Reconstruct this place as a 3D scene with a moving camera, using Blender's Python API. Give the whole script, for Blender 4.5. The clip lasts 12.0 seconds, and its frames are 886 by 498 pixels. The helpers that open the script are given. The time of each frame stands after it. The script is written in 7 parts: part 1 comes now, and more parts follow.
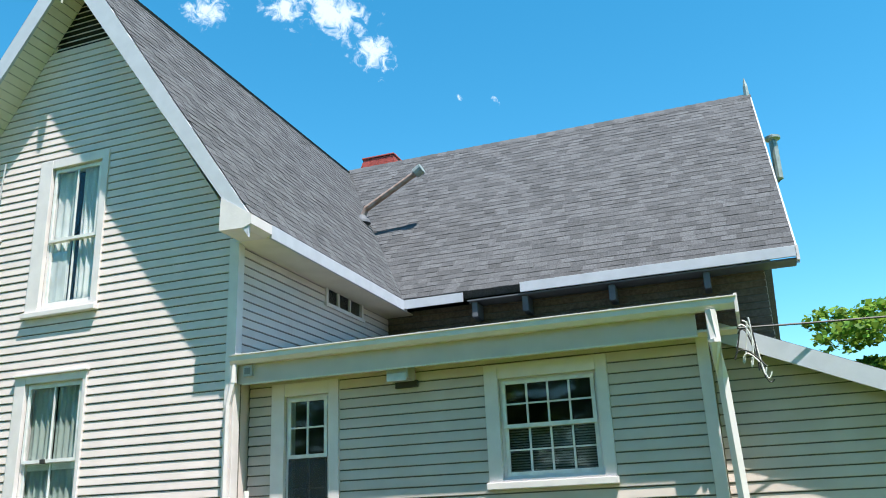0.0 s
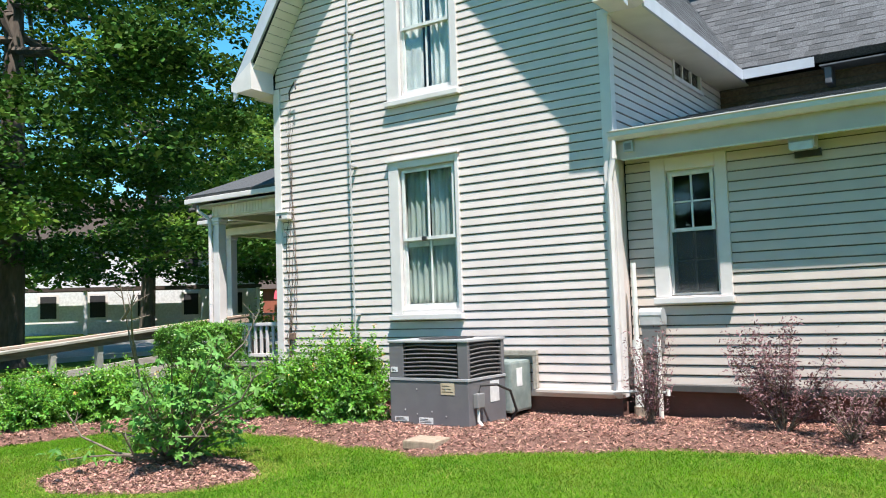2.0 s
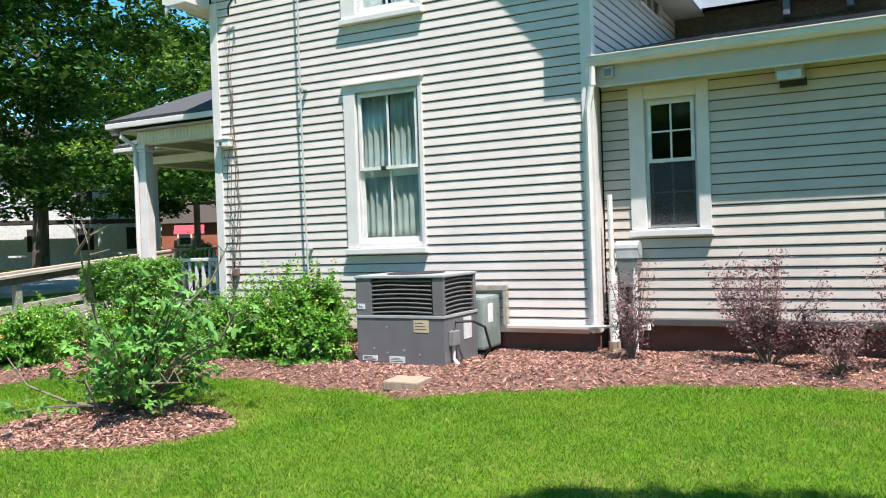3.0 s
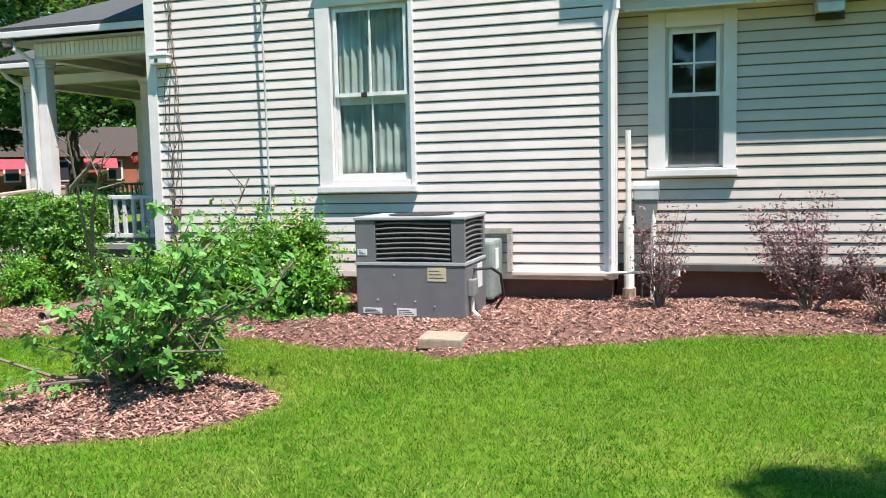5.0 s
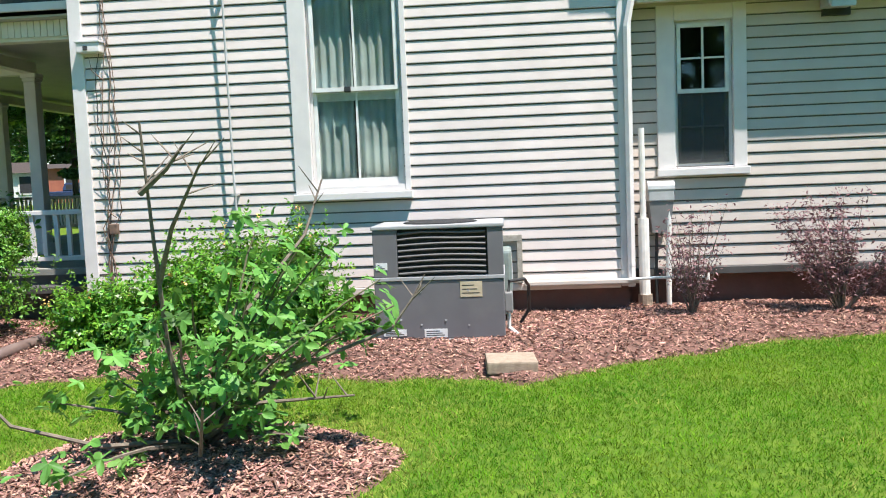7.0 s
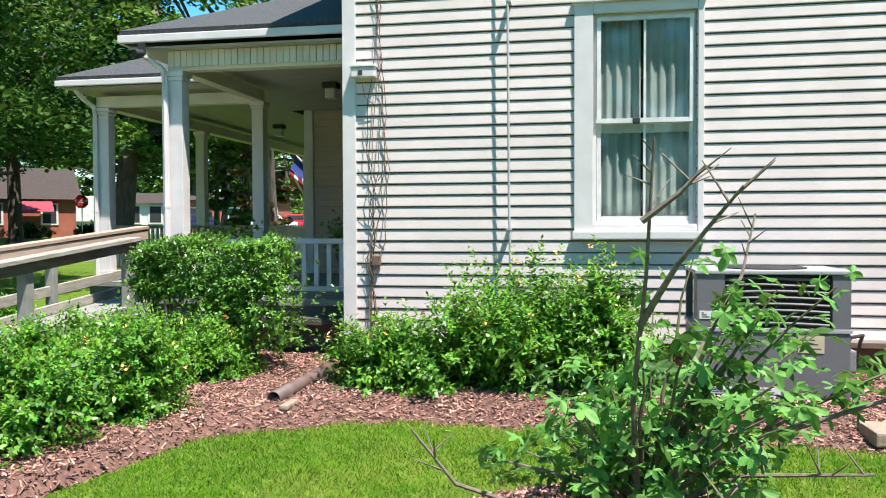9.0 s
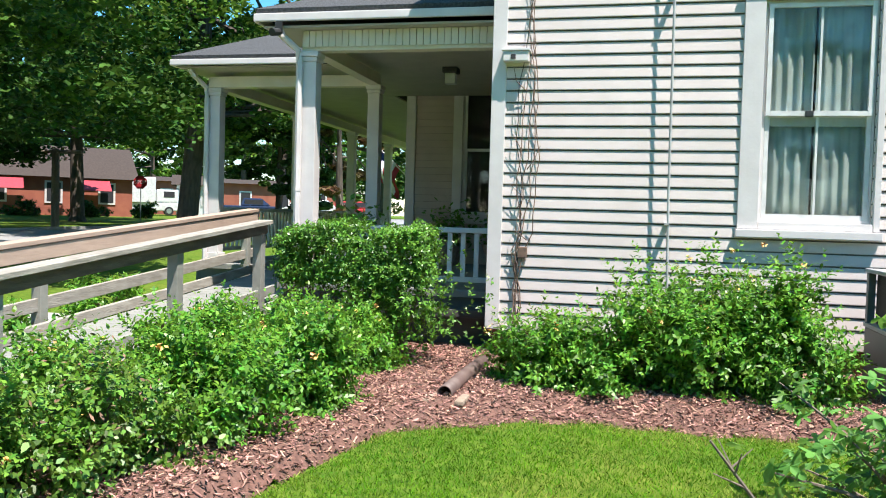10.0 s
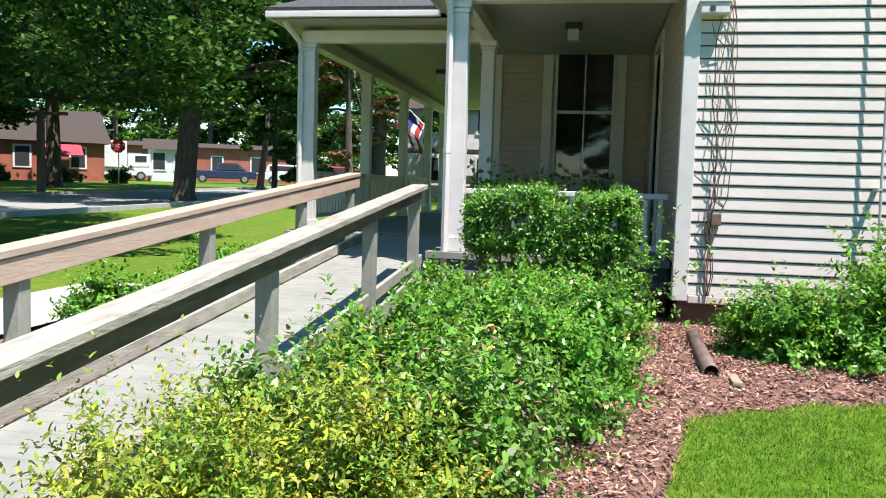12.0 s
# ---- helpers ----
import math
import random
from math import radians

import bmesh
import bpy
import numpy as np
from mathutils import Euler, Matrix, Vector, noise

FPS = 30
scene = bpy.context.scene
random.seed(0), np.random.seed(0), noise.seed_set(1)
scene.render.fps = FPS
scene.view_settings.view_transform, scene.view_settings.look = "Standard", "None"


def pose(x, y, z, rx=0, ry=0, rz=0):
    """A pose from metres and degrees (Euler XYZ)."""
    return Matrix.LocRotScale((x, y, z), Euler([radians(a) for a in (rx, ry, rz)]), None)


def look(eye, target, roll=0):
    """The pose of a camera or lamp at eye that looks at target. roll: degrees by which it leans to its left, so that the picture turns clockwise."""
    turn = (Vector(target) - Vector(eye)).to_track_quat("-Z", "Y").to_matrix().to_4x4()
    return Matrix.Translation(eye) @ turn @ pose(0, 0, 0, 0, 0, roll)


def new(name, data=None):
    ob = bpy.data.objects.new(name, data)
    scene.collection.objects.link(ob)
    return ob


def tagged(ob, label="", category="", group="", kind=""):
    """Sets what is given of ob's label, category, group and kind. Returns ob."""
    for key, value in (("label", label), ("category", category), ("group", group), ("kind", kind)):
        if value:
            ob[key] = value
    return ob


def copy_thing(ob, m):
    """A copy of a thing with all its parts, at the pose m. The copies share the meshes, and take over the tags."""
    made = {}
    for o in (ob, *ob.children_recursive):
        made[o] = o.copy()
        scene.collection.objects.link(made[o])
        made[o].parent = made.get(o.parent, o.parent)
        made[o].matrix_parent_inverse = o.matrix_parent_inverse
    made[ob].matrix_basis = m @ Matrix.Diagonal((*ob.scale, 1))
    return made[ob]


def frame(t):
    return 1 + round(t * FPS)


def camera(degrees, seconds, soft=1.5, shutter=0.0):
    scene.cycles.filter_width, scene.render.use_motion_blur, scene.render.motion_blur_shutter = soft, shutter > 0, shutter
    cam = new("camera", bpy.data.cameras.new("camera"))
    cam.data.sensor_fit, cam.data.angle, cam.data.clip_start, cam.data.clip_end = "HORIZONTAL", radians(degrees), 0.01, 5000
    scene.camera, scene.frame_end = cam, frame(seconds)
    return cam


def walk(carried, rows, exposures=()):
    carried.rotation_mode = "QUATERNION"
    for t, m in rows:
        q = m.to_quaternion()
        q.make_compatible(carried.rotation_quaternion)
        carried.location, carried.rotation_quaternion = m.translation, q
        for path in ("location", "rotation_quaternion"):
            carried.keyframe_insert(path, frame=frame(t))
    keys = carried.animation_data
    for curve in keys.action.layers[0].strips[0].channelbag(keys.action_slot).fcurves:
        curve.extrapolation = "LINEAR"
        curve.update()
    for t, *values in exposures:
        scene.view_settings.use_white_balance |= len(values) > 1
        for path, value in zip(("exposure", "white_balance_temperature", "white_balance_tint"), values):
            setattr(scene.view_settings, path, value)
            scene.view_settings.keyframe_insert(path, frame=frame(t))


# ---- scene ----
cam = camera(56.2, 12.0, soft=1.0)
EXPOSURE, SUN, SKY = 1.08, 5.0, 0.10
PATH = [
    (0, (-0.307, 0.187, 1.363), (-0.937, 1.982, 1.98), -2.5),
    (0.5, (-0.693, -0.103, 1.361), (-1.342, 1.664, 2.036), -2.3),
    (1, (-1.081, -0.272, 1.356), (-1.867, 1.466, 1.96), -2.1),
    (1.4, (-1.433, -0.297, 1.355), (-2.371, 1.411, 1.804), -2.0),
    (1.5, (-1.519, -0.32, 1.354), (-2.497, 1.379, 1.75), -1.9),
    (1.6, (-1.619, -0.363, 1.354), (-2.63, 1.329, 1.699), -1.9),
    (1.7, (-1.719, -0.384, 1.359), (-2.761, 1.298, 1.647), -2.1),
    (1.9, (-1.885, -0.482, 1.319), (-2.988, 1.176, 1.505), -1.8),
    (2, (-1.973, -0.49, 1.314), (-3.104, 1.153, 1.454), -1.9),
    (2.5, (-2.394, -0.49, 1.298), (-3.454, 1.206, 1.341), -1.4),
    (3, (-2.885, -0.463, 1.32), (-3.814, 1.309, 1.296), -2.0),
    (3.5, (-3.354, -0.472, 1.379), (-4.189, 1.343, 1.28), -2.2),
    (3.7, (-3.538, -0.449, 1.381), (-4.338, 1.38, 1.255), -2.1),
    (5.3, (-5.073, -0.157, 1.319), (-5.573, 1.771, 1.135), -1.1),
    (5.5, (-5.285, -0.109, 1.314), (-5.73, 1.832, 1.126), -1.0),
    (6, (-5.735, 0.005, 1.294), (-6.052, 1.971, 1.112), -1.1),
    (6.5, (-6.172, 0.195, 1.301), (-6.369, 2.177, 1.123), -2.4),
    (6.7, (-6.355, 0.228, 1.299), (-6.5, 2.215, 1.127), -2.4),
    (8.3, (-7.62, 0.589, 1.306), (-7.88, 2.571, 1.221), -0.8),
    (8.5, (-7.831, 0.638, 1.297), (-8.119, 2.616, 1.232), -1.0),
    (9, (-8.305, 0.615, 1.284), (-8.673, 2.58, 1.23), -0.2),
    (9.5, (-8.841, 0.61, 1.277), (-9.308, 2.553, 1.205), 0.7),
    (10, (-9.299, 0.674, 1.267), (-9.753, 2.62, 1.19), 1.6),
    (10.5, (-9.792, 0.727, 1.261), (-10.165, 2.69, 1.182), 2.2),
    (11, (-10.285, 0.78, 1.249), (-10.631, 2.747, 1.161), 1.0),
    (11.5, (-10.767, 0.766, 1.232), (-11.106, 2.732, 1.101), 1.4),
    (12, (-11.265, 0.793, 1.202), (-11.611, 2.757, 1.046), 1.7),
]
walk(cam, [(t, look(eye, target, roll)) for t, eye, target, roll in PATH], exposures=[(0.0, EXPOSURE), (12.0, EXPOSURE)])

# ---- daylight ----
SUN_TO = Vector((0.5, -0.4, 1.5)).normalized()
world = bpy.data.worlds.new("sky")
scene.world = world
world.use_nodes = True
wn = world.node_tree
wn.nodes.clear()
sky = wn.nodes.new("ShaderNodeTexSky")
sky.sky_type = 'NISHITA'
sky.sun_disc = False
sky.sun_elevation = math.asin(SUN_TO.z)
sky.sun_rotation = math.atan2(SUN_TO.x, SUN_TO.y)
sky.altitude = 300
sky.air_density, sky.dust_density, sky.ozone_density = 1.0, 0.2, 2.5
bg = wn.nodes.new("ShaderNodeBackground")
bg.inputs["Strength"].default_value = SKY
tint = wn.nodes.new("ShaderNodeHueSaturation")
tint.inputs["Saturation"].default_value = 1.35
tint.inputs["Hue"].default_value = 0.478
tint.inputs["Value"].default_value = 1.2
out = wn.nodes.new("ShaderNodeOutputWorld")
wn.links.new(sky.outputs[0], tint.inputs["Color"])
wn.links.new(tint.outputs[0], bg.inputs["Color"])
wn.links.new(bg.outputs[0], out.inputs["Surface"])
sun_data = bpy.data.lights.new("sun", 'SUN')
sun_data.energy, sun_data.angle, sun_data.color = SUN, radians(0.55), (1.0, 0.935, 0.88)
sun = new("sun", sun_data)
sun.matrix_world = look(SUN_TO * 60, (0, 0, 0))


# ---- materials ----
def mat(name, col, rough=0.6, col2=None, scale=8.0, bump=0.0, bscale=None, metal=0.0, spots=0.0, spot_col=(0.1, 0.08, 0.06), spot_scale=1.2,
        vary=0.0, island=0.0, hue=0.0, translucent=0.0, stretch=(1, 1, 1), spec=0.5):
    """Principled surface with fine grain, broad stains and a change from piece to piece."""
    m = bpy.data.materials.new(name)
    m.use_nodes = True
    nt = m.node_tree
    L = nt.links.new
    bs = nt.nodes["Principled BSDF"]
    bs.inputs["Roughness"].default_value = rough
    bs.inputs["Metallic"].default_value = metal
    bs.inputs["Specular IOR Level"].default_value = spec
    geo = nt.nodes.new("ShaderNodeNewGeometry")
    mp = nt.nodes.new("ShaderNodeMapping")
    mp.inputs["Scale"].default_value = stretch
    L(geo.outputs["Position"], mp.inputs["Vector"])
    n1 = nt.nodes.new("ShaderNodeTexNoise")
    n1.inputs["Scale"].default_value = scale
    n1.inputs["Detail"].default_value = 5
    L(mp.outputs[0], n1.inputs["Vector"])
    mix = nt.nodes.new("ShaderNodeMix")
    mix.data_type = 'RGBA'
    c2 = col2 or tuple(c * 0.8 for c in col)
    mix.inputs["A"].default_value = (*col, 1)
    mix.inputs["B"].default_value = (*c2, 1)
    ramp = nt.nodes.new("ShaderNodeMapRange")
    ramp.inputs["From Min"].default_value, ramp.inputs["From Max"].default_value = 0.35, 0.65
    L(n1.outputs["Fac"], ramp.inputs["Value"])
    L(ramp.outputs[0], mix.inputs["Factor"])
    cur = mix.outputs["Result"]
    if spots > 0:
        n2 = nt.nodes.new("ShaderNodeTexNoise")
        n2.inputs["Scale"].default_value = spot_scale
        n2.inputs["Detail"].default_value = 8
        n2.inputs["Roughness"].default_value = 0.65
        L(geo.outputs["Position"], n2.inputs["Vector"])
        r2 = nt.nodes.new("ShaderNodeMapRange")
        r2.inputs["From Min"].default_value, r2.inputs["From Max"].default_value = 0.5, 0.75
        r2.inputs["To Max"].default_value = spots
        L(n2.outputs["Fac"], r2.inputs["Value"])
        mx = nt.nodes.new("ShaderNodeMix")
        mx.data_type = 'RGBA'
        mx.inputs["B"].default_value = (*spot_col, 1)
        L(r2.outputs[0], mx.inputs["Factor"])
        L(cur, mx.inputs["A"])
        cur = mx.outputs["Result"]
    if vary > 0 or island > 0:
        hs = nt.nodes.new("ShaderNodeHueSaturation")
        src = geo.outputs["Random Per Island"]
        if vary > 0:
            src = nt.nodes.new("ShaderNodeObjectInfo").outputs["Random"]
        amt = vary or island
        r3 = nt.nodes.new("ShaderNodeMapRange")
        r3.inputs["To Min"].default_value, r3.inputs["To Max"].default_value = 1 - amt, 1 + amt
        L(src, r3.inputs["Value"])
        L(r3.outputs[0], hs.inputs["Value"])
        if hue > 0:
            wn2 = nt.nodes.new("ShaderNodeTexWhiteNoise")
            wn2.noise_dimensions = '1D'
            L(src, wn2.inputs["W"])
            r4 = nt.nodes.new("ShaderNodeMapRange")
            r4.inputs["To Min"].default_value, r4.inputs["To Max"].default_value = 0.5 - hue, 0.5 + hue
            L(wn2.outputs["Value"], r4.inputs["Value"])
            L(r4.outputs[0], hs.inputs["Hue"])
        L(cur, hs.inputs["Color"])
        cur = hs.outputs["Color"]
    L(cur, bs.inputs["Base Color"])
    if bump > 0:
        n3 = nt.nodes.new("ShaderNodeTexNoise")
        n3.inputs["Scale"].default_value = bscale or scale * 4
        n3.inputs["Detail"].default_value = 4
        L(mp.outputs[0], n3.inputs["Vector"])
        bp = nt.nodes.new("ShaderNodeBump")
        bp.inputs["Strength"].default_value = bump
        bp.inputs["Distance"].default_value = 0.01
        L(n3.outputs["Fac"], bp.inputs["Height"])
        L(bp.outputs[0], bs.inputs["Normal"])
    if translucent > 0:
        tr = nt.nodes.new("ShaderNodeBsdfTranslucent")
        hs2 = nt.nodes.new("ShaderNodeHueSaturation")
        hs2.inputs["Value"].default_value = 1.5
        hs2.inputs["Hue"].default_value = 0.48
        L(cur, hs2.inputs["Color"])
        L(hs2.outputs[0], tr.inputs["Color"])
        ms = nt.nodes.new("ShaderNodeMixShader")
        ms.inputs["Fac"].default_value = translucent
        L(bs.outputs[0], ms.inputs[1])
        L(tr.outputs[0], ms.inputs[2])
        L(ms.outputs[0], nt.nodes["Material Output"].inputs["Surface"])
    return m


def screen_mat(name):
    """Fine dark wire mesh, a little over half open."""
    m = bpy.data.materials.new(name)
    m.use_nodes = True
    nt = m.node_tree
    bs = nt.nodes["Principled BSDF"]
    bs.inputs["Base Color"].default_value = (0.03, 0.036, 0.04, 1)
    bs.inputs["Roughness"].default_value = 0.6
    tr = nt.nodes.new("ShaderNodeBsdfTransparent")
    mx = nt.nodes.new("ShaderNodeMixShader")
    mx.inputs[0].default_value = 0.62
    nt.links.new(tr.outputs[0], mx.inputs[1])
    nt.links.new(bs.outputs[0], mx.inputs[2])
    nt.links.new(mx.outputs[0], nt.nodes["Material Output"].inputs["Surface"])
    return m


def cloud_mat(name):
    """A bright wisp that thins out unevenly towards its edge."""
    m = bpy.data.materials.new(name)
    m.use_nodes = True
    nt = m.node_tree
    L = nt.links.new
    nt.nodes.remove(nt.nodes["Principled BSDF"])
    tc = nt.nodes.new("ShaderNodeTexCoord")
    off = nt.nodes.new("ShaderNodeVectorMath")
    off.operation = 'SUBTRACT'
    off.inputs[1].default_value = (0.5, 0.5, 0.5)
    L(tc.outputs["Generated"], off.inputs[0])
    flat = nt.nodes.new("ShaderNodeVectorMath")
    flat.operation = 'MULTIPLY'
    flat.inputs[1].default_value = (2.0, 2.0, 0.0)
    L(off.outputs[0], flat.inputs[0])
    ln = nt.nodes.new("ShaderNodeVectorMath")
    ln.operation = 'LENGTH'
    L(flat.outputs[0], ln.inputs[0])
    geo = nt.nodes.new("ShaderNodeNewGeometry")
    no = nt.nodes.new("ShaderNodeTexNoise")
    no.inputs["Scale"].default_value = 0.075
    no.inputs["Detail"].default_value = 9
    no.inputs["Roughness"].default_value = 0.62
    no.inputs["Distortion"].default_value = 0.6
    L(geo.outputs["Position"], no.inputs["Vector"])
    sub = nt.nodes.new("ShaderNodeMath")
    sub.operation = 'MULTIPLY_ADD'
    sub.inputs[1].default_value = -0.42
    L(ln.outputs["Value"], sub.inputs[0])
    L(no.outputs["Fac"], sub.inputs[2])
    rm = nt.nodes.new("ShaderNodeMapRange")
    rm.interpolation_type = 'SMOOTHSTEP'
    rm.inputs["From Min"].default_value, rm.inputs["From Max"].default_value = 0.24, 0.48
    rm.inputs["To Max"].default_value = 0.75
    L(sub.outputs[0], rm.inputs["Value"])
    em = nt.nodes.new("ShaderNodeEmission")
    em.inputs["Color"].default_value = (0.80, 0.90, 1.0, 1)
    em.inputs["Strength"].default_value = 0.72
    tr = nt.nodes.new("ShaderNodeBsdfTransparent")
    ms = nt.nodes.new("ShaderNodeMixShader")
    L(rm.outputs[0], ms.inputs["Fac"])
    L(tr.outputs[0], ms.inputs[1])
    L(em.outputs[0], ms.inputs[2])
    L(ms.outputs[0], nt.nodes["Material Output"].inputs["Surface"])
    return m


def glass_mat(name, tintc=(0.9, 0.94, 0.94)):
    m = bpy.data.materials.new(name)
    m.use_nodes = True
    nt = m.node_tree
    nt.nodes.remove(nt.nodes["Principled BSDF"])
    tr = nt.nodes.new("ShaderNodeBsdfTransparent")
    tr.inputs["Color"].default_value = (*tintc, 1)
    gl = nt.nodes.new("ShaderNodeBsdfGlossy")
    gl.inputs["Roughness"].default_value = 0.03
    lw = nt.nodes.new("ShaderNodeLayerWeight")
    lw.inputs["Blend"].default_value = 0.5
    pw = nt.nodes.new("ShaderNodeMath")
    pw.operation = 'POWER'
    pw.inputs[1].default_value = 5.0
    nt.links.new(lw.outputs["Facing"], pw.inputs[0])
    fr = nt.nodes.new("ShaderNodeMapRange")
    fr.inputs["To Min"].default_value, fr.inputs["To Max"].default_value = 0.04, 0.9
    nt.links.new(pw.outputs[0], fr.inputs["Value"])
    n = nt.nodes.new("ShaderNodeTexNoise")
    n.inputs["Scale"].default_value = 3
    bp = nt.nodes.new("ShaderNodeBump")
    bp.inputs["Strength"].default_value = 0.05
    nt.links.new(n.outputs["Fac"], bp.inputs["Height"])
    nt.links.new(bp.outputs[0], gl.inputs["Normal"])
    ms = nt.nodes.new("ShaderNodeMixShader")
    nt.links.new(fr.outputs[0], ms.inputs["Fac"])
    nt.links.new(tr.outputs[0], ms.inputs[1])
    nt.links.new(gl.outputs[0], ms.inputs[2])
    nt.links.new(ms.outputs[0], nt.nodes["Material Output"].inputs["Surface"])
    return m


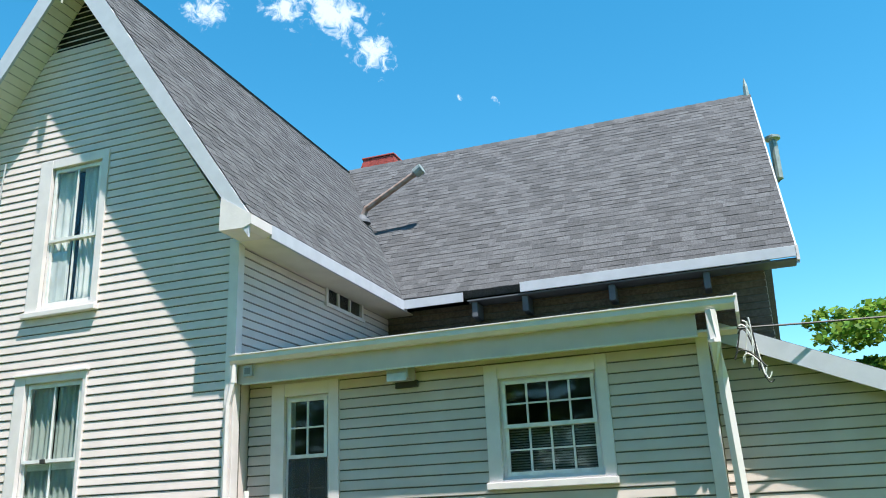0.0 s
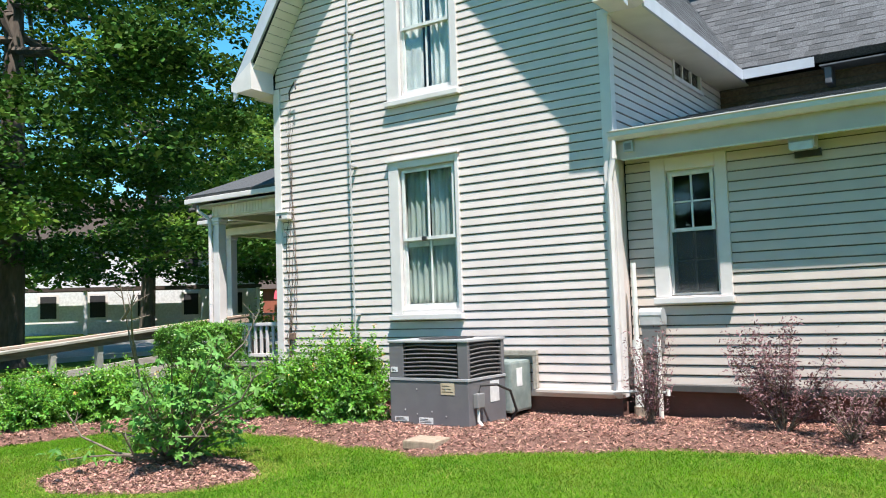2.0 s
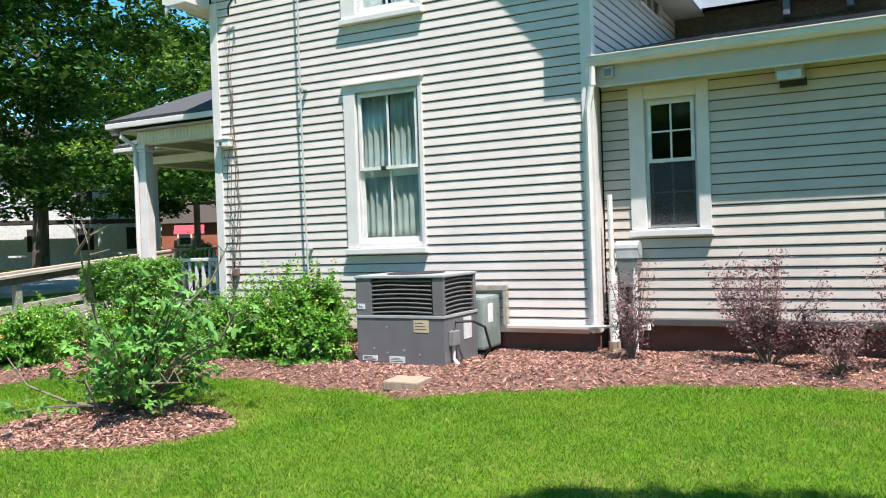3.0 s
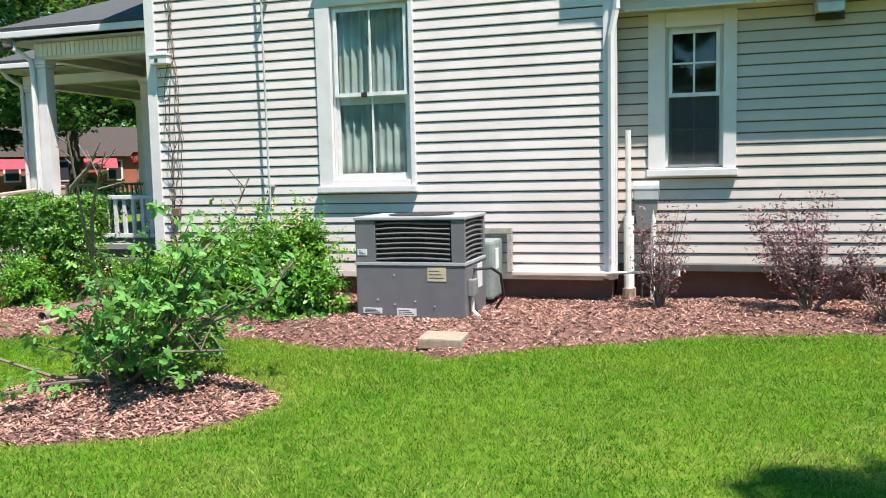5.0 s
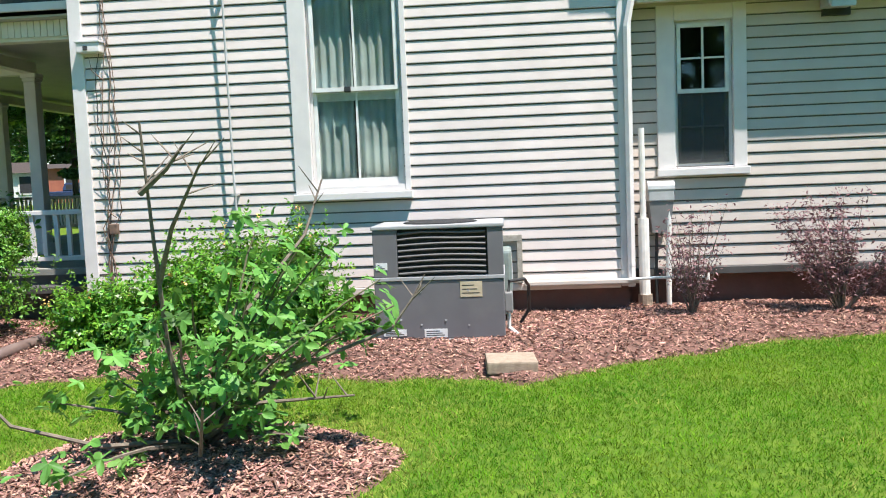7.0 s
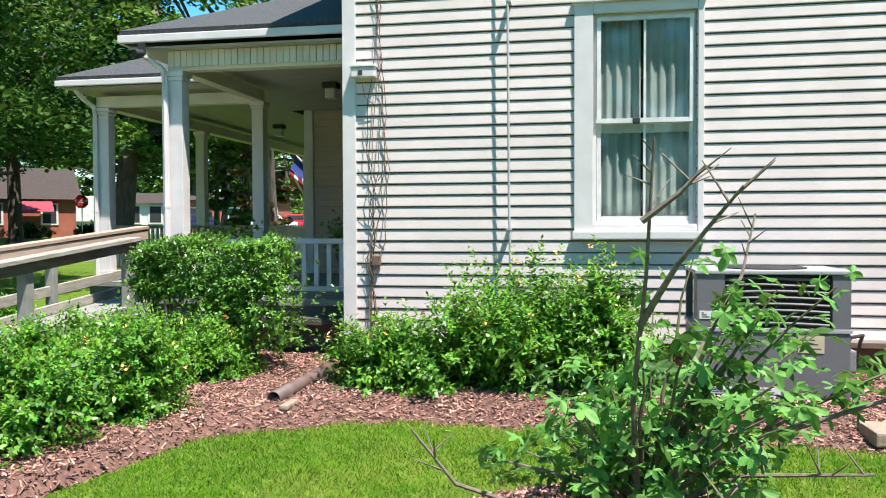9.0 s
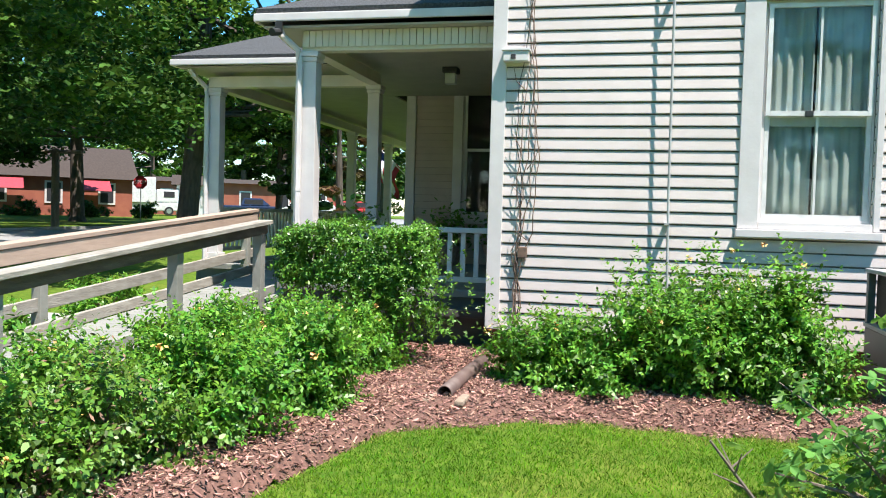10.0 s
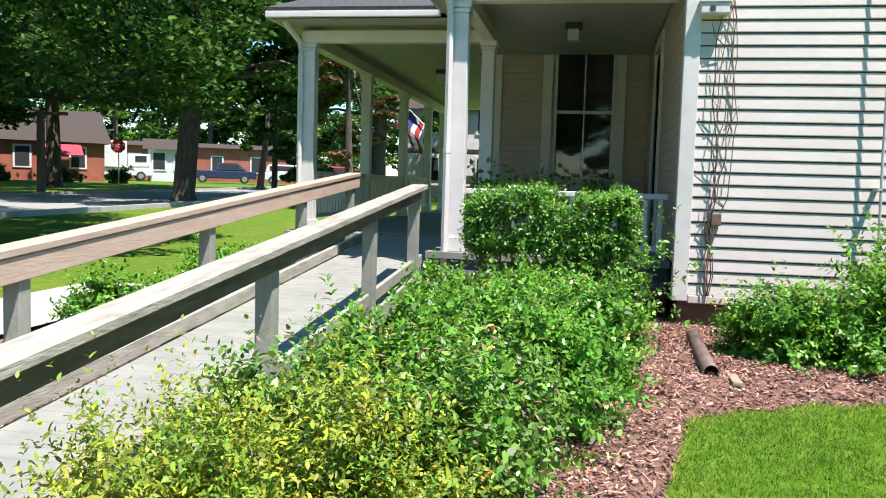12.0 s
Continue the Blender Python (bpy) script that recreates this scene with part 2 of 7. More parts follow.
M = {
    "siding": mat("siding_white_vinyl", (0.67, 0.588, 0.555), 0.5, (0.61, 0.535, 0.50), 3, 0.15, 60, spots=0.22, spot_col=(0.5, 0.46, 0.38), spot_scale=2.2, vary=0.025),
    # white siding's darker copy: the wing's shade is put into the colour
    "siding_wing": mat("siding_cream_shade_toned", (0.56, 0.49, 0.44), 0.5, (0.50, 0.435, 0.39), 3, 0.12, 60, spots=0.15, spot_col=(0.5, 0.44, 0.34), spot_scale=2, vary=0.03),
    "backing": mat("dark_weathered_sheathing", (0.16, 0.15, 0.135), 0.9),
    "trim": mat("white_trim_paint", (0.70, 0.66, 0.645), 0.45, (0.64, 0.60, 0.59), 5, 0.1, 40, spots=0.12, spot_col=(0.5, 0.48, 0.42), spot_scale=3),
    "fascia": mat("pale_blue_grey_paint", (0.50, 0.53, 0.58), 0.45, (0.45, 0.48, 0.53), 5, 0.1, 40, spots=0.12, spot_col=(0.36, 0.36, 0.36), spot_scale=3),
    "soffit": mat("cream_soffit_vinyl", (0.72, 0.67, 0.56), 0.55, (0.66, 0.61, 0.5), 4, 0.1, 40, spots=0.1, spot_col=(0.45, 0.38, 0.28)),
    "shingle": mat("grey_asphalt_shingle", (0.100, 0.105, 0.112), 0.95, (0.053, 0.056, 0.060), 45, 0.7, 200, spots=0.15, spot_col=(0.085, 0.08, 0.082), spot_scale=3.5, island=0.3),
    "shingle_piece": mat("grey_asphalt_shingle_tab", (0.100, 0.105, 0.112), 0.95, (0.053, 0.056, 0.060), 45, 0.7, 200, spots=0.15, spot_col=(0.085, 0.08, 0.082), spot_scale=3.5, vary=0.3),
    "foundation": mat("red_brown_painted_masonry", (0.15, 0.075, 0.06), 0.85, (0.11, 0.055, 0.045), 6, 0.5, 40, spots=0.5, spot_col=(0.2, 0.13, 0.1), spot_scale=3),
    "brick": mat("red_painted_brick", (0.42, 0.075, 0.06), 0.8, (0.33, 0.06, 0.05), 14, 0.4, 60, vary=0.15),
    "glass": glass_mat("window_glass"),
    "screen": screen_mat("insect_screen_mesh"),
    "sash": mat("sash_paint", (0.76, 0.76, 0.74), 0.4),
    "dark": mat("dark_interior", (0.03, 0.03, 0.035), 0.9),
    # near-black so that rooms behind the glass look unlit
    "room": mat("unlit_room_dark", (0.07, 0.068, 0.065), 0.9),
    "curtain": mat("grey_green_curtain_cloth", (0.44, 0.49, 0.45), 0.9, (0.34, 0.38, 0.35), 6, 0.2, 200, translucent=0.2),
    "lace": mat("white_lace_cloth", (0.82, 0.82, 0.80), 0.9, translucent=0.3),
    "ac": mat("grey_sheet_metal", (0.145, 0.14, 0.15), 0.5, (0.125, 0.12, 0.13), 3, 0.05, 30, spots=0.2, spot_col=(0.22, 0.21, 0.2), spot_scale=4),
    "ac_light": mat("light_grey_sheet_metal", (0.36, 0.36, 0.37), 0.45, (0.31, 0.31, 0.32), 5, spots=0.2, spot_col=(0.25, 0.24, 0.22), spot_scale=4),
    "coil": mat("black_coil_fins", (0.02, 0.02, 0.022), 0.6, bump=0.4, bscale=300),
    "slat": mat("dark_grey_wire_guard", (0.13, 0.125, 0.125), 0.5),
    "galv": mat("galvanised_steel", (0.30, 0.36, 0.34), 0.5, (0.23, 0.28, 0.265), 7, metal=0.4, spots=0.4, spot_col=(0.55, 0.55, 0.52), spot_scale=6),
    "plastic_grey": mat("light_grey_plastic", (0.45, 0.46, 0.46), 0.4),
    "plastic_dark": mat("grey_plastic", (0.22, 0.22, 0.22), 0.5),
    "white_pipe": mat("white_plastic_pipe", (0.78, 0.77, 0.73), 0.4, spots=0.2, spot_col=(0.45, 0.42, 0.36), spot_scale=6),
    "sticker": mat("buff_paper_sticker", (0.55, 0.46, 0.32), 0.6),
    "sticker_w": mat("white_paper_sticker", (0.7, 0.7, 0.7), 0.6),
    "ink": mat("black_ink", (0.04, 0.04, 0.04), 0.7),
    "wire": mat("black_cable", (0.03, 0.03, 0.03), 0.6),
    "wire_w": mat("white_cable", (0.7, 0.7, 0.68), 0.5),
    "dead_vine": mat("dead_brown_vine", (0.19, 0.12, 0.085), 0.9, (0.12, 0.08, 0.06), 30),
    "rust": mat("rusty_iron_pipe", (0.26, 0.16, 0.12), 0.8, (0.36, 0.3, 0.27), 12, 0.3, 60, metal=0.2),
    "paver": mat("tan_concrete_block", (0.36, 0.28, 0.21), 0.9, (0.27, 0.205, 0.15), 25, 0.5, 120),
    "mulch": mat("red_brown_mulch", (0.20, 0.10, 0.075), 0.95, (0.11, 0.055, 0.042), 30, 0.9, 90, spots=0.3, spot_col=(0.22, 0.14, 0.1), spot_scale=18),
    "chip": mat("bark_chip", (0.38, 0.215, 0.165), 0.9, (0.25, 0.125, 0.095), 40, island=0.85, hue=0.02),
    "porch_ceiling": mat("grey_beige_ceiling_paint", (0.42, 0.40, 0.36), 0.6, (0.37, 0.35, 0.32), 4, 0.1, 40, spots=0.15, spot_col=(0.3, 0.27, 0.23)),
    "soil": mat("grass_soil", (0.06, 0.10, 0.022), 0.95, (0.04, 0.065, 0.016), 3, 0.8, 60, spots=0.4, spot_col=(0.14, 0.15, 0.05), spot_scale=1.4),
    "lawn_far": mat("lawn_grass_far", (0.12, 0.185, 0.022), 1.0, (0.06, 0.12, 0.013), 14.0, 0.8, 60, spots=0.5, spot_col=(0.21, 0.22, 0.04), spot_scale=0.9, spec=0.1),
    "blade": mat("grass_blade", (0.11, 0.255, 0.012), 0.75, (0.048, 0.155, 0.009), 2.2, spots=0.65, spot_col=(0.25, 0.29, 0.03), spot_scale=1.1, island=0.5, hue=0.02, translucent=0.35, spec=0.05),
    "blade_dry": mat("dry_grass_blade", (0.29, 0.28, 0.07), 0.75, (0.19, 0.25, 0.04), 2.5, island=0.6, hue=0.02, translucent=0.25, spec=0.2),
    "weed": mat("lawn_weed_leaf", (0.11, 0.225, 0.014), 0.7, (0.032, 0.105, 0.009), 1.7, island=0.7, hue=0.02, translucent=0.3, spec=0.06),
    "bark": mat("grey_brown_bark", (0.12, 0.095, 0.075), 0.95, (0.07, 0.055, 0.045), 9, 1.0, 25, stretch=(1, 1, 0.3)),
    "leaf": mat("maple_leaf", (0.052, 0.122, 0.02), 0.55, (0.033, 0.085, 0.015), 0.7, island=0.5, hue=0.02, translucent=0.22, spec=0.12),
    "leaf_bright": mat("bright_maple_leaf", (0.135, 0.26, 0.036), 0.55, (0.075, 0.155, 0.026), 0.7, island=0.4, hue=0.02, translucent=0.3, spec=0.15),
    "leaf_olive": mat("olive_magnolia_leaf", (0.10, 0.10, 0.035), 0.4, (0.15, 0.08, 0.04), 2.5, island=0.4, hue=0.03, translucent=0.2),
    "leaf_pine": mat("light_conifer_needle", (0.10, 0.20, 0.07), 0.6, (0.06, 0.14, 0.045), 2, island=0.35, translucent=0.25),
    "leaf_shrub": mat("lantana_leaf", (0.125, 0.30, 0.028), 0.42, (0.08, 0.22, 0.025), 3, island=0.65, hue=0.02, translucent=0.3, spec=0.4),
    "leaf_tip": mat("young_leaf_tip", (0.20, 0.39, 0.045), 0.4, (0.14, 0.31, 0.035), 3, island=0.35, hue=0.02, translucent=0.35, spec=0.5),
    "leaf_yellow": mat("variegated_yellow_leaf", (0.40, 0.40, 0.045), 0.45, (0.14, 0.26, 0.03), 5, island=0.55, hue=0.03, translucent=0.3, spec=0.4),
    "leaf_olive_green": mat("olive_green_rose_leaf", (0.115, 0.27, 0.03), 0.4, (0.12, 0.21, 0.035), 5, island=0.6, hue=0.02, translucent=0.25, spec=0.5),
    "leaf_box": mat("boxwood_leaf", (0.125, 0.285, 0.032), 0.4, (0.075, 0.195, 0.024), 4, island=0.5, hue=0.012, translucent=0.25),
    "leaf_fig": mat("large_lobed_leaf", (0.12, 0.275, 0.05), 0.5, (0.07, 0.175, 0.036), 6, 0.2, 50, island=0.55, hue=0.015, translucent=0.3, spec=0.35),
    "leaf_purple": mat("dusty_purple_leaf", (0.25, 0.135, 0.14), 0.6, (0.15, 0.075, 0.08), 5, island=0.5, translucent=0.2),
    "leaf_dead": mat("dry_brown_leaf", (0.22, 0.13, 0.08), 0.8, island=0.4),
    "petal": mat("orange_pink_petal", (0.68, 0.36, 0.14), 0.6, (0.70, 0.48, 0.12), 4, island=0.3, hue=0.03),
    "stem": mat("green_brown_stem", (0.12, 0.12, 0.05), 0.8, (0.08, 0.075, 0.04), 30),
    "twig": mat("grey_bare_twig", (0.21, 0.17, 0.13), 0.9, (0.13, 0.10, 0.08), 40),
    "wood": mat("weathered_rail_timber", (0.39, 0.36, 0.31), 0.9, (0.27, 0.245, 0.205), 5, 0.4, 18, stretch=(5, 1, 5), spots=0.3, spot_col=(0.15, 0.12, 0.09), spot_scale=3, vary=0.1),
    # rail timber with shade put into its brown, for faces under caps and eaves
    "wood_shaded": mat("shade_brown_timber", (0.17, 0.125, 0.09), 0.9, (0.11, 0.08, 0.06), 4, 0.5, 18, stretch=(6, 1, 6), vary=0.1),
    "wood_new": mat("pinkish_rail_timber", (0.50, 0.37, 0.29), 0.85, (0.43, 0.315, 0.245), 5, 0.2, 18, stretch=(4, 0.6, 4), spots=0.2, spot_col=(0.34, 0.25, 0.2), spot_scale=4, vary=0.08),
    "wood_grey": mat("grey_painted_timber", (0.30, 0.30, 0.26), 0.85, (0.24, 0.24, 0.21), 6, 0.3, 30, spots=0.3, spot_col=(0.17, 0.16, 0.13), spot_scale=5, vary=0.08),
    "deck": mat("pale_grey_deck_paint", (0.26, 0.26, 0.235), 0.85, (0.215, 0.215, 0.195), 5, 0.3, 50, spots=0.25, spot_col=(0.3, 0.28, 0.24), spot_scale=2),
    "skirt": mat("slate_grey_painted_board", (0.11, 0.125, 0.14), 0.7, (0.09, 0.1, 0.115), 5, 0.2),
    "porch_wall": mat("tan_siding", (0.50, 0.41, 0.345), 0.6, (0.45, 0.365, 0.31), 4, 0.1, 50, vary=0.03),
    "concrete": mat("pale_concrete", (0.42, 0.40, 0.37), 0.9, (0.35, 0.335, 0.31), 3, 0.4, 60, spots=0.3, spot_col=(0.28, 0.26, 0.23)),
    "asphalt": mat("worn_pale_asphalt", (0.30, 0.295, 0.285), 0.9, (0.25, 0.245, 0.24), 12, 0.4, 90, spots=0.3, spot_col=(0.2, 0.2, 0.2)),
    "house_white": mat("far_white_boards", (0.7, 0.71, 0.72), 0.7),
    "house_tan": mat("far_tan_boards", (0.5, 0.46, 0.36), 0.7),
    "brick_far": mat("far_orange_brick", (0.36, 0.115, 0.07), 0.85, (0.29, 0.085, 0.055), 1.5),
    "roof_far": mat("far_brown_roof", (0.075, 0.058, 0.05), 0.95, spec=0.2),
    "awning": mat("red_awning", (0.5, 0.04, 0.06), 0.7),
    "car_blue": mat("dark_blue_car_paint", (0.03, 0.045, 0.1), 0.25),
    "car_white": mat("white_car_paint", (0.75, 0.75, 0.75), 0.3),
    "tyre": mat("black_rubber", (0.025, 0.025, 0.025), 0.8),
    "red_sign": mat("red_sign_face", (0.55, 0.03, 0.04), 0.5),
    "flag_red": mat("red_flag_cloth", (0.45, 0.03, 0.04), 0.8),
    "flag_white": mat("white_flag_cloth", (0.75, 0.75, 0.74), 0.8),
    "flag_blue": mat("blue_flag_cloth", (0.03, 0.05, 0.22), 0.8),
    "lamp_glass": mat("frosted_lamp_glass", (0.62, 0.64, 0.64), 0.35),
    "black_metal": mat("black_painted_metal", (0.03, 0.03, 0.03), 0.5),
    "drain": mat("brown_plastic_drain", (0.12, 0.075, 0.065), 0.6, (0.16, 0.11, 0.095), 8, spots=0.3, spot_col=(0.25, 0.2, 0.17), spot_scale=9),
    "cloud": cloud_mat("white_cloud"),
}


# ---- mesh helpers ----
def part(name, bm, material, parent=None, label=""):
    """Links a bmesh as one mesh object under a thing or a part."""
    me = bpy.data.meshes.new(name)
    bm.to_mesh(me)
    bm.free()
    me.materials.append(M[material])
    ob = new(name, me)
    if parent is not None:
        ob.parent = parent
        ob.matrix_parent_inverse = Matrix.Translation(-parent.location) if parent.type == 'EMPTY' else Matrix.Identity(4)
    if label:
        ob["label"] = label
    return ob


def piece(name, me, parent, m=None):
    ob = new(name, me)
    ob.parent = parent
    if m is not None:
        ob.matrix_basis = m
    return ob


def thing(name, label, category, group="", kind="", at=(0, 0, 0)):
    ob = new(name)
    ob.location = at
    ob.empty_display_size = 0.1
    return tagged(ob, label, category, group, kind)


def hexa(bm, pts):
    """A solid from eight corners: four below, four above, both the same way round."""
    v = [bm.verts.new(p) for p in pts]
    for f in ((3, 2, 1, 0), (4, 5, 6, 7), (0, 1, 5, 4), (1, 2, 6, 5), (2, 3, 7, 6), (3, 0, 4, 7)):
        bm.faces.new([v[i] for i in f])
    return v


def box(x0, x1, y0, y1, z0, z1, bm=None, bevel=0.0):
    own = bmesh.new()
    hexa(own, [(x0, y0, z0), (x1, y0, z0), (x1, y1, z0), (x0, y1, z0), (x0, y0, z1), (x1, y0, z1), (x1, y1, z1), (x0, y1, z1)])
    if bevel > 0:
        bmesh.ops.bevel(own, geom=own.edges[:], offset=bevel, segments=2, affect='EDGES', profile=0.6)
    if bm is None:
        return own
    me = bpy.data.meshes.new("tmp")
    own.to_mesh(me)
    own.free()
    bm.from_mesh(me)
    bpy.data.meshes.remove(me)
    return bm


def tube(path, radii, sides=8, bm=None, caps=True):
    """A round tube along points, with a radius at each."""
    bm = bm or bmesh.new()
    pts = [Vector(p) for p in path]
    if not hasattr(radii, "__len__"):
        radii = [radii] * len(pts)
    rings = []
    up = Vector((0, 0, 1))
    for i, p in enumerate(pts):
        d = (pts[min(i + 1, len(pts) - 1)] - pts[max(i - 1, 0)]).normalized()
        a = d.cross(up if abs(d.z) < 0.95 else Vector((1, 0, 0))).normalized()
        b = d.cross(a)
        rings.append([bm.verts.new(p + (a * math.cos(k * math.tau / sides) + b * math.sin(k * math.tau / sides)) * radii[i]) for k in range(sides)])
    for r, s in zip(rings, rings[1:]):
        for k in range(sides):
            bm.faces.new((r[k], r[(k + 1) % sides], s[(k + 1) % sides], s[k]))
    if caps:
        bm.faces.new(rings[0][::-1])
        bm.faces.new(rings[-1])
    return bm


def lathe(profile, at=(0, 0, 0), sides=16):
    bm = bmesh.new()
    rings = [[bm.verts.new((at[0] + r * math.cos(k * math.tau / sides), at[1] + r * math.sin(k * math.tau / sides), at[2] + z)) for k in range(sides)] for r, z in profile]
    for r, s in zip(rings, rings[1:]):
        for k in range(sides):
            bm.faces.new((r[k], r[(k + 1) % sides], s[(k + 1) % sides], s[k]))
    bm.faces.new(rings[0][::-1])
    bm.faces.new(rings[-1])
    return bm


def numpy_mesh(name, verts, faces_n, material, parent=None, label=""):
    """verts: an array of corners, each run of faces_n corners one face."""
    verts = np.asarray(verts, dtype=np.float32).reshape(-1, 3)
    n = len(verts)
    me = bpy.data.meshes.new(name)
    me.vertices.add(n)
    me.vertices.foreach_set("co", verts.ravel())
    me.loops.add(n)
    me.loops.foreach_set("vertex_index", np.arange(n, dtype=np.int32))
    me.polygons.add(n // faces_n)
    me.polygons.foreach_set("loop_start", np.arange(0, n, faces_n, dtype=np.int32))
    me.update(calc_edges=True)
    me.materials.append(M[material])
    ob = new(name, me)
    if parent is not None:
        ob.parent = parent
        ob.matrix_parent_inverse = Matrix.Translation(-parent.location) if parent.type == 'EMPTY' else Matrix.Identity(4)
    if label:
        ob["label"] = label
    return ob


def leaf_quads(centres, size, rng, up=0.6, aspect=0.55):
    """Pointed, slightly folded leaves round the given places, as runs of four corners."""
    n = len(centres)
    nrm = rng.normal(size=(n, 3))
    nrm[:, 2] = np.abs(nrm[:, 2]) + up
    nrm /= np.linalg.norm(nrm, axis=1)[:, None]
    d = rng.normal(size=(n, 3))
    d -= nrm * (d * nrm).sum(1)[:, None]
    d /= np.linalg.norm(d, axis=1)[:, None] + 1e-9
    e = np.cross(nrm, d)
    s = size * rng.uniform(0.6, 1.35, size=(n, 1))
    droop = nrm * s * 0.18
    a = centres - d * s * 0.5
    b = centres + e * s * aspect * 0.5 - droop * 0.4
    c = centres + d * s * 0.5 - droop
    f = centres - e * s * aspect * 0.5 - droop * 0.4
    return np.stack([a, b, c, f], axis=1).reshape(-1, 3)


def leaf_ovals(centres, size, rng, up=0.6, aspect=0.45):
    """Oval leaves with a drawn-out tip, bent along the blade, as runs of six corners."""
    q = leaf_quads(centres, size, rng, up, aspect).reshape(-1, 4, 3)
    a, b, c, f = q[:, 0], q[:, 1], q[:, 2], q[:, 3]
    return np.stack([a, b * 0.86 + a * 0.22 - c * 0.08, b * 0.74 + c * 0.34 - a * 0.08, c + (c - a) * 0.14, f * 0.74 + c * 0.34 - a * 0.08, f * 0.86 + a * 0.22 - c * 0.08], axis=1).reshape(-1, 3)


def leaf_on(base, along, nrm, size, aspect=0.5):
    """Oval pointed leaves from their stalk ends, as runs of six corners."""
    along = along / (np.linalg.norm(along, axis=1)[:, None] + 1e-9)
    e = np.cross(nrm, along)
    e /= np.linalg.norm(e, axis=1)[:, None] + 1e-9
    nn = np.cross(along, e)
    s_ = size[:, None]
    w = s_ * aspect * 0.5
    pts = [base, base + along * s_ * 0.3 + e * w * 0.92 + nn * s_ * 0.05, base + along * s_ * 0.66 + e * w * 0.72, base + along * s_ - nn * s_ * 0.16,
           base + along * s_ * 0.66 - e * w * 0.72, base + along * s_ * 0.3 - e * w * 0.92 + nn * s_ * 0.05]
    return np.stack(pts, axis=1)


def leafy_shoots(start, way, length, nodes, size, rng, aspect=0.5):
    """Opposite pairs of leaves up each shoot, every pair turned a quarter; smaller towards the tip."""
    n = len(start)
    way = way / (np.linalg.norm(way, axis=1)[:, None] + 1e-9)
    a = np.cross(way, rng.normal(size=(n, 3)))
    a /= np.linalg.norm(a, axis=1)[:, None] + 1e-9
    b = np.cross(way, a)
    out_ = []
    for k in range(nodes):
        f = (k + 0.6) / nodes
        at_ = start + way * (length * f)[:, None]
        at_[:, 2] -= 0.10 * length * f * f
        side = a if k % 2 == 0 else b
        for sg_ in (1, -1):
            d = side * sg_ + way * (0.35 + 0.7 * f) + rng.normal(size=(n, 3)) * 0.22
            nr = way * 0.7 + np.array([0, 0, 0.75]) - side * sg_ * 0.3 + rng.normal(size=(n, 3)) * 0.3
            out_.append(leaf_on(at_ + rng.normal(size=(n, 3)) * 0.006, d, nr, size * (1.15 - 0.55 * f) * rng.uniform(0.75, 1.25, n), aspect))
    return np.concatenate(out_)


# ---- the lie of the land ----
def land(x, y):
    """Height of the ground: level round the house, rising gently towards the street."""
    d = np.hypot(np.asarray(x, float) + 11.0, np.asarray(y, float) - 5.0)
    rise = 0.0135 * np.clip(d - 7.0, 0, 60)
    side = np.clip((-12.5 - np.asarray(x, float)) / 4.0, 0, 1)
    return rise * side


BED_X = np.array([-12.0, -11.4, -10.95, -10.7, -10.3, -9.9, -9.0, -8.0, -7.2, -6.5, -6.0, -5.5, -4.9, -4.3, -3.3, -1.0])
BED_Y = np.array([1.6, 2.6, 3.9, 5.3, 5.65, 5.85, 5.93, 5.85, 5.68, 5.6, 5.85, 6.2, 6.52, 6.8, 6.97, 7.1])


def bed_edge(x):
    return np.interp(x, BED_X, BED_Y) + 0.05 * np.sin(np.asarray(x) * 5.1) + 0.03 * np.sin(np.asarray(x) * 13.7)


RING_AT = (-8.12, 3.98)


def ring_in(x, y):
    a = np.arctan2(y - RING_AT[1], x - RING_AT[0])
    r = 0.95 + 0.05 * np.sin(3 * a + 1) + 0.03 * np.sin(7 * a)
    return r - np.hypot((x - RING_AT[0]) / 1.0, (y - RING_AT[1]) / 0.86)


def bed_in(x, y):
    """How far inside the planting bed, in metres; below zero on the lawn."""
    return np.where((x > -12.75) & (x < -1.0), y - bed_edge(x), -1.0)


def bed_z(x, y):
    return -0.030 + 0.115 * np.clip((bed_in(x, y) + 0.08) / 0.5, 0, 1) + 0.012 * np.sin(x * 6.1) * np.sin(y * 5.3)


def ring_z(x, y):
    return -0.030 + 0.085 * np.clip((ring_in(x, y) + 0.08) / 0.5, 0, 1) + 0.01 * np.sin(x * 7.1) * np.sin(y * 6.3)


def grid_sheet(name, xs, ys, zf, material, keep=None):
    X, Y = np.meshgrid(xs, ys, indexing="ij")
    Z = zf(X, Y)
    me = bpy.data.meshes.new(name)
    nx, ny = X.shape
    idx = np.arange(nx * ny).reshape(nx, ny)
    q = np.stack([idx[:-1, :-1], idx[1:, :-1], idx[1:, 1:], idx[:-1, 1:]], axis=-1).reshape(-1, 4)
    if keep is not None:
        cx = (X[:-1, :-1] + X[1:, 1:]) / 2
        cy = (Y[:-1, :-1] + Y[1:, 1:]) / 2
        q = q[keep(cx, cy).ravel()]
    me.from_pydata(np.stack([X, Y, Z], -1).reshape(-1, 3).tolist(), [], q.tolist())
    me.materials.append(M[material])
    for p in me.polygons:
        p.use_smooth = True
    return new(name, me)


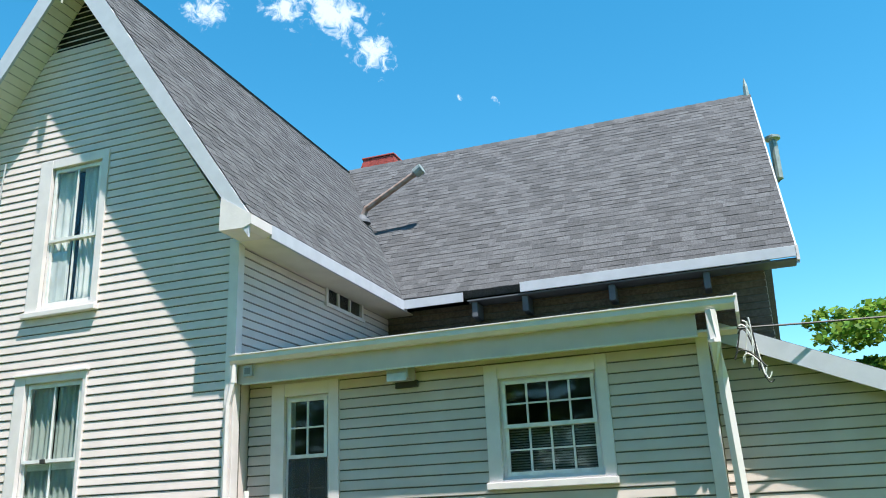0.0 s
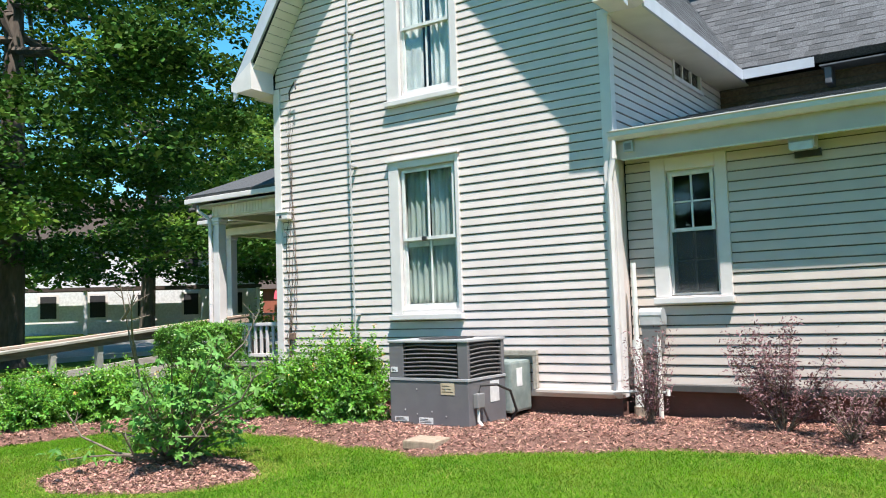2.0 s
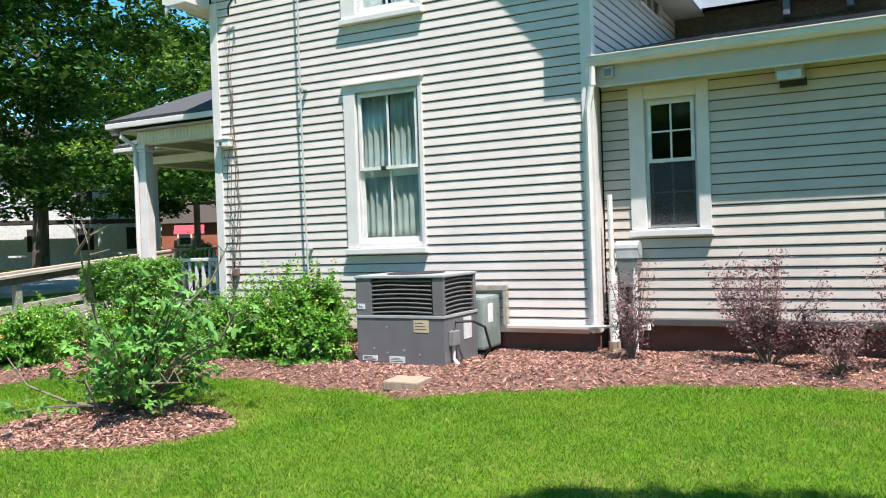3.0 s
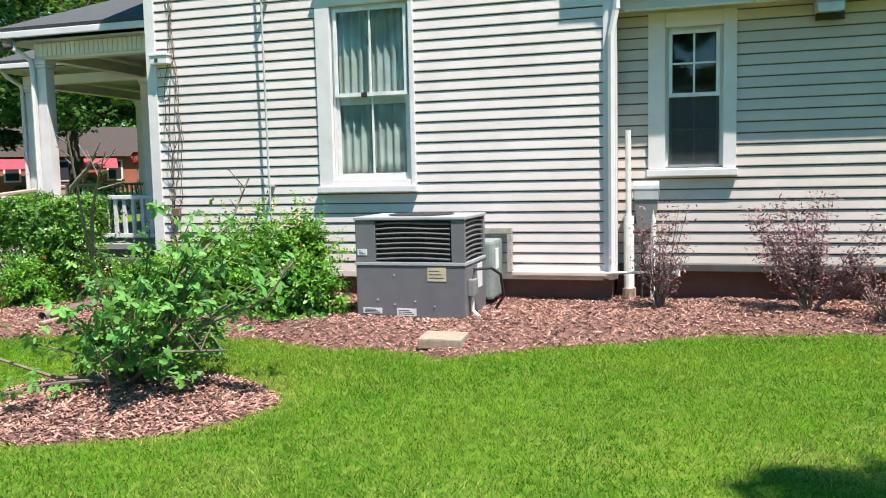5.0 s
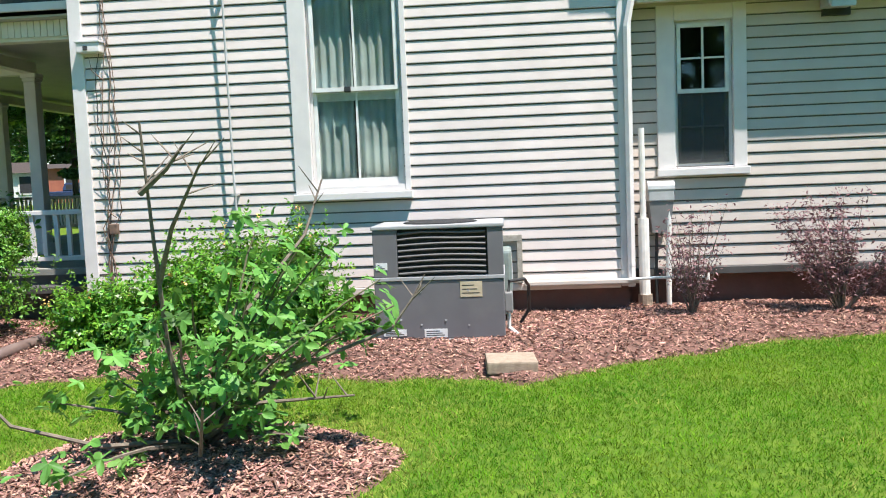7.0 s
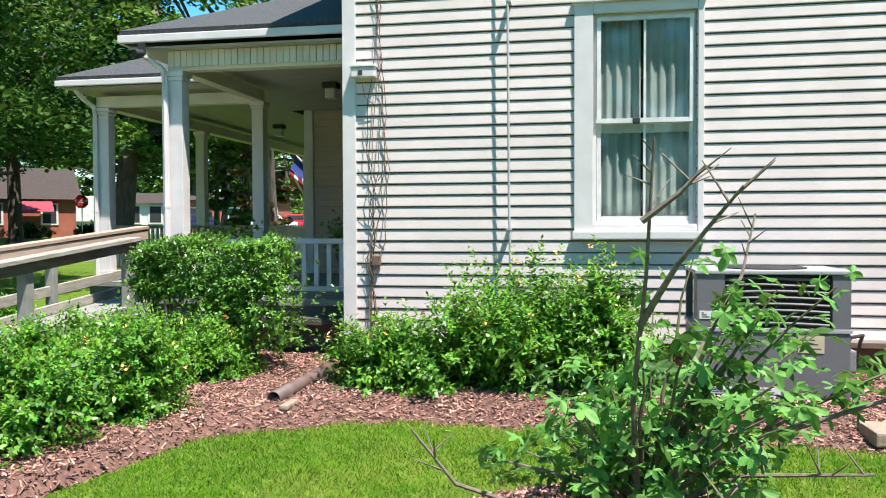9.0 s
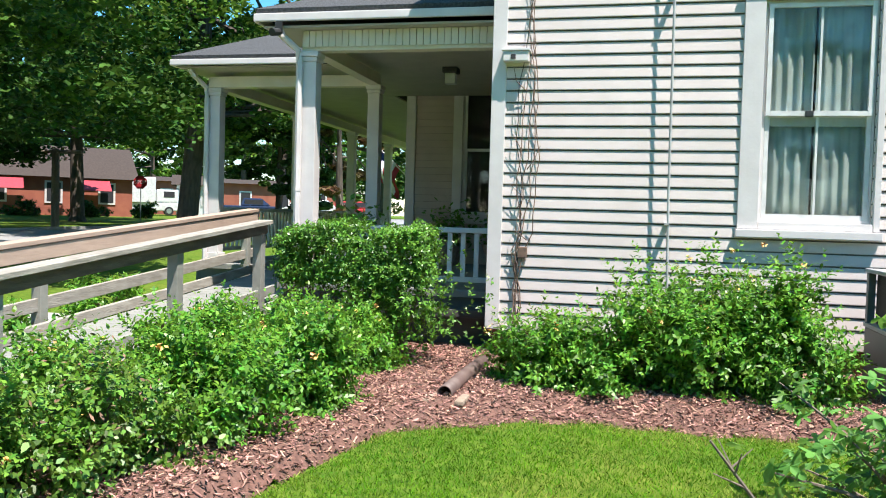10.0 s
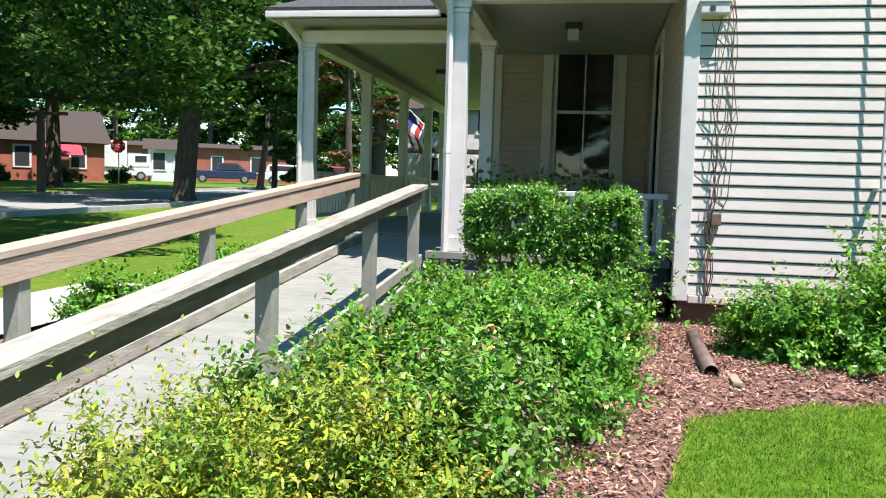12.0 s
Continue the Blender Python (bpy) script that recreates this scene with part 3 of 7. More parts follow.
axis_x = np.concatenate([np.linspace(-900, -80, 12)[:-1], np.linspace(-80, -16, 33)[:-1], np.linspace(-16, 4, 41)[:-1], np.linspace(4, 60, 15)[:-1], np.linspace(60, 900, 10)])
axis_y = np.concatenate([np.linspace(-900, -40, 12)[:-1], np.linspace(-40, -2, 12)[:-1], np.linspace(-2, 12, 29)[:-1], np.linspace(12, 90, 40)[:-1], np.linspace(90, 900, 12)])
ground = tagged(grid_sheet("ground", axis_x, axis_y, lambda x, y: land(x, y) - 0.012, "lawn_far"), "mown green lawn with drier patches", "lawn", kind="structure")
bed = tagged(grid_sheet("mulch_bed", np.arange(-12.72, -0.95, 0.06), np.arange(1.5, 8.3, 0.06), bed_z, "mulch", lambda x, y: bed_in(x, y) > -0.07), "planting bed of red-brown bark mulch along the house", "mulch bed", kind="structure")
ring = tagged(grid_sheet("mulch_ring", np.arange(-9.5, -6.7, 0.05), np.arange(2.9, 5.1, 0.05), ring_z, "mulch", lambda x, y: ring_in(x, y) > -0.07), "oval ring of bark mulch in the lawn", "mulch ring", kind="structure")

# street, verge and the footway on the street side of the ramp
road = tagged(grid_sheet("road", np.linspace(-31.5, -24.5, 8), np.linspace(-120, 200, 161), lambda x, y: land(x, y) + 0.02, "asphalt"), "sunlit grey asphalt street", "road", kind="structure")
footway = tagged(grid_sheet("pavement", np.linspace(-16.6, -15.4, 4), np.linspace(-10, 9.0, 40), lambda x, y: land(x, y) + 0.03, "concrete"), "pale concrete footway beside the ramp", "pavement", kind="structure")
for kx in (-24.5, -31.7):
    bm = bmesh.new()
    for y0 in range(-120, 200, 8):
        z0, z1 = float(land(kx, y0)), float(land(kx, y0 + 8))
        hexa(bm, [(kx, y0, z0 - 0.2), (kx + 0.2, y0, z0 - 0.2), (kx + 0.2, y0 + 8, z1 - 0.2), (kx, y0 + 8, z1 - 0.2),
                  (kx, y0, z0 + 0.12), (kx + 0.2, y0, z0 + 0.12), (kx + 0.2, y0 + 8, z1 + 0.12), (kx, y0 + 8, z1 + 0.12)])
    tagged(part("kerb", bm, "concrete"), "pale concrete kerb along the street", "kerb", kind="structure")


# ---- siding ----
def siding(wall, rows_from, rows_to, lap, lo, hi, openings, place, material, proud=0.0085, back=0.17, groove=0.013):
    """Lapped boards on a wall. lo and hi give the wall's ends at a height; place turns (along, out, up) into the world; openings are (a0, a1, z0, z1)."""
    cache = {}
    backing = bmesh.new()
    z = rows_from
    while z < rows_to - 0.01:
        z1 = min(z + lap, rows_to)
        zm = (z + z1) / 2
        spans = []
        blocks = sorted((a0, a1) for a0, a1, b0, b1 in openings if b0 < zm < b1)
        start = (lo(z), lo(z1))
        for a0, a1 in blocks:
            spans.append((start, (a0, a0)))
            start = (a1, a1)
        spans.append((start, (hi(z), hi(z1))))
        for (s0, s1), (e0, e1) in spans:
            if e0 - s0 < 0.02 or e1 - s1 < -0.02:
                continue
            e1 = max(e1, s1 + 0.005)
            hexa(backing, [place(*p) for p in ((s0, 0.012, z), (e0, 0.012, z), (e0, back, z), (s0, back, z), (s1, 0.012, z1), (e1, 0.012, z1), (e1, back, z1), (s1, back, z1))])
            key = (round(e0 - s0, 3), round(e1 - s1, 3), round(s1 - s0, 3), round(z1 - z, 4))
            if key not in cache:
                bm = bmesh.new()
                h, o, w0 = z1 - z, s1 - s0, e0 - s0
                w1 = e1 - s1
                pr = []
                for out_, zz, aa0, aa1 in ((-proud, 0.0, 0, w0), (-proud - 0.001, 0.006, 0, w0), (0.0, h - groove, o * (1 - groove / h), o * (1 - groove / h) + w0 + (w1 - w0) * (1 - groove / h)), (0.011, h - groove, o * (1 - groove / h), o * (1 - groove / h) + w0 + (w1 - w0) * (1 - groove / h)), (0.011, 0.0, 0, w0)):
                    pr.append((bm.verts.new(Vector(place(aa0, out_, zz)) - Vector(place(0, 0, 0))), bm.verts.new(Vector(place(aa1, out_, zz)) - Vector(place(0, 0, 0)))))
                for i in range(5):
                    a, b = pr[i], pr[(i + 1) % 5]
                    bm.faces.new((a[0], a[1], b[1], b[0]))
                bm.faces.new([p[0] for p in pr][::-1])
                bm.faces.new([p[1] for p in pr])
                bmesh.ops.recalc_face_normals(bm, faces=bm.faces[:])
                me = bpy.data.meshes.new("siding_board")
                bm.to_mesh(me)
                bm.free()
                me.materials.append(M[material])
                cache[key] = me
            piece("siding_board", cache[key], wall, Matrix.Translation(Vector(place(s0, 0, z))))
        z = z1
    part("sheathing", backing, "backing", wall)


# main block
MX0, MX1, MY = -10.54, -5.47, 7.85
RIDGE_X, RIDGE_Z, EAVE_Z, EAVE_DX = -7.98, 8.9, 4.6, 2.94
PITCH = (RIDGE_Z - EAVE_Z) / EAVE_DX


def main_roof_z(x):
    return RIDGE_Z - abs(x - RIDGE_X) * PITCH


UNDER = 0.40
LOW_WIN = (-8.51, -7.44, 1.17, 3.18)
UP_WIN = (-8.50, -7.40, 3.90, 6.00)
wall_main = tagged(new("wall_south"), "white vinyl lapped siding on the tall gable front", "wall", kind="structure")
gable_lo = lambda z: max(MX0, RIDGE_X - (RIDGE_Z - UNDER - z) / PITCH)
gable_hi = lambda z: min(MX1, RIDGE_X + (RIDGE_Z - UNDER - z) / PITCH)
inner = lambda w, b: (w[0] + b, w[1] - b, w[2] + b, w[3] - b)
VENT = (-8.5, -7.46, 7.66, 8.6)
siding(wall_main, 0.35, 8.45, 0.1016, gable_lo, gable_hi, [inner(LOW_WIN, 0.06), inner(UP_WIN, 0.06), VENT], lambda a, o, z: (a, MY + o, z), "siding")
for xa, xb in ((MX0 - 0.035, MX0 + 0.09), (MX1 - 0.09, MX1 + 0.035)):
    tagged(part("corner_board", box(xa, xb, MY - 0.022, MY + 0.1, 0.30, 4.5, bevel=0.006), "trim"), "white vertical corner board of the house", "corner board", kind="structure")
tagged(part("skirt_board", box(MX0 + 0.095, MX1 - 0.095, MY - 0.02, MY + 0.05, 0.285, 0.348, bevel=0.006), "siding"), "weathered cream board under the siding", "skirt board", kind="structure")
# gable vent
gv = thing("gable_vent", "dark slatted louvre under the gable peak", "vent", kind="structure", at=(-7.98, MY, 7.9))
bm = bmesh.new()
bm.faces.new([bm.verts.new((x, MY + 0.05, z)) for x, z in ((-8.55, 7.66), (-7.41, 7.66), (-7.98, 8.52))])
# near-black sheet stands for the shade behind the slats
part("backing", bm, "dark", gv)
for i in range(10):
    z = 7.67 + i * 0.085
    w = (8.50 - z) / PITCH
    if w > 0.04:
        bm = bmesh.new()
        hexa(bm, [(-7.98 - w, MY - 0.01, z), (-7.98 + w, MY - 0.01, z), (-7.98 + w, MY + 0.04, z + 0.05), (-7.98 - w, MY + 0.04, z + 0.05),
                  (-7.98 - w, MY - 0.01, z + 0.012), (-7.98 + w, MY - 0.01, z + 0.012), (-7.98 + w, MY + 0.04, z + 0.062), (-7.98 - w, MY + 0.04, z + 0.062)])
        part("slat", bm, "siding", gv)

# side walls of the main block
wall_e = tagged(new("wall_east"), "white vinyl lapped siding on the side of the gable block", "wall", kind="structure")
siding(wall_e, 3.0, 4.5, 0.1016, lambda z: MY + 0.1, lambda z: 12.1, [(9.98, 11.14, 4.22, 4.62)], lambda a, o, z: (MX1 - o, a, z), "siding")
tagged(part("wall_inner_east", box(MX1 - 0.17, MX1 - 0.02, MY + 0.19, 12.0, 0.1, 2.98), "room"), "plain wall inside the house, near-black as an unlit room", "wall", kind="structure")
wall_w = tagged(new("wall_west"), "tan siding of the house wall under the porch roof", "wall", kind="structure")
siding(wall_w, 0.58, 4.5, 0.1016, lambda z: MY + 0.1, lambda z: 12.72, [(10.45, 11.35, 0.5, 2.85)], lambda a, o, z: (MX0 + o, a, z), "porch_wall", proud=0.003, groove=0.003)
wall_p = tagged(new("wall_porch"), "tan siding of the house wall facing the porch", "wall", kind="structure")
PORCH_WIN = (-12.0, -10.85, 1.18, 3.31)
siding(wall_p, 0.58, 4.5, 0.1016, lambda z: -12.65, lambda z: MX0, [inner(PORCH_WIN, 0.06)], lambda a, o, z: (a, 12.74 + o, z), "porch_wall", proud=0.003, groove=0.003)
tagged(part("corner_board", box(-12.72, -12.58, 12.70, 12.84, 0.58, 4.4, bevel=0.006), "trim"), "white corner board by the porch", "corner board", kind="structure")
wall_f = tagged(new("wall_front"), "white lapped siding of the street front", "wall", kind="structure")
siding(wall_f, 0.58, 4.5, 0.1016, lambda z: 12.9, lambda z: 19.6, [], lambda a, o, z: (-12.65 + o, a, z), "siding")
tagged(part("wall_back", box(-12.6, 0.2, 19.45, 19.6, 0, 4.55), "siding"), "plain siding wall closing the house behind", "wall", kind="structure")

tagged(part("corner_return", box(MX1 - 0.03, MX1 - 0.002, MY + 0.101, 8.19, 0.3, 3.1), "siding"), "narrow white return of the gable corner", "wall", kind="structure")
# wing
WY = 8.17
WX1 = -0.58
SMALL_WIN = (-5.16, -4.35, 1.27, 2.83)
BIG_WIN = (-2.73, -1.50, 1.60, 2.80)
wall_wing = tagged(new("wall_wing"), "cream vinyl lapped siding on the low wing, darkened for its shade", "wall", kind="structure")
siding(wall_wing, 0.42, 2.95, 0.1045, lambda z: MX1 + 0.02, lambda z: WX1, [inner(SMALL_WIN, 0.06), inner(BIG_WIN, 0.06)], lambda a, o, z: (a, WY + o, z), "siding_wing", proud=0.010)
tagged(part("corner_board", box(WX1 - 0.08, WX1 + 0.03, WY - 0.02, WY + 0.1, 0.36, 2.9, bevel=0.006), "trim"), "white corner board at the end of the wing", "corner board", kind="structure")
# dark boards here paint in the shade below the rear eave
wall_rear = tagged(new("wall_rear"), "boards of the tall block behind the wing, eave shade in their brown", "wall", kind="structure")
siding(wall_rear, 3.2, 4.5, 0.1016, lambda z: MX1, lambda z: 0.2, [], lambda a, o, z: (a, 12.1 + o, z), "wood_shaded")
wall_re = tagged(new("wall_rear_end"), "cream siding on the end of the tall block", "wall", kind="structure")
re_lo = lambda z: max(12.1, 12.1 + (z - 4.45) / 1.06)
re_hi = lambda z: min(19.5, 19.5 - (z - 4.45) / 1.06)
siding(wall_re, 0.4, 8.2, 0.1016, re_lo, re_hi, [], lambda a, o, z: (0.2 - o, a, z), "siding")
wall_we = tagged(new("wall_wing_end"), "cream siding on the end of the wing, in the shade-darkened tone", "wall", kind="structure")
siding(wall_we, 0.4, 2.9, 0.1045, lambda z: WY + 0.1, lambda z: 12.1, [], lambda a, o, z: (WX1 - o, a, z), "siding_wing")
# lean-to
wall_l = tagged(new("wall_lean_to"), "cream lapped siding on the lean-to, in the shade-darkened tone", "wall", kind="structure")
lean_z = lambda x: 2.98 - 0.44 * (x + 0.32)
siding(wall_l, 0.42, 2.98, 0.1045, lambda z: WX1 + 0.03, lambda z: min(3.4, max(-0.5, -0.32 + (2.86 - z) / 0.44)), [], lambda a, o, z: (a, 8.62 + o, z), "siding_wing", proud=0.010)

# foundations
for nm, a in (("foundation_main", (MX0 + 0.02, MX1 - 0.02, MY + 0.03, MY + 0.2, -0.1, 0.34)), ("foundation_wing", (MX1, WX1, WY + 0.02, WY + 0.2, -0.1, 0.415)), ("foundation_lean_to", (WX1, 3.4, 8.65, 8.8, -0.1, 0.415))):
    tagged(part("foundation", box(*a), "foundation"), "red-brown painted masonry foundation", "foundation", kind="structure")
# floors and ceilings inside, so the rooms are closed; near-black colour stands for unlit rooms
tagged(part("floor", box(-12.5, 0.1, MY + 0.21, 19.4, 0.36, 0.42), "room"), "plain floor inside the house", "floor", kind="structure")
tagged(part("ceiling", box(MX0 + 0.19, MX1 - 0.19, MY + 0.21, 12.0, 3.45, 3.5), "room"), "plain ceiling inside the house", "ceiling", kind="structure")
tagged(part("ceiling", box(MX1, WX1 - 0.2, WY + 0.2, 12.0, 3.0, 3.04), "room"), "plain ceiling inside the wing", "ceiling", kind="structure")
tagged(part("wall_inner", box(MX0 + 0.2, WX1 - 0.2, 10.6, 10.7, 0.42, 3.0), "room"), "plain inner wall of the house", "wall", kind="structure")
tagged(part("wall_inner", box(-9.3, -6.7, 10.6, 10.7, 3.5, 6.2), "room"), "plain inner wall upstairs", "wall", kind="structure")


# ---- roofs ----
def shingled(name, label, origin, along, up, n_along, n_up, rows_as_pieces, clip=None, thick=0.16, material="shingle"):
    """A roof slope: a deck with shingle tabs laid in courses. origin is the low corner, along and up unit vectors."""
    origin, along, up = Vector(origin), Vector(along).normalized(), Vector(up).normalized()
    nrm = along.cross(up).normalized()
    if nrm.z < 0:
        nrm = -nrm
    roof = tagged(new(name), label, "roof", kind="structure")
    tab, course = 0.21, 0.142
    rng = random.Random(len(name))
    verts, faces = [], []
    cache = {}
    count = 0
    rows, cols = int(n_up / course), int(n_along / tab)
    for r in range(rows + 1):
        off = rng.uniform(0, tab)
        for c in range(-1, cols + 1):
            a0, a1 = max(0, c * tab + off + 0.006), min(n_along, (c + 1) * tab + off - 0.002)
            u0, u1 = r * course, min(r * course + course + 0.03, n_up)
            if a1 - a0 < 0.05 or u1 - u0 < 0.03:
                continue
            p = origin + along * (a0 + a1) / 2 + up * (u0 + u1) / 2
            if clip and not clip(p):
                continue
            t = rng.choice((0.006, 0.008, 0.010, 0.012))
            jit = rng.uniform(-0.008, 0.008)
            prof = [(a0, u0 + jit, 0.0), (a1, u0 + jit, 0.0), (a1, u0 + jit, t), (a0, u0 + jit, t), (a1, u1, 0.003), (a0, u1, 0.003)]
            if r < rows_as_pieces and count < 300 and a1 - a0 > 0.195:
                count += 1
                k = count % 4
                if k not in cache:
                    me = bpy.data.meshes.new("shingle")
                    w, h = tab - 0.008, course + 0.03
                    pv = [along * x + up * y + nrm * z for x, y, z in ((0, 0, 0), (w, 0, 0), (w, 0, t), (0, 0, t), (w, h, 0.003), (0, h, 0.003))]
                    me.from_pydata([tuple(v) for v in pv], [], [(0, 1, 2, 3), (3, 2, 4, 5), (1, 4, 2), (0, 3, 5)])
                    me.materials.append(M["shingle_piece"])
                    cache[k] = me
                piece("shingle", cache[k], roof, Matrix.Translation(origin + along * a0 + up * (u0 + jit)))
                continue
            b = len(verts)
            verts += [tuple(origin + along * x + up * y + nrm * z) for x, y, z in prof]
            faces += [(b, b + 1, b + 2, b + 3), (b + 3, b + 2, b + 4, b + 5), (b + 1, b + 4, b + 2), (b, b + 3, b + 5)]
    me = bpy.data.meshes.new("shingle_courses")
    me.from_pydata(verts, [], faces)
    me.materials.append(M[material])
    ob = new("shingle_courses", me)
    ob.parent = roof
    tagged(ob, kind="stuff")
    return roof, origin, along, up, nrm


def deck_under(roof, corners, nrm, thick, material="soffit", gap=0.004):
    bm = bmesh.new()
    top = [Vector(c) - nrm * gap for c in corners]
    low = [Vector(c) - nrm * thick for c in corners]
    n = len(top)
    v0 = [bm.verts.new(p) for p in low]
    v1 = [bm.verts.new(p) for p in top]
    bm.faces.new(v0[::-1])
    bm.faces.new(v1)
    for i in range(n):
        bm.faces.new((v0[i], v0[(i + 1) % n], v1[(i + 1) % n], v1[i]))
    bmesh.ops.recalc_face_normals(bm, faces=bm.faces[:])
    return part("roof_deck", bm, material, roof)


FRONT_Y, REAR_RIDGE_Y, REAR_EAVE_Y = 7.41, 15.78, 11.7
SLOPE_LEN = math.hypot(EAVE_DX, RIDGE_Z - EAVE_Z)
REAR_PITCH = (RIDGE_Z - 4.6) / (REAR_RIDGE_Y - REAR_EAVE_Y)
rear_z = lambda y: RIDGE_Z - abs(y - REAR_RIDGE_Y) * REAR_PITCH
ex = RIDGE_X + EAVE_DX
wx = RIDGE_X - EAVE_DX
up_e = Vector((-EAVE_DX, 0, RIDGE_Z - EAVE_Z)).normalized()
up_w = Vector((EAVE_DX, 0, RIDGE_Z - EAVE_Z)).normalized()
r, o, a, u, n = shingled("roof_main_east", "steep grey asphalt shingle slope of the gable block", (ex, FRONT_Y, EAVE_Z), (0, 1, 0), up_e, REAR_RIDGE_Y - FRONT_Y, SLOPE_LEN, 11,
                         clip=lambda p: p.y < REAR_EAVE_Y or p.z > rear_z(p.y) - 0.08)
deck_under(r, [(ex, FRONT_Y + 0.03, EAVE_Z), (RIDGE_X, FRONT_Y + 0.03, RIDGE_Z), (RIDGE_X, REAR_RIDGE_Y, RIDGE_Z), (ex, REAR_EAVE_Y, EAVE_Z)], n, 0.13, "shingle")
r, o, a, u, n = shingled("roof_main_west", "steep grey asphalt shingle slope on the street side", (wx, FRONT_Y, EAVE_Z), (0, 1, 0), up_w, REAR_RIDGE_Y - FRONT_Y, SLOPE_LEN, 0)
deck_under(r, [(wx, FRONT_Y + 0.03, EAVE_Z), (RIDGE_X, FRONT_Y + 0.03, RIDGE_Z), (RIDGE_X, REAR_RIDGE_Y, RIDGE_Z), (wx, REAR_EAVE_Y, EAVE_Z)], n, 0.13, "shingle")
REAR_X0, REAR_X1 = -13.0, 0.62
up_s = Vector((0, REAR_RIDGE_Y - REAR_EAVE_Y, RIDGE_Z - 4.6)).normalized()
REAR_LEN = math.hypot(REAR_RIDGE_Y - REAR_EAVE_Y, RIDGE_Z - 4.6)
r, o, a, u, n = shingled("roof_rear_south", "broad grey asphalt shingle slope of the block behind", (REAR_X0, REAR_EAVE_Y, 4.6), (1, 0, 0), up_s, REAR_X1 - REAR_X0, REAR_LEN, 0,
                         clip=lambda p: p.z > main_roof_z(p.x) - 0.08)
deck_under(r, [(REAR_X0, REAR_EAVE_Y, 4.6), (REAR_X1, REAR_EAVE_Y, 4.6), (REAR_X1, REAR_RIDGE_Y, RIDGE_Z), (REAR_X0, REAR_RIDGE_Y, RIDGE_Z)], n, 0.13, "shingle")
bm = bmesh.new()
hexa(bm, [(REAR_X0, REAR_RIDGE_Y, RIDGE_Z - 0.13), (REAR_X1, REAR_RIDGE_Y, RIDGE_Z - 0.13), (REAR_X1, 19.86, 4.47), (REAR_X0, 19.86, 4.47), (REAR_X0, REAR_RIDGE_Y, RIDGE_Z), (REAR_X1, REAR_RIDGE_Y, RIDGE_Z), (REAR_X1, 19.86, 4.6), (REAR_X0, 19.86, 4.6)])
tagged(part("roof_rear_north", bm, "shingle"), "grey shingle slope on the far side", "roof", kind="structure")
# ridge caps
for nm, p0, p1 in (("main", (RIDGE_X, FRONT_Y, RIDGE_Z + 0.012), (RIDGE_X, REAR_RIDGE_Y, RIDGE_Z + 0.012)), ("rear", (REAR_X0, REAR_RIDGE_Y, RIDGE_Z + 0.012), (REAR_X1, REAR_RIDGE_Y, RIDGE_Z + 0.012))):
    d = Vector(p1) - Vector(p0)
    w = Vector((0.11, 0, -0.16)) if nm == "main" else Vector((0, 0.13, -0.135))
    bm = bmesh.new()
    k = int(d.length / 0.2)
    for i in range(k):
        q0, q1 = Vector(p0) + d * i / k, Vector(p0) + d * (i + 1.1) / k
        lift = Vector((0, 0, 0.01))
        m2 = Vector((-w.x, -w.y, w.z))
        vs = [bm.verts.new(q) for q in (q0 + w, q0 + lift, q0 + m2, q1 + w, q1, q1 + m2)]
        bm.faces.new((vs[0], vs[1], vs[4], vs[3]))
        bm.faces.new((vs[1], vs[2], vs[5], vs[4]))
    tagged(part("ridge_cap", bm, "shingle"), "grey shingle ridge capping", "ridge cap", kind="structure")
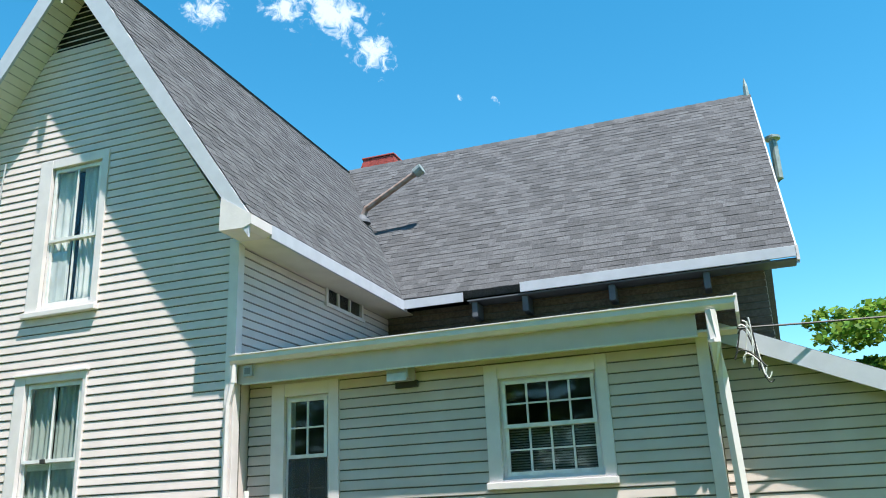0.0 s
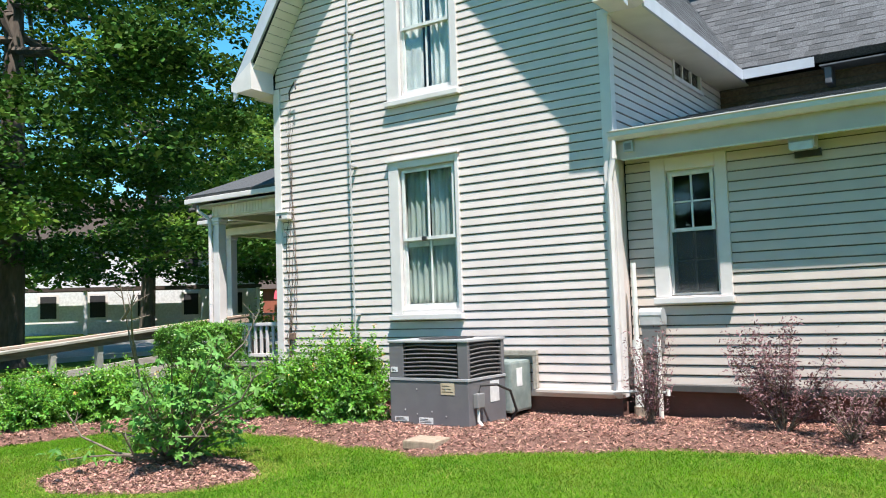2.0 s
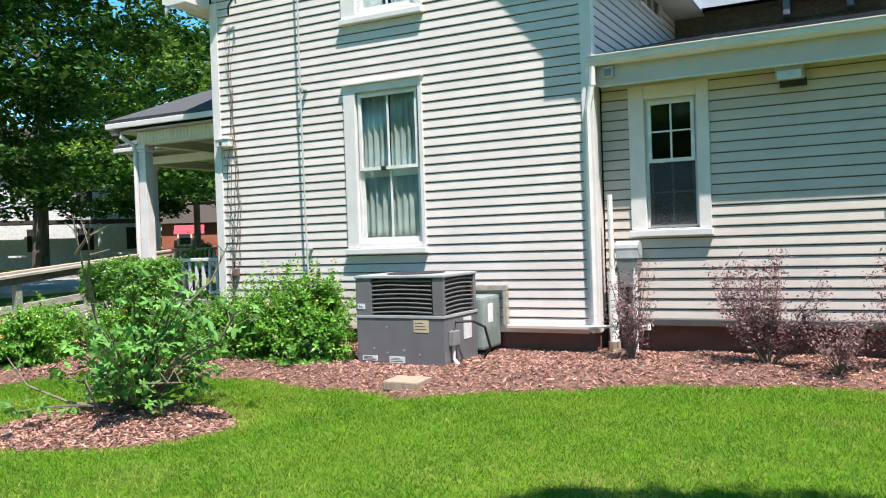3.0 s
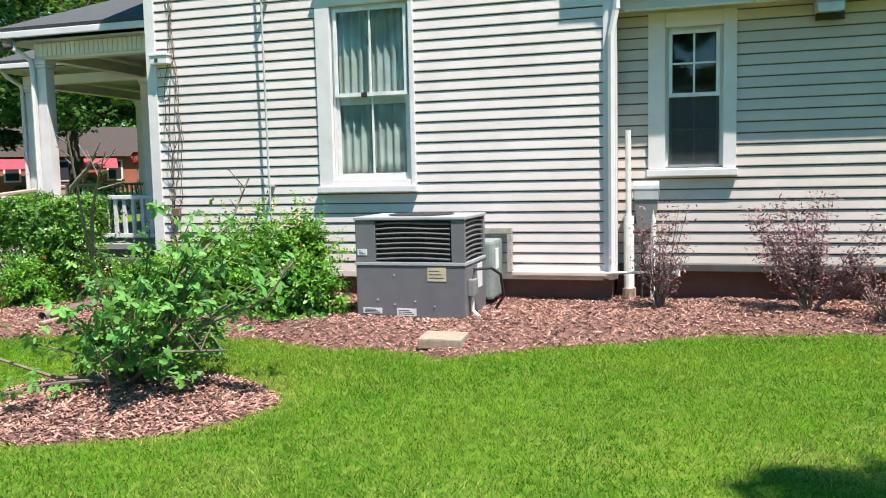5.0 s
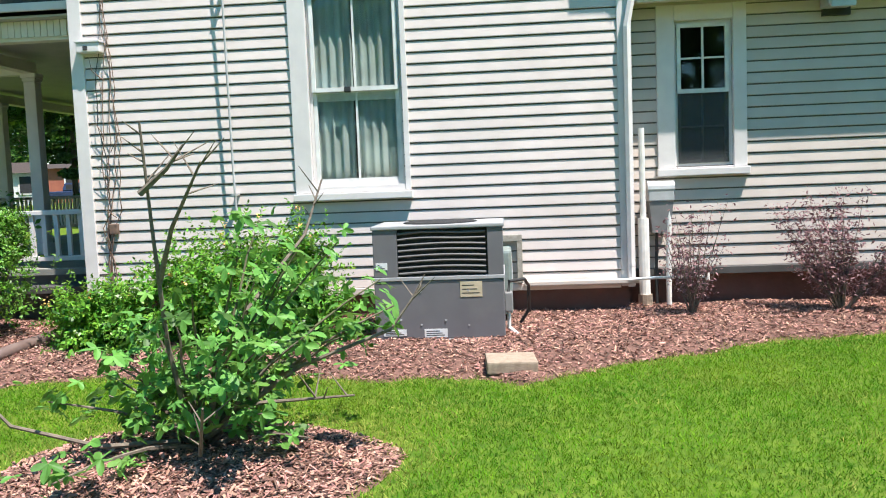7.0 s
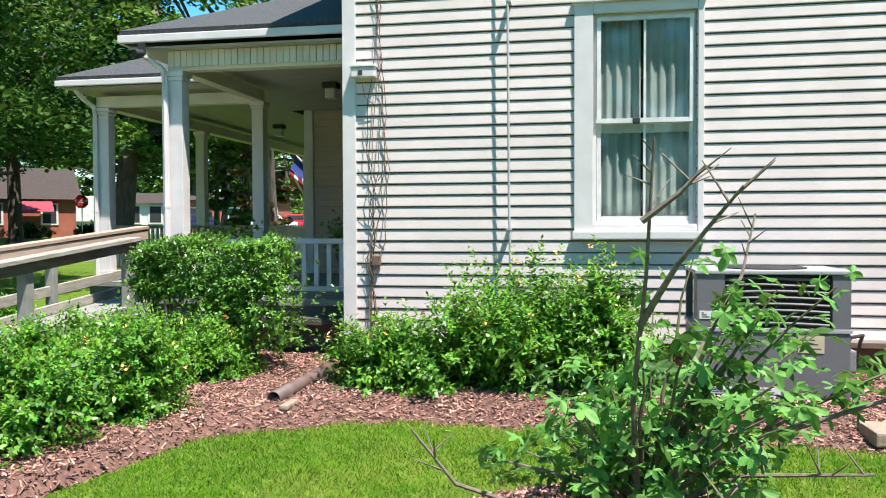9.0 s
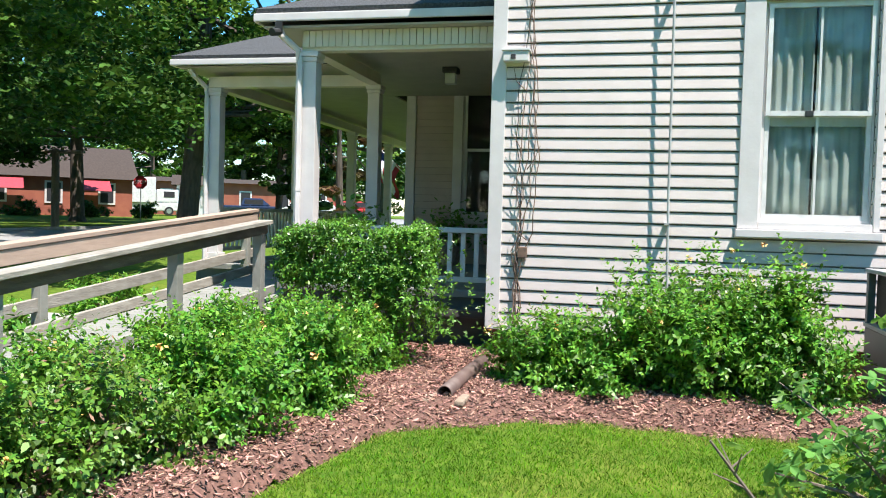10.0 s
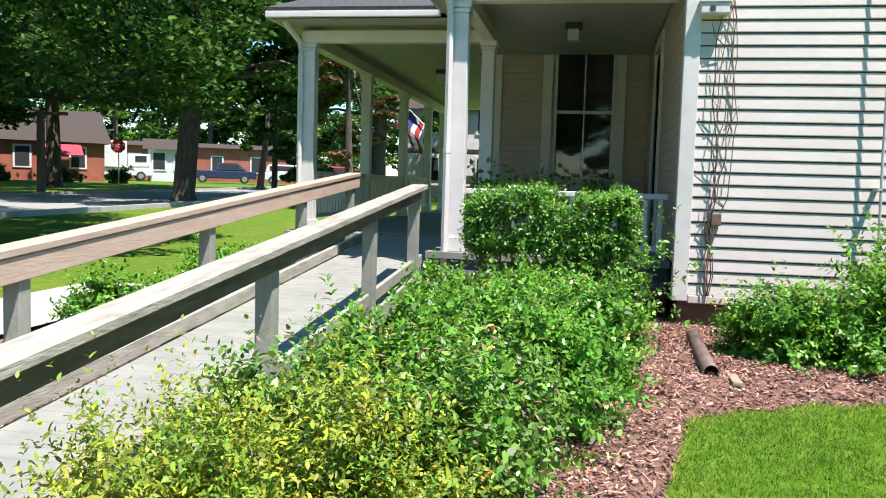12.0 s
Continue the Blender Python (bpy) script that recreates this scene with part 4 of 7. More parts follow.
# rake boards, soffits and eave returns of the front gable
for s in (1, -1):
    e = RIDGE_X + s * EAVE_DX
    bm = bmesh.new()
    top0, top1 = Vector((e, FRONT_Y - 0.01, EAVE_Z - 0.02)), Vector((RIDGE_X, FRONT_Y - 0.01, RIDGE_Z - 0.02))
    dz = Vector((0, 0, -0.44))
    th = Vector((0, 0.035, 0))
    hexa(bm, [top0 + dz * 0.6, top1 + dz, top1 + dz + th, top0 + dz * 0.6 + th, top0, top1, top1 + th, top0 + th])
    bmesh.ops.recalc_face_normals(bm, faces=bm.faces[:])
    tagged(part("rake_board", bm, "fascia"), "white rake board along the steep gable edge", "rake board", kind="structure")
    # sloping soffit boards under the overhang
    sof = tagged(new("rake_soffit"), "cream beadboard soffit under the gable overhang", "soffit", kind="structure")
    k = 44
    d = (top1 - top0)
    for i in range(k):
        q0, q1 = top0 + d * (i / k) + dz * 0.86, top0 + d * ((i + 0.88) / k) + dz * 0.86
        if min(q0.z, q1.z) < EAVE_Z - 0.12:
            continue
        bm = bmesh.new()
        y0, y1 = FRONT_Y + 0.03, MY - 0.005
        hexa(bm, [(q0.x, y0, q0.z), (q1.x, y0, q1.z), (q1.x, y1, q1.z), (q0.x, y1, q0.z), (q0.x, y0, q0.z + 0.012), (q1.x, y0, q1.z + 0.012), (q1.x, y1, q1.z + 0.012), (q0.x, y1, q0.z + 0.012)])
        bmesh.ops.recalc_face_normals(bm, faces=bm.faces[:])
        part("soffit_board", bm, "soffit", sof)
    # boxed return at the foot of the gable
    bm = bmesh.new()
    pts = [(e + s * 0.034, EAVE_Z - 0.03), (e - s * 0.36, EAVE_Z + 0.22), (e - s * 0.37, EAVE_Z - 0.165), (e - s * 0.06, EAVE_Z - 0.175), (e + s * 0.034, EAVE_Z - 0.14)]
    f0 = [bm.verts.new((x, FRONT_Y - 0.018, z)) for x, z in pts]
    f1 = [bm.verts.new((x, MY - 0.03, z)) for x, z in pts]
    bm.faces.new(f0)
    bm.faces.new(f1[::-1])
    for i in range(5):
        bm.faces.new((f0[i], f1[i], f1[(i + 1) % 5], f0[(i + 1) % 5]))
    bmesh.ops.recalc_face_normals(bm, faces=bm.faces[:])
    tagged(part("eave_return", bm, "trim"), "white boxed return at the foot of the gable", "eave return", kind="structure")
    # eave fascia and soffit along the side
    x0, x1 = sorted((e, e + s * 0.03))
    tagged(part("fascia", box(x0, x1, MY - 0.028, REAR_EAVE_Y + 0.1, EAVE_Z - 0.18, EAVE_Z - 0.02, bevel=0.004), "fascia"), "pale blue-grey fascia board along the eave", "fascia", kind="structure")
    x0, x1 = sorted((e, MX1 + 0.0 if s > 0 else MX0))
    tagged(part("soffit", box(x0, x1, MY - 0.03, REAR_EAVE_Y + 0.4, EAVE_Z - 0.17, EAVE_Z - 0.15), "soffit"), "cream soffit under the eave", "soffit", kind="structure")
# fascia and soffit of the rear block: a lower stub near the valley, a gap, then a long run
tagged(part("fascia", box(ex + 0.03, -4.06, REAR_EAVE_Y - 0.03, REAR_EAVE_Y, 4.44, 4.58), "fascia"), "white fascia stub beside the roof valley", "fascia", kind="structure")
tagged(part("fascia", box(-3.17, REAR_X1, REAR_EAVE_Y - 0.03, REAR_EAVE_Y, 4.47, 4.62, bevel=0.004), "fascia"), "long white fascia board with a bright lower lip", "fascia", kind="structure")
# slate colour carries the eave's shade on the soffit
tagged(part("soffit", box(-4.0, REAR_X1, REAR_EAVE_Y + 0.005, 12.09, 4.44, 4.46), "skirt"), "soffit under the rear eave, shade in its dark colour", "soffit", kind="structure")
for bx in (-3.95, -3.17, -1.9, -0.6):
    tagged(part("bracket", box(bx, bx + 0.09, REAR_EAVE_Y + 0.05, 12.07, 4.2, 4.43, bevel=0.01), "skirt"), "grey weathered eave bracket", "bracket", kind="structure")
tagged(part("rear_rake", box(REAR_X1 - 0.01, REAR_X1 + 0.03, REAR_EAVE_Y - 0.03, REAR_EAVE_Y + 0.05, 4.42, 4.62), "trim"), "white end of the rear eave", "fascia", kind="structure")
bm = bmesh.new()
hexa(bm, [(REAR_X1 - 0.01, REAR_EAVE_Y, 4.38), (REAR_X1 + 0.025, REAR_EAVE_Y, 4.38), (REAR_X1 + 0.025, REAR_RIDGE_Y, RIDGE_Z - 0.24), (REAR_X1 - 0.01, REAR_RIDGE_Y, RIDGE_Z - 0.24),
          (REAR_X1 - 0.01, REAR_EAVE_Y, 4.58), (REAR_X1 + 0.025, REAR_EAVE_Y, 4.58), (REAR_X1 + 0.025, REAR_RIDGE_Y, RIDGE_Z - 0.03), (REAR_X1 - 0.01, REAR_RIDGE_Y, RIDGE_Z - 0.03)])
tagged(part("rake_board", bm, "fascia"), "white rake board at the end of the rear roof", "rake board", kind="structure")

# finial pendant on the gable and spike at the far ridge end
bm = tube([(RIDGE_X, FRONT_Y - 0.05, RIDGE_Z - 0.9), (RIDGE_X, FRONT_Y - 0.05, RIDGE_Z - 0.75), (RIDGE_X, FRONT_Y - 0.05, RIDGE_Z - 0.35), (RIDGE_X, FRONT_Y - 0.05, RIDGE_Z + 0.1), (RIDGE_X, FRONT_Y - 0.05, RIDGE_Z + 0.6)], [0.012, 0.035, 0.05, 0.055, 0.01], 8)
tagged(part("finial", bm, "siding"), "weathered white turned finial hanging at the gable peak", "finial")
bm = tube([(REAR_X1 - 0.05, REAR_RIDGE_Y, RIDGE_Z - 0.05), (REAR_X1 - 0.05, REAR_RIDGE_Y, RIDGE_Z + 0.18), (REAR_X1 - 0.05, REAR_RIDGE_Y, RIDGE_Z + 0.36)], [0.06, 0.05, 0.008], 6)
tagged(part("finial", bm, "galv"), "small pale metal spike on the ridge end", "finial")
vp = thing("vent_pipe", "grey metal flue behind the far roof edge", "flue", at=(0.95, 16.6, 6.5))
part("pipe", tube([(0.2, 16.6, 7.1), (0.75, 16.6, 7.15), (0.95, 16.6, 7.4), (0.95, 16.6, 8.2)], 0.08, 10), "galv", vp)
part("cap", lathe([(0.09, 0), (0.15, 0.03), (0.15, 0.08), (0.03, 0.14)], (0.95, 16.6, 8.2)), "galv", vp)
sp = thing("soil_vent", "leaning rusty vent pipe standing on the shingles", "vent pipe", at=(-6.44, 13.26, 6.7))
part("pipe", tube([(-6.46, 13.26, 6.65), (-6.36, 13.25, 6.85), (-5.32, 13.19, 7.36)], [0.06, 0.06, 0.055], 10), "rust", sp)
part("cap", tube([(-5.34, 13.19, 7.35), (-5.2, 13.18, 7.42)], [0.095, 0.1], 12), "galv", sp, "pale metal cap")
part("flashing", lathe([(0.16, 0), (0.15, 0.05), (0.07, 0.16)], (-6.45, 13.26, 6.58)), "skirt", sp, "dark lead flashing")

# chimney of separate bricks
ch = tagged(new("chimney"), "red painted brick chimney with a corbelled top behind the ridge", "chimney", kind="structure")
brick_me = {}
for row in range(20):
    z = 8.0 + row * 0.083
    grow = 0.04 if row in (16, 17) else (0.02 if row in (15, 18) else 0.0)
    half = 0.40 + grow
    for side in range(4):
        for i in range(4):
            ln = (2 * half) / 4
            key = round(ln, 3)
            if key not in brick_me:
                bm = box(-ln / 2 + 0.005, ln / 2 - 0.005, 0, 0.1, 0, 0.073, bevel=0.004)
                me = bpy.data.meshes.new("brick")
                bm.to_mesh(me)
                bm.free()
                me.materials.append(M["brick"])
                brick_me[key] = me
            off = -half + ln * (i + 0.5) + (ln * 0.0)
            piece("brick", brick_me[key], ch, pose(-7.72, 17.3, z, 0, 0, 90 * side) @ pose(off, -half, 0))
part("mortar_core", box(-8.09, -7.35, 16.93, 17.67, 7.5, 9.64), "brick", ch)
part("flue_cap", box(-8.14, -7.30, 16.88, 17.72, 9.66, 9.70, bevel=0.01), "brick", ch)

# wing roof with gutter, fascia and soffit
WING_R = -0.25
up_wing = Vector((0, 11.95 - 7.86, 4.12 - 3.14)).normalized()
r, o, a, u, n = shingled("roof_wing", "low grey shingle roof of the wing", (MX1 + 0.03, 7.86, 3.14), (1, 0, 0), up_wing, WING_R - MX1 - 0.03, math.hypot(4.09, 0.98), 4)
deck_under(r, [(MX1 + 0.03, 7.88, 3.145), (WING_R, 7.88, 3.145), (WING_R, 11.95, 4.12), (MX1 + 0.03, 11.95, 4.12)], n, 0.05, "trim")
gut = tagged(new("gutter"), "white metal gutter along the low wing roof", "gutter")
bm = bmesh.new()
prof = [(7.87, 3.03), (7.80, 3.03), (7.765, 3.07), (7.765, 3.115), (7.75, 3.125), (7.75, 3.135), (7.775, 3.135), (7.78, 3.07), (7.805, 3.045), (7.87, 3.045)]
l0 = [bm.verts.new((MX1 + 0.0, y, z)) for y, z in prof]
l1 = [bm.verts.new((WING_R, y, z)) for y, z in prof]
for i in range(len(prof)):
    bm.faces.new((l0[i], l0[(i + 1) % len(prof)], l1[(i + 1) % len(prof)], l1[i]))
bm.faces.new(l0)
bm.faces.new(l1[::-1])
bmesh.ops.recalc_face_normals(bm, faces=bm.faces[:])
part("trough", bm, "trim", gut)
for i in range(6):
    gx = MX1 + 0.3 + i * 0.95
    part("hanger", box(gx, gx + 0.03, 7.752, 7.87, 3.137, 3.142), "galv", gut)
tagged(part("fascia", box(MX1 + 0.04, -0.62, 7.872, 7.90, 2.83, 3.10, bevel=0.004), "siding_wing"), "deep cream fascia board of the wing", "fascia", kind="structure")
tagged(part("soffit", box(MX1 + 0.02, WING_R - 0.03, 7.895, WY, 2.86, 2.88), "soffit"), "shaded cream soffit under the wing eave", "soffit", kind="structure")
tagged(part("gutter_end", box(WING_R - 0.02, WING_R + 0.01, 7.76, 8.7, 2.98, 3.15), "trim"), "white end board of the wing eave", "fascia", kind="structure")
# beaded drip strip under the fascia
bd = tagged(new("drip_strip"), "row of cream vent tabs under the fascia", "trim strip", kind="structure")
me = bpy.data.meshes.new("tab")
bm = box(0, 0.056, 7.868, 7.89, 2.817, 2.832)
bm.to_mesh(me)
bm.free()
me.materials.append(M["soffit"])
for i in range(78):
    piece("tab", me, bd, Matrix.Translation((MX1 + 0.1 + i * 0.061, 0, 0)))


def downspout(name, label, path, w=0.05):
    ds = thing(name, label, "downspout", at=path[-1])
    part("pipe", tube(path, [w] * len(path), 6), "trim", ds)
    for i in (1, len(path) - 2):
        p = Vector(path[i])
        part("band", tube([p + Vector((0, 0, -0.015)), p + Vector((0, 0, 0.015))], w * 1.12, 6), "trim", ds)
    return ds


downspout("downspout", "white metal downspout at the inner corner of the house", [(MX1 + 0.05, 7.80, 3.03), (MX1 + 0.04, 7.80, 2.85), (MX1 - 0.01, 7.79, 2.6), (MX1 - 0.01, 7.79, 1.6), (MX1 - 0.01, 7.79, 0.5), (MX1 - 0.01, 7.785, 0.3)], 0.034)
downspout("downspout", "white metal downspout bent round the end of the wing", [(-0.48, 7.81, 3.03), (-0.48, 7.81, 2.75), (-0.46, 8.0, 2.45), (-0.43, 8.05, 1.4), (-0.40, 8.05, 0.5), (-0.40, 7.95, 0.2)], 0.055)
# lean-to roof
bm = bmesh.new()
x0, x1 = -0.5, 3.8
hexa(bm, [(x0, 8.38, lean_z(x0) - 0.1), (x1, 8.38, lean_z(x1) - 0.1), (x1, 12.5, lean_z(x1) - 0.1), (x0, 12.5, lean_z(x0) - 0.1), (x0, 8.38, lean_z(x0)), (x1, 8.38, lean_z(x1)), (x1, 12.5, lean_z(x1)), (x0, 12.5, lean_z(x0))])
tagged(part("roof_lean_to", bm, "shingle"), "grey shingle roof sloping down from the wing", "roof", kind="structure")
bm = bmesh.new()
hexa(bm, [(x0, 8.35, lean_z(x0) - 0.2), (x1, 8.35, lean_z(x1) - 0.2), (x1, 8.377, lean_z(x1) - 0.2), (x0, 8.377, lean_z(x0) - 0.2), (x0, 8.35, lean_z(x0) - 0.01), (x1, 8.35, lean_z(x1) - 0.01), (x1, 8.377, lean_z(x1) - 0.01), (x0, 8.377, lean_z(x0) - 0.01)])
tagged(part("rake_board", bm, "fascia"), "white sloping edge board of the lean-to", "rake board", kind="structure")


# ---- windows ----
def window(name, label, outer, y, glass, cols_top, rows_top, cols_low, rows_low, meet, trim=0.16, sill=True, cap=False):
    """A double-hung window in a wall facing -y. outer and glass: (x0, x1, z0, z1)."""
    x0, x1, z0, z1 = outer
    g0, g1, h0, h1 = glass
    w = thing(name, label, "window", kind="structure", at=((x0 + x1) / 2, y, z0))
    zs = z0 + (0.07 if sill else 0.0)
    fr = part("window_frame", box(x0, g0 - 0.03, y - 0.03, y + 0.03, zs, z1, bevel=0.005), "trim", w)
    part("window_frame", box(g1 + 0.03, x1, y - 0.03, y + 0.03, zs, z1, bevel=0.005), "trim", w)
    part("window_head", box(g0 - 0.029, g1 + 0.029, y - 0.028, y + 0.03, h1 + 0.03, z1 - 0.002, bevel=0.005), "trim", w)
    part("window_apron", box(g0 - 0.029, g1 + 0.029, y - 0.026, y + 0.03, zs, h0 - 0.03, bevel=0.005), "trim", w)
    if sill:
        part("window_sill", box(x0 - 0.015, x1 + 0.015, y - 0.075, y + 0.02, z0, z0 + 0.068, bevel=0.008), "trim", w)
    if cap:
        part("drip_cap", box(x0 - 0.02, x1 + 0.02, y - 0.06, y + 0.02, z1, z1 + 0.025, bevel=0.004), "trim", w)
    # jambs of the opening
    for a, b, c, d in ((g0 - 0.03, g0 - 0.002, h0 - 0.03, h1 + 0.03), (g1 + 0.002, g1 + 0.03, h0 - 0.03, h1 + 0.03)):
        part("jamb", box(a, b, y + 0.031, y + 0.17, c, d), "trim", w)
    part("jamb", box(g0 - 0.002, g1 + 0.002, y + 0.031, y + 0.17, h1, h1 + 0.03), "trim", w)
    part("jamb", box(g0 - 0.002, g1 + 0.002, y + 0.031, y + 0.17, h0 - 0.03, h0), "trim", w)
    for (s0, s1, yy, cols, rows) in ((meet, h1, y + 0.004, cols_top, rows_top), (h0, meet + 0.03, y + 0.037, cols_low, rows_low)):
        sash = part("sash", box(g0, g0 + 0.035, yy, yy + 0.03, s0, s1, bevel=0.003), "sash", w)
        b = bmesh.new()
        box(g1 - 0.035, g1, yy, yy + 0.03, s0, s1, b)
        part("stile", b, "sash", sash)
        part("rail", box(g0 + 0.036, g1 - 0.036, yy + 0.001, yy + 0.029, s1 - 0.032, s1), "sash", sash)
        part("rail", box(g0 + 0.036, g1 - 0.036, yy + 0.001, yy + 0.029, s0, s0 + 0.038), "sash", sash)
        a0, a1, c0, c1 = g0 + 0.036, g1 - 0.036, s0 + 0.039, s1 - 0.033
        for i in range(1, cols):
            xm = a0 + (a1 - a0) * i / cols
            part("muntin", box(xm - 0.009, xm + 0.009, yy + 0.004, yy + 0.026, c0, c1), "sash", sash)
        for i in range(1, rows):
            zm = c0 + (c1 - c0) * i / rows
            part("muntin", box(a0, a1, yy + 0.006, yy + 0.024, zm - 0.008, zm + 0.008), "sash", sash)
        for i in range(cols):
            for j in range(rows):
                p = part("pane", box(a0 + (a1 - a0) * i / cols + 0.008, a0 + (a1 - a0) * (i + 1) / cols - 0.008, yy + 0.013, yy + 0.017, c0 + (c1 - c0) * j / rows + 0.007, c0 + (c1 - c0) * (j + 1) / rows - 0.007), "glass", sash)
                p.visible_shadow = False
    return w


w1 = window("window_1", "tall white double-hung window with grey-green curtains behind", LOW_WIN, MY, (-8.32, -7.52, 1.33, 3.06), 2, 1, 2, 1, 2.16, cap=True)
part("sash_lock", box(-8.02, -7.96, MY - 0.02, MY + 0.036, 2.15, 2.20, bevel=0.008), "black_metal", w1, "black sash lock")
w2 = window("window_2", "tall white upper window with parted curtains", UP_WIN, MY, (-8.27, -7.53, 4.05, 5.85), 2, 1, 2, 1, 4.87)
w3 = window("window_3", "narrow white window with small panes", SMALL_WIN, WY, (-4.97, -4.50, 1.38, 2.66), 2, 2, 2, 2, 2.03)
part("insect_screen", box(-4.965, -4.505, WY + 0.020, WY + 0.022, 1.385, 2.035), "screen", w3, "dark insect screen over the lower sash")
w4 = window("window_4", "wide white window of sixteen small panes", BIG_WIN, WY, (-2.56, -1.64, 1.72, 2.63), 4, 2, 4, 2, 2.17)
w5 = window("window_5", "tall dark window looking onto the porch", PORCH_WIN, 12.74, (-11.83, -11.0, 1.32, 3.16), 2, 1, 2, 1, 2.25)
# small window on the side wall under the eave
ws = thing("window_6", "small dark window under the eave with a white frame", "window", kind="structure", at=(MX1, 10.55, 4.22))
for a in ((9.96, 10.02, 4.22, 4.43), (11.08, 11.14, 4.22, 4.43)):
    part("window_frame", box(MX1 - 0.02, MX1 + 0.025, *a), "trim", ws)
part("window_sill", box(MX1 - 0.02, MX1 + 0.04, 9.94, 11.16, 4.17, 4.22), "trim", ws)
for yy in (10.36, 10.72):
    part("mullion", box(MX1 - 0.02, MX1 + 0.012, yy - 0.02, yy + 0.02, 4.22, 4.43), "trim", ws)
for y0, y1 in ((10.02, 10.34), (10.38, 10.70), (10.74, 11.08)):
    part("pane", box(MX1 - 0.012, MX1 - 0.008, y0, y1, 4.22, 4.43), "glass", ws)


def curtain(label, x0, x1, z0, z1, y, folds, material="curtain", amp=0.022, flare=0.0, seed=1):
    """A hanging cloth in folds, pulled aside at the foot by flare."""
    rng = random.Random(seed)
    bm = bmesh.new()
    nx, nz = folds * 8, 10
    ph = [rng.uniform(0.6, 1.4) for _ in range(folds + 1)]
    grid = []
    for i in range(nx + 1):
        col = []
        for j in range(nz + 1):
            s, t = i / nx, j / nz
            x = x0 + (x1 - x0) * s + flare * (1 - t) ** 2 * (s - (0 if flare > 0 else 0))
            yy = y + amp * math.sin(s * folds * math.tau) * ph[int(s * folds)] * (0.7 + 0.3 * math.sin(3 * t + i))
            col.append(bm.verts.new((x, yy, z0 + (z1 - z0) * t + 0.004 * math.sin(i * 1.3))))
        grid.append(col)
    for i in range(nx):
        for j in range(nz):
            f = bm.faces.new((grid[i][j], grid[i + 1][j], grid[i + 1][j + 1], grid[i][j + 1]))
            f.smooth = True
    ob = part("curtain", bm, material)
    mod = ob.modifiers.new("thickness", 'SOLIDIFY')
    mod.thickness = 0.003
    return tagged(ob, label, "curtain")


curtain("grey-green curtain in long folds behind the window", -8.30, -7.95, 1.28, 3.12, MY + 0.090, 4, seed=3)
curtain("grey-green curtain in long folds behind the window", -7.93, -7.50, 1.28, 3.12, MY + 0.090, 5, seed=4)
curtain("white lace edging of the upper curtain", -8.34, -7.5, 2.08, 2.20, MY + 0.071, 9, "lace", 0.003, seed=5)
# upper curtains use the whiter lace cloth to paint in sky reflection
curtain("curtain drawn to one side upstairs, lightened for sky reflection", -7.86, -7.50, 4.0, 5.92, MY + 0.090, 4, "lace", seed=6)
curtain("curtain drawn to one side upstairs, lightened for sky reflection", -8.32, -7.98, 4.0, 5.92, MY + 0.090, 3, "lace", seed=7)
curtain("white lace panel hanging in the lower sash", -8.3, -8.0, 4.05, 4.75, MY + 0.071, 3, "lace", 0.003, seed=8)
# slatted blind in the wide window
bl = thing("window_blind", "dark slatted blind behind the lower panes", "blind", at=(-2.1, WY + 0.2, 1.72))
for i in range(18):
    bm = box(-2.54, -1.66, WY + 0.10, WY + 0.125, 1.74 + i * 0.025, 1.752 + i * 0.025)
    part("slat", bm, "plastic_dark", bl)
# inner walls added to keep the porch window dark, room shade in their colour
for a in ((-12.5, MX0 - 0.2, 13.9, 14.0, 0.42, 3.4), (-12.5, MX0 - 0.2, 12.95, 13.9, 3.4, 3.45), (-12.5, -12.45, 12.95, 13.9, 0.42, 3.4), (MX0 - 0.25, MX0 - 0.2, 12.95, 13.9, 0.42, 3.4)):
    tagged(part("wall_inner", box(*a), "room"), "near-black inner wall added behind the porch window", "wall", kind="structure")
# door on the porch
dr = thing("door_1", "dark panelled house door with pale trim on the porch", "door", kind="structure", at=(MX0, 10.9, 0.58))
part("leaf", box(MX0 + 0.04, MX0 + 0.08, 10.46, 11.34, 0.58, 2.84), "skirt", dr)
for a in ((10.33, 10.45), (11.35, 11.47)):
    part("door_frame", box(MX0 - 0.03, MX0 + 0.05, a[0], a[1], 0.58, 2.97), "trim", dr)
part("door_frame", box(MX0 - 0.028, MX0 + 0.05, 10.451, 11.349, 2.85, 2.97), "trim", dr)
part("door_handle", tube([(MX0 + 0.035, 10.55, 1.5), (MX0 - 0.03, 10.55, 1.5), (MX0 - 0.03, 10.66, 1.5)], 0.012, 8), "black_metal", dr)

# ---- porch ----
PF = 0.58
pfl = tagged(part("porch_floor", box(-12.75, MX0 - 0.02, 8.28, 12.7, PF - 0.06, PF), "deck"), "grey painted porch floor", "floor", kind="structure")
tagged(part("porch_floor", box(-14.95, -12.752, 10.45, 21.0, PF - 0.06, PF), "deck"), "grey painted porch floor along the street front", "floor", kind="structure")
tagged(part("porch_skirt", box(-12.7, MX0 - 0.03, 8.33, 8.37, 0.0, PF - 0.06), "skirt"), "slate-grey painted skirt under the porch", "porch skirt", kind="structure")
tagged(part("porch_skirt", box(-14.9, -14.86, 10.5, 21.0, 0.0, PF - 0.06), "skirt"), "slate-grey painted skirt under the porch", "porch skirt", kind="structure")
tagged(part("porch_skirt", box(-14.855, -12.8, 10.5, 10.54, 0.0, PF - 0.06), "skirt"), "slate-grey painted skirt under the porch", "porch skirt", kind="structure")


